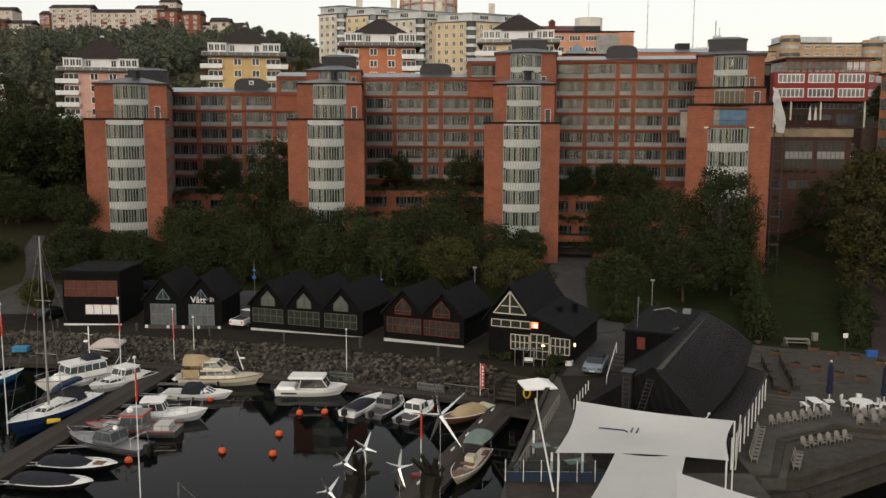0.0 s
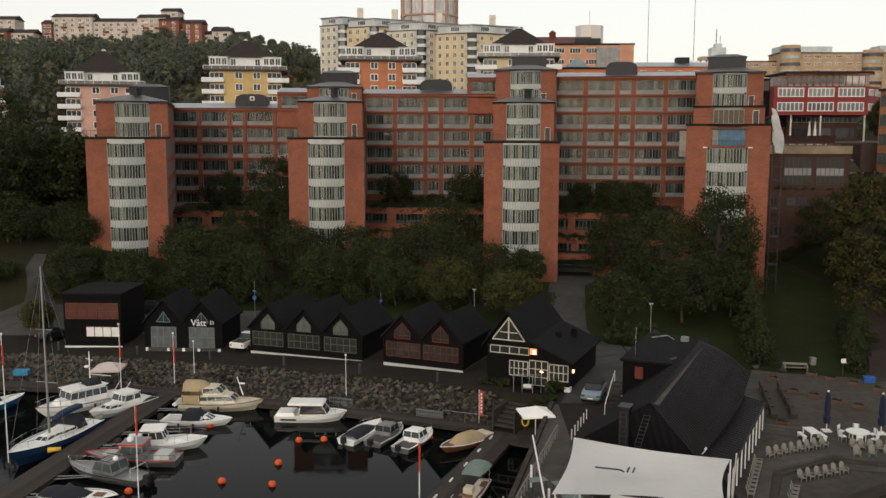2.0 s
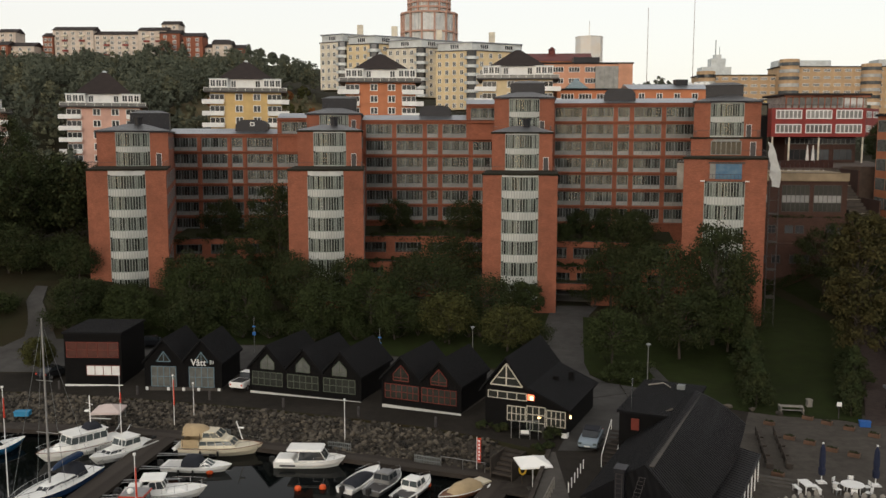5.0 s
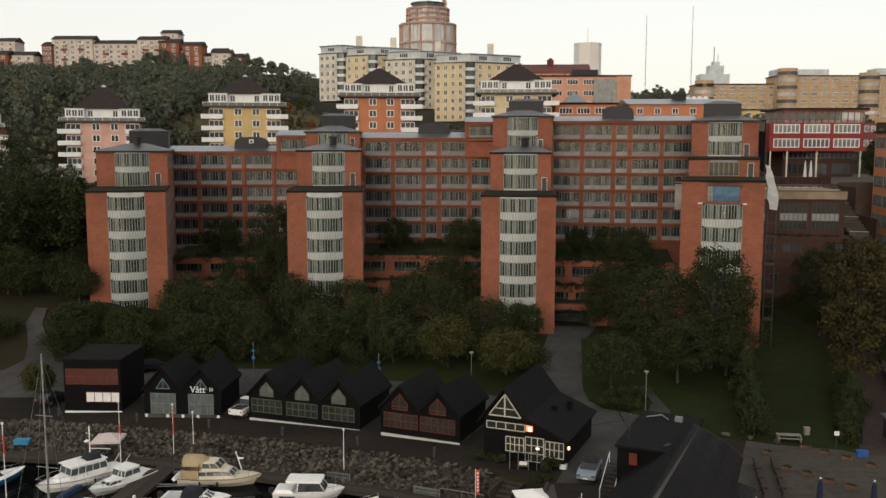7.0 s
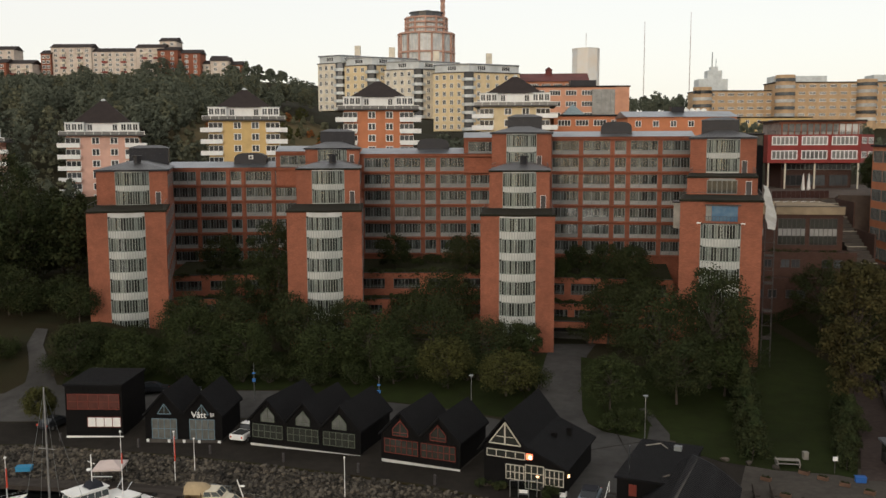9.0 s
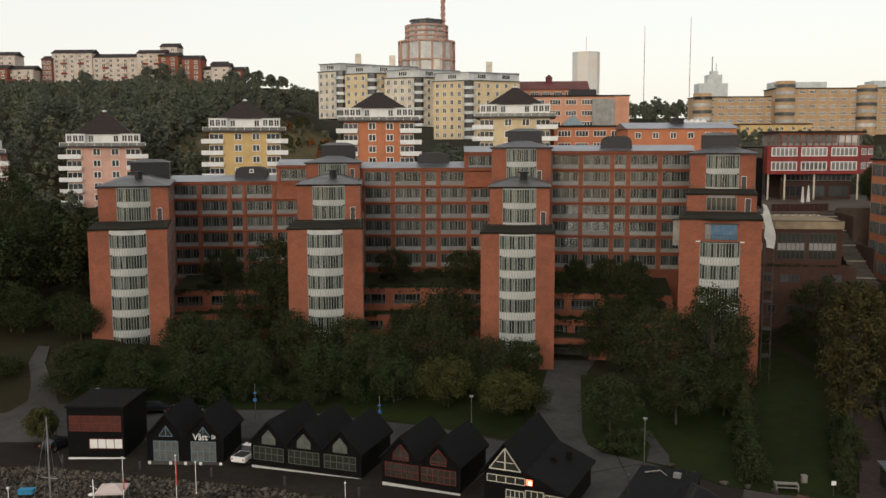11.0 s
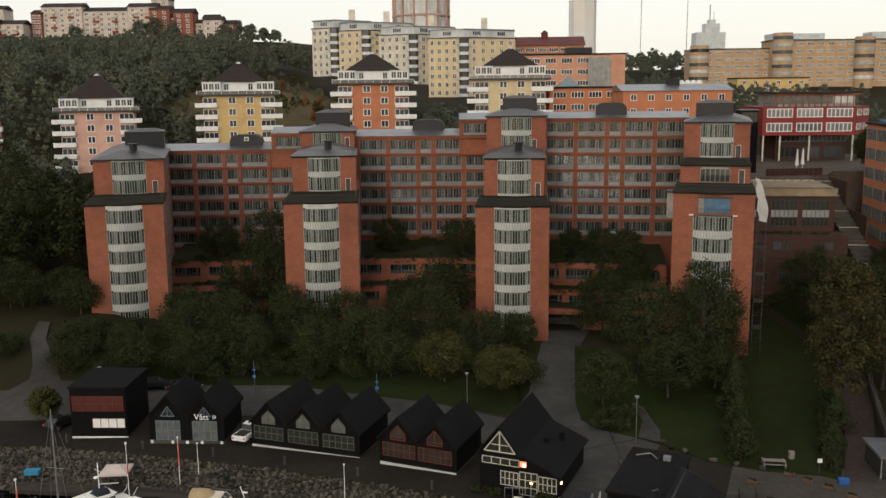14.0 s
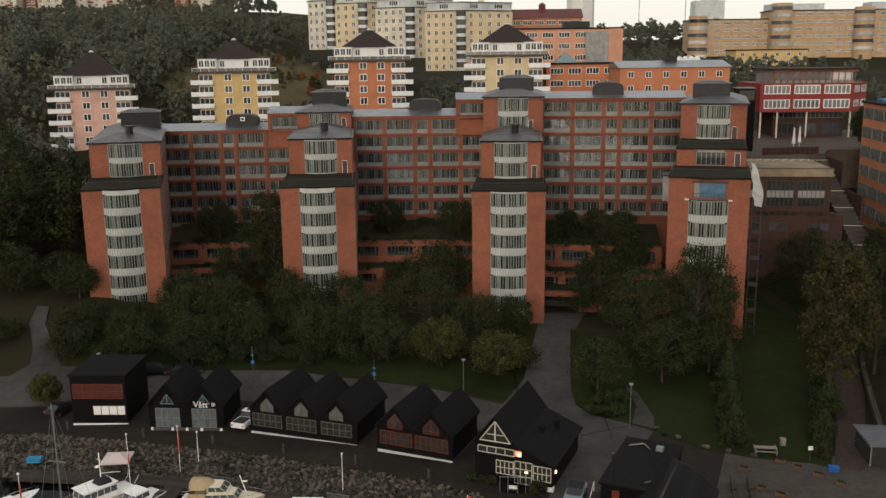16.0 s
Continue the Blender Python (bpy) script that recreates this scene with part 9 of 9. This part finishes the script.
for k in range(3):
    st_ = bmesh.new()
    d_ = 0.5 * k
    prism(st_, [(19.5, 57.5 + 0.01 * k)] + [(x + (d_ if y < 66 else 0.0), y - (0.0 if y < 60 else d_)) for x, y in STEP_LINE] + [(38, 69.5), (19.5, 69.5)], -1.2, 0.028 - 0.21 * k)
    tagged(part("terrace_step", st_, CONCRETE if k != 1 else TIMBER), "broad step down to the lower terrace", "step", kind="structure")



def chair_proto():
    """A garden chair with a tall rounded back, arms and slanting seat."""
    c = thing("garden_chair", 0, 0, -50, 0, "weathered white garden chair with a rounded back", "chair", "garden chairs")
    bk = bmesh.new()
    pts = [(-0.3, 0.3), (0.3, 0.3), (0.33, 0.85), (0.2, 1.08), (0.0, 1.15), (-0.2, 1.08), (-0.33, 0.85)]
    sweep(bk, pts, 0.28, 0.33)
    for v in bk.verts:
        v.co.y += (v.co.z - 0.3) * 0.28
    part("backrest", bk, CHAIR_GREY, c)
    part("seat", boxes((-0.3, 0.3, -0.35, 0.32, 0.32, 0.37)), CHAIR_GREY, c)
    for s in (-1, 1):
        part("arm", boxes((s * 0.36 - 0.07, s * 0.36 + 0.07, -0.35, 0.35, 0.55, 0.59)), CHAIR_GREY, c)
        part("leg", boxes((s * 0.33 - 0.03, s * 0.33 + 0.03, -0.33, -0.26, 0, 0.55)), CHAIR_GREY, c)
        part("leg", boxes((s * 0.33 - 0.03, s * 0.33 + 0.03, 0.24, 0.31, 0, 0.55)), CHAIR_GREY, c)
    for o in c.children:
        o.data.transform(Matrix.Scale(0.68, 4))
    return c


rows_ = [((24.3, 67.0), (29.3, 69.4), 8, 0.03, 22), ((31.4, 69.0), (34.6, 68.4), 6, 0.03, -8), ((31.0, 67.4), (33.4, 67.6), 3, 0.03, -8), ((25.6, 64.0), (29.3, 65.6), 6, -0.62, 22),
         ((24.4, 61.9), (23.4, 59.8), 4, -0.62, 70), ((20.4, 59.4), (22.9, 65.4), 9, 0.03, 68)]
proto = None
for a, b2, n, z, rz in rows_:
    for i in range(n):
        f = i / max(1, n - 1)
        m = pose(a[0] + (b2[0] - a[0]) * f, a[1] + (b2[1] - a[1]) * f, z, 0, 0, rz + RNG.uniform(-6, 6))
        if proto is None:
            proto = chair_proto()
            proto.matrix_basis = m
        else:
            copy_thing(proto, m)


def closed_umbrella(x, y, h):
    o = thing("closed_umbrella", x, y, 0.03, 0, "closed navy blue parasol on a white foot", "parasol", "closed parasols")
    part("pole", rods(((0, 0, 0), (0, 0, h), 0.04)), WHITE, o)
    cl = bmesh.new()
    for z0, z1, ra, rb2 in ((0.7, 1.3, 0.26, 0.3), (1.3, 1.9, 0.2, 0.26), (1.9, h - 0.4, 0.26, 0.2), (h - 0.4, h, 0.2, 0.05)):
        rod(cl, (0, 0, z0), (0, 0, z1), ra, rb2, 9)
    part("folded_canopy", cl, CANVAS_NAVY, o)
    part("foot", boxes((-0.35, 0.35, -0.35, 0.35, 0, 0.1)), WHITE, o)
    part("finial", boxes((-0.06, 0.06, -0.06, 0.06, h, h + 0.12)), WHITE, o)


CANVAS_NAVY = mat("navy_canvas", (0.015, 0.02, 0.045), rough=0.9, var=0.15, bump=0.3, bscale=5)
closed_umbrella(31.0, 73.2, 3.35)
closed_umbrella(35.2, 72.6, 3.35)

tb = thing("picnic_table", 29.0, 71.2, 0.03, 4, "white timber table on the terrace", "table")
part("tabletop", boxes((-0.42, 0.42, -0.8, 0.8, 0.7, 0.76)), WHITE, tb)
for sx in (-0.36, 0.36):
    for sy in (-0.7, 0.7):
        part("leg", boxes((sx - 0.04, sx + 0.04, sy - 0.04, sy + 0.04, 0, 0.7)), WHITE, tb)
for s in (-1, 1):
    bc = thing("bench", 29.0 + s * 0.8, 71.1, 0.03, 4, "white timber bench beside the table", "bench", "white benches")
    part("seat", boxes((-0.16, 0.16, -0.6, 0.6, 0.4, 0.46)), WHITE, bc)
    for sy in (-0.5, 0.5):
        part("leg", boxes((-0.14, 0.14, sy - 0.04, sy + 0.04, 0, 0.4)), WHITE, bc)
tb = thing("round_table", 32.6, 71.0, 0.03, 0, "large round white table on the terrace", "table")
bm = bmesh.new()
pole(bm, 0, 0, 0.7, 0.76, 0.9, 0.9, 28)
part("tabletop", bm, WHITE, tb)
for i in range(4):
    a = i * math.pi / 2 + 0.6
    part("leg", rods(((0.7 * math.cos(a), 0.7 * math.sin(a), 0), (0.7 * math.cos(a), 0.7 * math.sin(a), 0.7), 0.04)), WHITE, tb)
for i in range(6):
    a = i * math.pi / 3 + 0.2
    ch = thing("terrace_chair", 32.6 + 1.35 * math.cos(a), 71.0 + 1.35 * math.sin(a), 0.03, math.degrees(a) - 90, "white chair at the round table", "chair", "chairs round the table")
    part("seat", boxes((-0.24, 0.24, -0.24, 0.24, 0.42, 0.47)), WHITE, ch)
    part("backrest", boxes((-0.24, 0.24, 0.2, 0.25, 0.55, 0.9)), WHITE, ch)
    for sx in (-0.2, 0.2):
        for sy in (-0.2, 0.2):
            part("leg", boxes((sx - 0.025, sx + 0.025, sy - 0.025, sy + 0.025, 0, 0.42 if sy < 0 else 0.9)), FRAME_GREY, ch)

PLANTER = mat("brown_planter_wood", (0.13, 0.075, 0.05), rough=0.85, var=0.25, scale=2.0)
for x, y in ((31.9, 88.6), (32.3, 84.2), (33.7, 82.8), (35.0, 80.9), (36.4, 79.5), (36.4, 90.4), (37.7, 88.8), (39.2, 87.1), (40.7, 85.0), (27.9, 74.6)):
    pb = thing("planter", x, y, 0.02, -35 + RNG.uniform(-8, 8), "brown timber planter box with low plants", "planter", "planters on the terrace")
    part("box", boxes((-0.5, 0.5, -0.25, 0.25, 0, 0.38)), PLANTER, pb)
    part("soil", boxes((-0.45, 0.45, -0.2, 0.2, 0.38, 0.4)), FOREST_FLOOR, pb)
    c = np.stack([RNG.uniform(-0.35, 0.35, 5), RNG.uniform(-0.12, 0.15, 5), np.full(5, 0.44)], 1)
    piece("greenery", quad_mesh("greenery", leaves(c, np.full(5, 0.1), 14, 0.05, RNG), LEAF_DARK), pb)
for j, dx in enumerate((0.0, 1.7)):
    for i in range(4):
        f = i / 3
        sb = thing("timber_bench", 28.0 + dx + 1.6 * f, 77.2 + 7.4 * f, 0.02, 77, "weathered timber bench with cushions", "bench", "timber benches by the veranda")
        part("seat", boxes((-1.0, 1.0, -0.3, 0.3, 0.38, 0.46)), TIMBER, sb)
        part("backrest", boxes((-1.0, 1.0, 0.28, 0.34, 0.5, 0.95)), TIMBER, sb)
        for sx in (-0.8, 0.8):
            part("leg", boxes((sx - 0.06, sx + 0.06, -0.28, 0.3, 0, 0.38)), TIMBER, sb)
for i in range(3):
    s_ = part("veranda_step", boxes((-2.2, 2.2, 0.0, 0.5, 0, 0.14 + 0.14 * i)), CONCRETE)
    s_.matrix_basis = pose(26.6, 72.2 + 0.5 * i, 0.02, 0, 0, -24)
    tagged(s_, "low concrete step beside the veranda", "step", kind="structure")

pt = thing("picnic_bench", 35.6, 92.9, 0.05, -8, "pale timber picnic bench at the lawn's edge", "bench")
part("tabletop", boxes((-1.2, 1.2, -0.35, 0.35, 0.6, 0.66)), CHAIR_GREY, pt)
for s in (-1, 1):
    part("seat", boxes((-1.2, 1.2, s * 0.7 - 0.14, s * 0.7 + 0.14, 0.38, 0.42)), CHAIR_GREY, pt)
    part("trestle", boxes((s * 1.1 - 0.05, s * 1.1 + 0.05, -0.75, 0.75, 0.0, 0.6)), CHAIR_GREY, pt)
bi = boxes((-0.26, 0.26, -0.26, 0.26, 0, 0.7), (-0.3, 0.3, -0.3, 0.3, 0.7, 0.8))
bi = part("litter_bin", bi, CHAIR_GREY)
bi.matrix_basis = pose(38.2, 94.8, 0.07)
tagged(bi, "pale litter bin on the lawn", "litter bin")
sp = thing("sign_post", 39.6, 90.6, 0.07, 0, "white notice on a dark post", "sign")
part("post", rods(((0, 0, 0), (0, 0, 1.7), 0.04)), FRAME_DARK, sp)
part("plate", boxes((-0.25, 0.25, -0.06, -0.03, 1.3, 1.75)), WHITE, sp)
bx = boxes((-0.5, 0.5, -0.3, 0.3, 0, 0.5), (-0.54, 0.54, -0.34, 0.34, 0.5, 0.58))
bx = part("grit_box", bx, mat("blue_plastic", (0.02, 0.10, 0.34), rough=0.5, var=0.1))
bx.matrix_basis = pose(41.2, 88.2, 0.04, 0, 0, -10)
tagged(bx, "bright blue grit box by the hedge", "grit box")
for i, (x, y) in enumerate(((24.9, 99.5), (25.6, 97.9), (27.0, 96.8), (29.4, 94.1), (31.6, 93.0), (34.0, 91.8))):
    o = new("boulder", STONES[i])
    o.matrix_basis = Matrix.LocRotScale((x, y, 0.25), Euler((0, 0, i)), (0.9, 0.7, 0.8))
    tagged(o, "grey boulder edging the lawn", "boulder", "boulders by the lawn")


def hedge(x0, y0, x1, y1, w, h, label):
    """A clipped hedge: a dense box of leaf sprays round woody stems."""
    ln = math.hypot(x1 - x0, y1 - y0)
    g = thing("hedge", x0, y0, 0, math.degrees(math.atan2(y1 - y0, x1 - x0)), label, "hedge", "clipped hedges")
    n = int(ln * 2.2)
    s = np.linspace(0, 1, n)
    zg = np.array([ground_z(x0 + (x1 - x0) * q, y0 + (y1 - y0) * q) for q in s])
    cs, rs_ = [], []
    for k in range(3):
        cs.append(np.stack([s * ln, RNG.uniform(-w * 0.3, w * 0.3, n), zg + h * (0.25 + 0.25 * k)], 1))
        rs_.append(np.full(n, w * 0.34))
    stems_ = bmesh.new()
    for i in range(0, n, 3):
        rod(stems_, (s[i] * ln, 0, zg[i] - 0.1), (s[i] * ln, 0, zg[i] + h * 0.7), 0.04, 0.02, 4)
    part("stem", stems_, BARK, g)
    piece("foliage", quad_mesh("foliage", leaves(np.concatenate(cs), np.concatenate(rs_), 60, 0.14, RNG), LEAF_DARK), g)


hedge(32.4, 94.2, 39.4, 121, 3.0, 2.2, "dark clipped hedge along the long lawn")
hedge(41.2, 91.4, 48.6, 112, 1.7, 1.8, "dark clipped hedge along the long lawn")
hedge(53, 157.5, 70, 156.6, 1.6, 2.2, "dark hedge at the foot of the brown building")
rw = thing("retaining_wall", 50.0, 96.5, 0, 0, "dark retaining wall with a steel rail beside the brown path", "wall")
for i in range(6):
    xa, ya, xb, yb = 2.4 * i, 7 * i, 2.4 * (i + 1), 7 * (i + 1)
    ang = math.degrees(math.atan2(yb - ya, xb - xa))
    zz = ground_z(50 + xa, 96.5 + ya)
    part("wall_block", boxes((0, 7.35, -0.25, 0.25, -0.6, 1.1), m=pose(xa, ya, zz, 0, 0, ang)), CONCRETE, rw)
    part("rail", rods(((xa, ya, zz + 1.9), (xb, yb, zz + 1.9), 0.04), ((xa, ya, zz + 0.9), (xa, ya, zz + 1.9), 0.04)), FRAME_DARK, rw)
sheet("path_brick", [(41.5, 88.6), (44.7, 88.4), (54, 109.6), (64.4, 140), (60.2, 140), (50.4, 109.6)], 0.09, mat("brown_paving", (0.06, 0.045, 0.04), rough=0.9, spec=0.12, var=0.25, scale=1.5, bump=0.3, bscale=6), "brown paved path up the slope", "path")
ks = thing("kiosk", 47.3, 90.6, 0.02, -6, "small glazed pavilion with a grey-blue metal roof", "pavilion")
part("glass_wall", boxes((-1.6, 3.2, -1.4, 3.6, 0.1, 2.3)), PANE_DIM, ks)
part("roof", boxes((-1.9, 3.5, -1.7, 3.9, 2.3, 2.55)), METAL_ROOF, ks)
for sx in (-1.62, 0.8, 3.22):
    part("post", boxes((sx - 0.06, sx + 0.06, -1.46, -1.4, 0, 2.3)), FRAME_GREY, ks)

# ---- on the office building: tarpaulin, scaffold, barrel-shaped plant covers ----
m4 = pose(38.7, 130.4, 0, 0, 0, -16.3)
tp = boxes((-1.3, 2.3, -0.1, -0.06, 22.7, 24.9), (-1.25, 2.25, -0.16, -0.1, 22.9, 24.7), m=m4)
tp = part("tarpaulin", tp, mat("blue_sheet", (0.04, 0.11, 0.2), rough=0.5, var=0.3, scale=1.2, tint=(0.1, 0.17, 0.23), bump=0.5, bscale=2))
tagged(tp, "blue tarpaulin over an open window of the tower", "tarpaulin")
sc = thing("scaffold", 44.4, 128.9, 1.8, -16.3, "slender steel scaffold with white netting beside the tower", "scaffold")
for sx in (0.25, 1.5):
    for sy in (0.0, 2.2):
        part("standard", rods(((sx, sy, 0), (sx, sy, 23.5), 0.04)), FRAME_DARK, sc)
for k in range(11):
    part("ledger", rods(((0.25, 0, 2 + 2 * k), (1.5, 0, 2 + 2 * k), 0.04), ((1.5, 0, 2 + 2 * k), (1.5, 2.2, 2 + 2 * k), 0.04), ((0.25, 0, 2 + 2 * k), (1.5, 0, 3 + 2 * k), 0.025)), FRAME_DARK, sc)
    if k % 2:
        part("platform", boxes((0.25, 1.5, 0, 2.2, 2.02 + 2 * k, 2.08 + 2 * k)), TIMBER, sc)
nt = bmesh.new()
prev = None
for i in range(9):
    f = i / 8
    row = [nt.verts.new((-0.3 + 0.7 * f + 0.15 * math.sin(i * 1.9), -0.12 + 0.1 * math.sin(i * 2.3), 26.2 - 6.2 * f)), nt.verts.new((0.25 + 1.3 * min(1, f * 1.8) + 0.1 * math.sin(i * 1.3), -0.15 + 0.12 * math.cos(i * 1.7), 26.0 - 6.2 * f))]
    if prev:
        nt.faces.new((prev[0], prev[1], row[1], row[0]))
    prev = row
bmesh.ops.solidify(nt, geom=nt.faces[:], thickness=0.03)
part("netting", nt, mat("white_netting", (0.72, 0.72, 0.7), rough=0.7, var=0.1), sc, "white plastic netting")


def plant_cover(x, y, z, w, h, d, rz):
    bm = bmesh.new()
    def rim(a):
        c_, s_ = math.cos(a), math.sin(a)
        return w / 2 * math.copysign(abs(c_) ** 0.55, c_), 0.3 * h + 0.7 * h * max(0.0, s_) ** 0.6

    pts = [(-w / 2, 0), (w / 2, 0)] + [rim(math.pi * i / 14) for i in range(15)]
    sweep(bm, pts, 0, d)
    o = part("plant_cover", bm, DARK_METAL, office, "dark barrel-shaped plant cover on the roof")
    o.matrix_basis = pose(x, y - 150, z, 0, 0, rz)
    for i in range(11):
        a = math.pi * (i + 0.5) / 11
        rb3 = rods(((rim(a)[0], -0.05, rim(a)[1]), (rim(a)[0], d, rim(a)[1]), 0.06), k=4)
        part("rib", rb3, FRAME_DARK, o)


plant_cover(-41.8, 187, 29.2, 6.6, 3.0, 4, 5)
plant_cover(-4.0, 184, 32.4, 6.4, 2.6, 4, 0)
plant_cover(32.0, 179, 35.3, 6.0, 2.8, 4, -8)
vu = boxes((-0.45, 0.45, -0.12, 0.0, 0.0, 0.8), m=pose(-41.6, 36.9, 30.9))
part("vent_unit", vu, WHITE, office, "small white vent unit on the plant cover")
part("vent_grille", boxes((-0.28, 0.28, -0.15, -0.121, 0.15, 0.62), m=pose(-41.6, 36.9, 30.9)), FRAME_DARK, office)
# the glazed oriel on the fourth tower's flank, and the fittings of its open window
part("oriel", boxes((-7.0, -5.72, 7.5, 10.6, 20.9, 24.8), m=pose(38.7, -19.6, 0, 0, 0, -16.3)), PANE_MID, office, "glazed oriel on the tower's flank")
part("oriel_roof", boxes((-7.2, -5.71, 7.3, 10.8, 24.8, 25.0), m=pose(38.7, -19.6, 0, 0, 0, -16.3)), DARK_METAL, office)
m5 = pose(38.7, -19.6, 0, 0, 0, -16.3)
part("window_lintel", boxes((-2.3, 2.7, -0.35, 0.0, 24.95, 25.12), m=m5), FRAME_DARK, office)
part("side_curtain", boxes((-2.1, -1.32, -0.14, -0.06, 22.75, 24.9), m=m5), CURTAIN, office)
part("balcony_rail", rods(*[(m5 @ Vector((-2.2 + 0.5 * i, -0.55, 22.5)), m5 @ Vector((-2.2 + 0.5 * i, -0.55, 23.4)), 0.025) for i in range(10)], (m5 @ Vector((-2.2, -0.55, 23.4)), m5 @ Vector((2.4, -0.55, 23.4)), 0.035), k=4), FRAME_DARK, office)
for sx in (-1, 1):
    part("bay_shoulder", boxes((sx * 3.05 - 0.3, sx * 3.05 + 0.3, -0.4, 0.0, 22.35, 22.5), m=m5), WHITE, office, "white stone at the bay's shoulder")
part("attic_window", boxes((-2.3, 2.3, 13.25, 13.37, 25.95, 26.03), (-2.3, 2.3, 13.25, 13.37, 28.0, 28.1), *[(-2.3 + 0.75 * i, -2.2 + 0.75 * i, 13.22, 13.37, 26.03, 28.0) for i in range(7)], m=m5), FRAME_GREY, office)
part("attic_pane", boxes((-2.25, 2.25, 13.3, 13.34, 26.03, 28.0), m=m5), PANE_DIM, office)
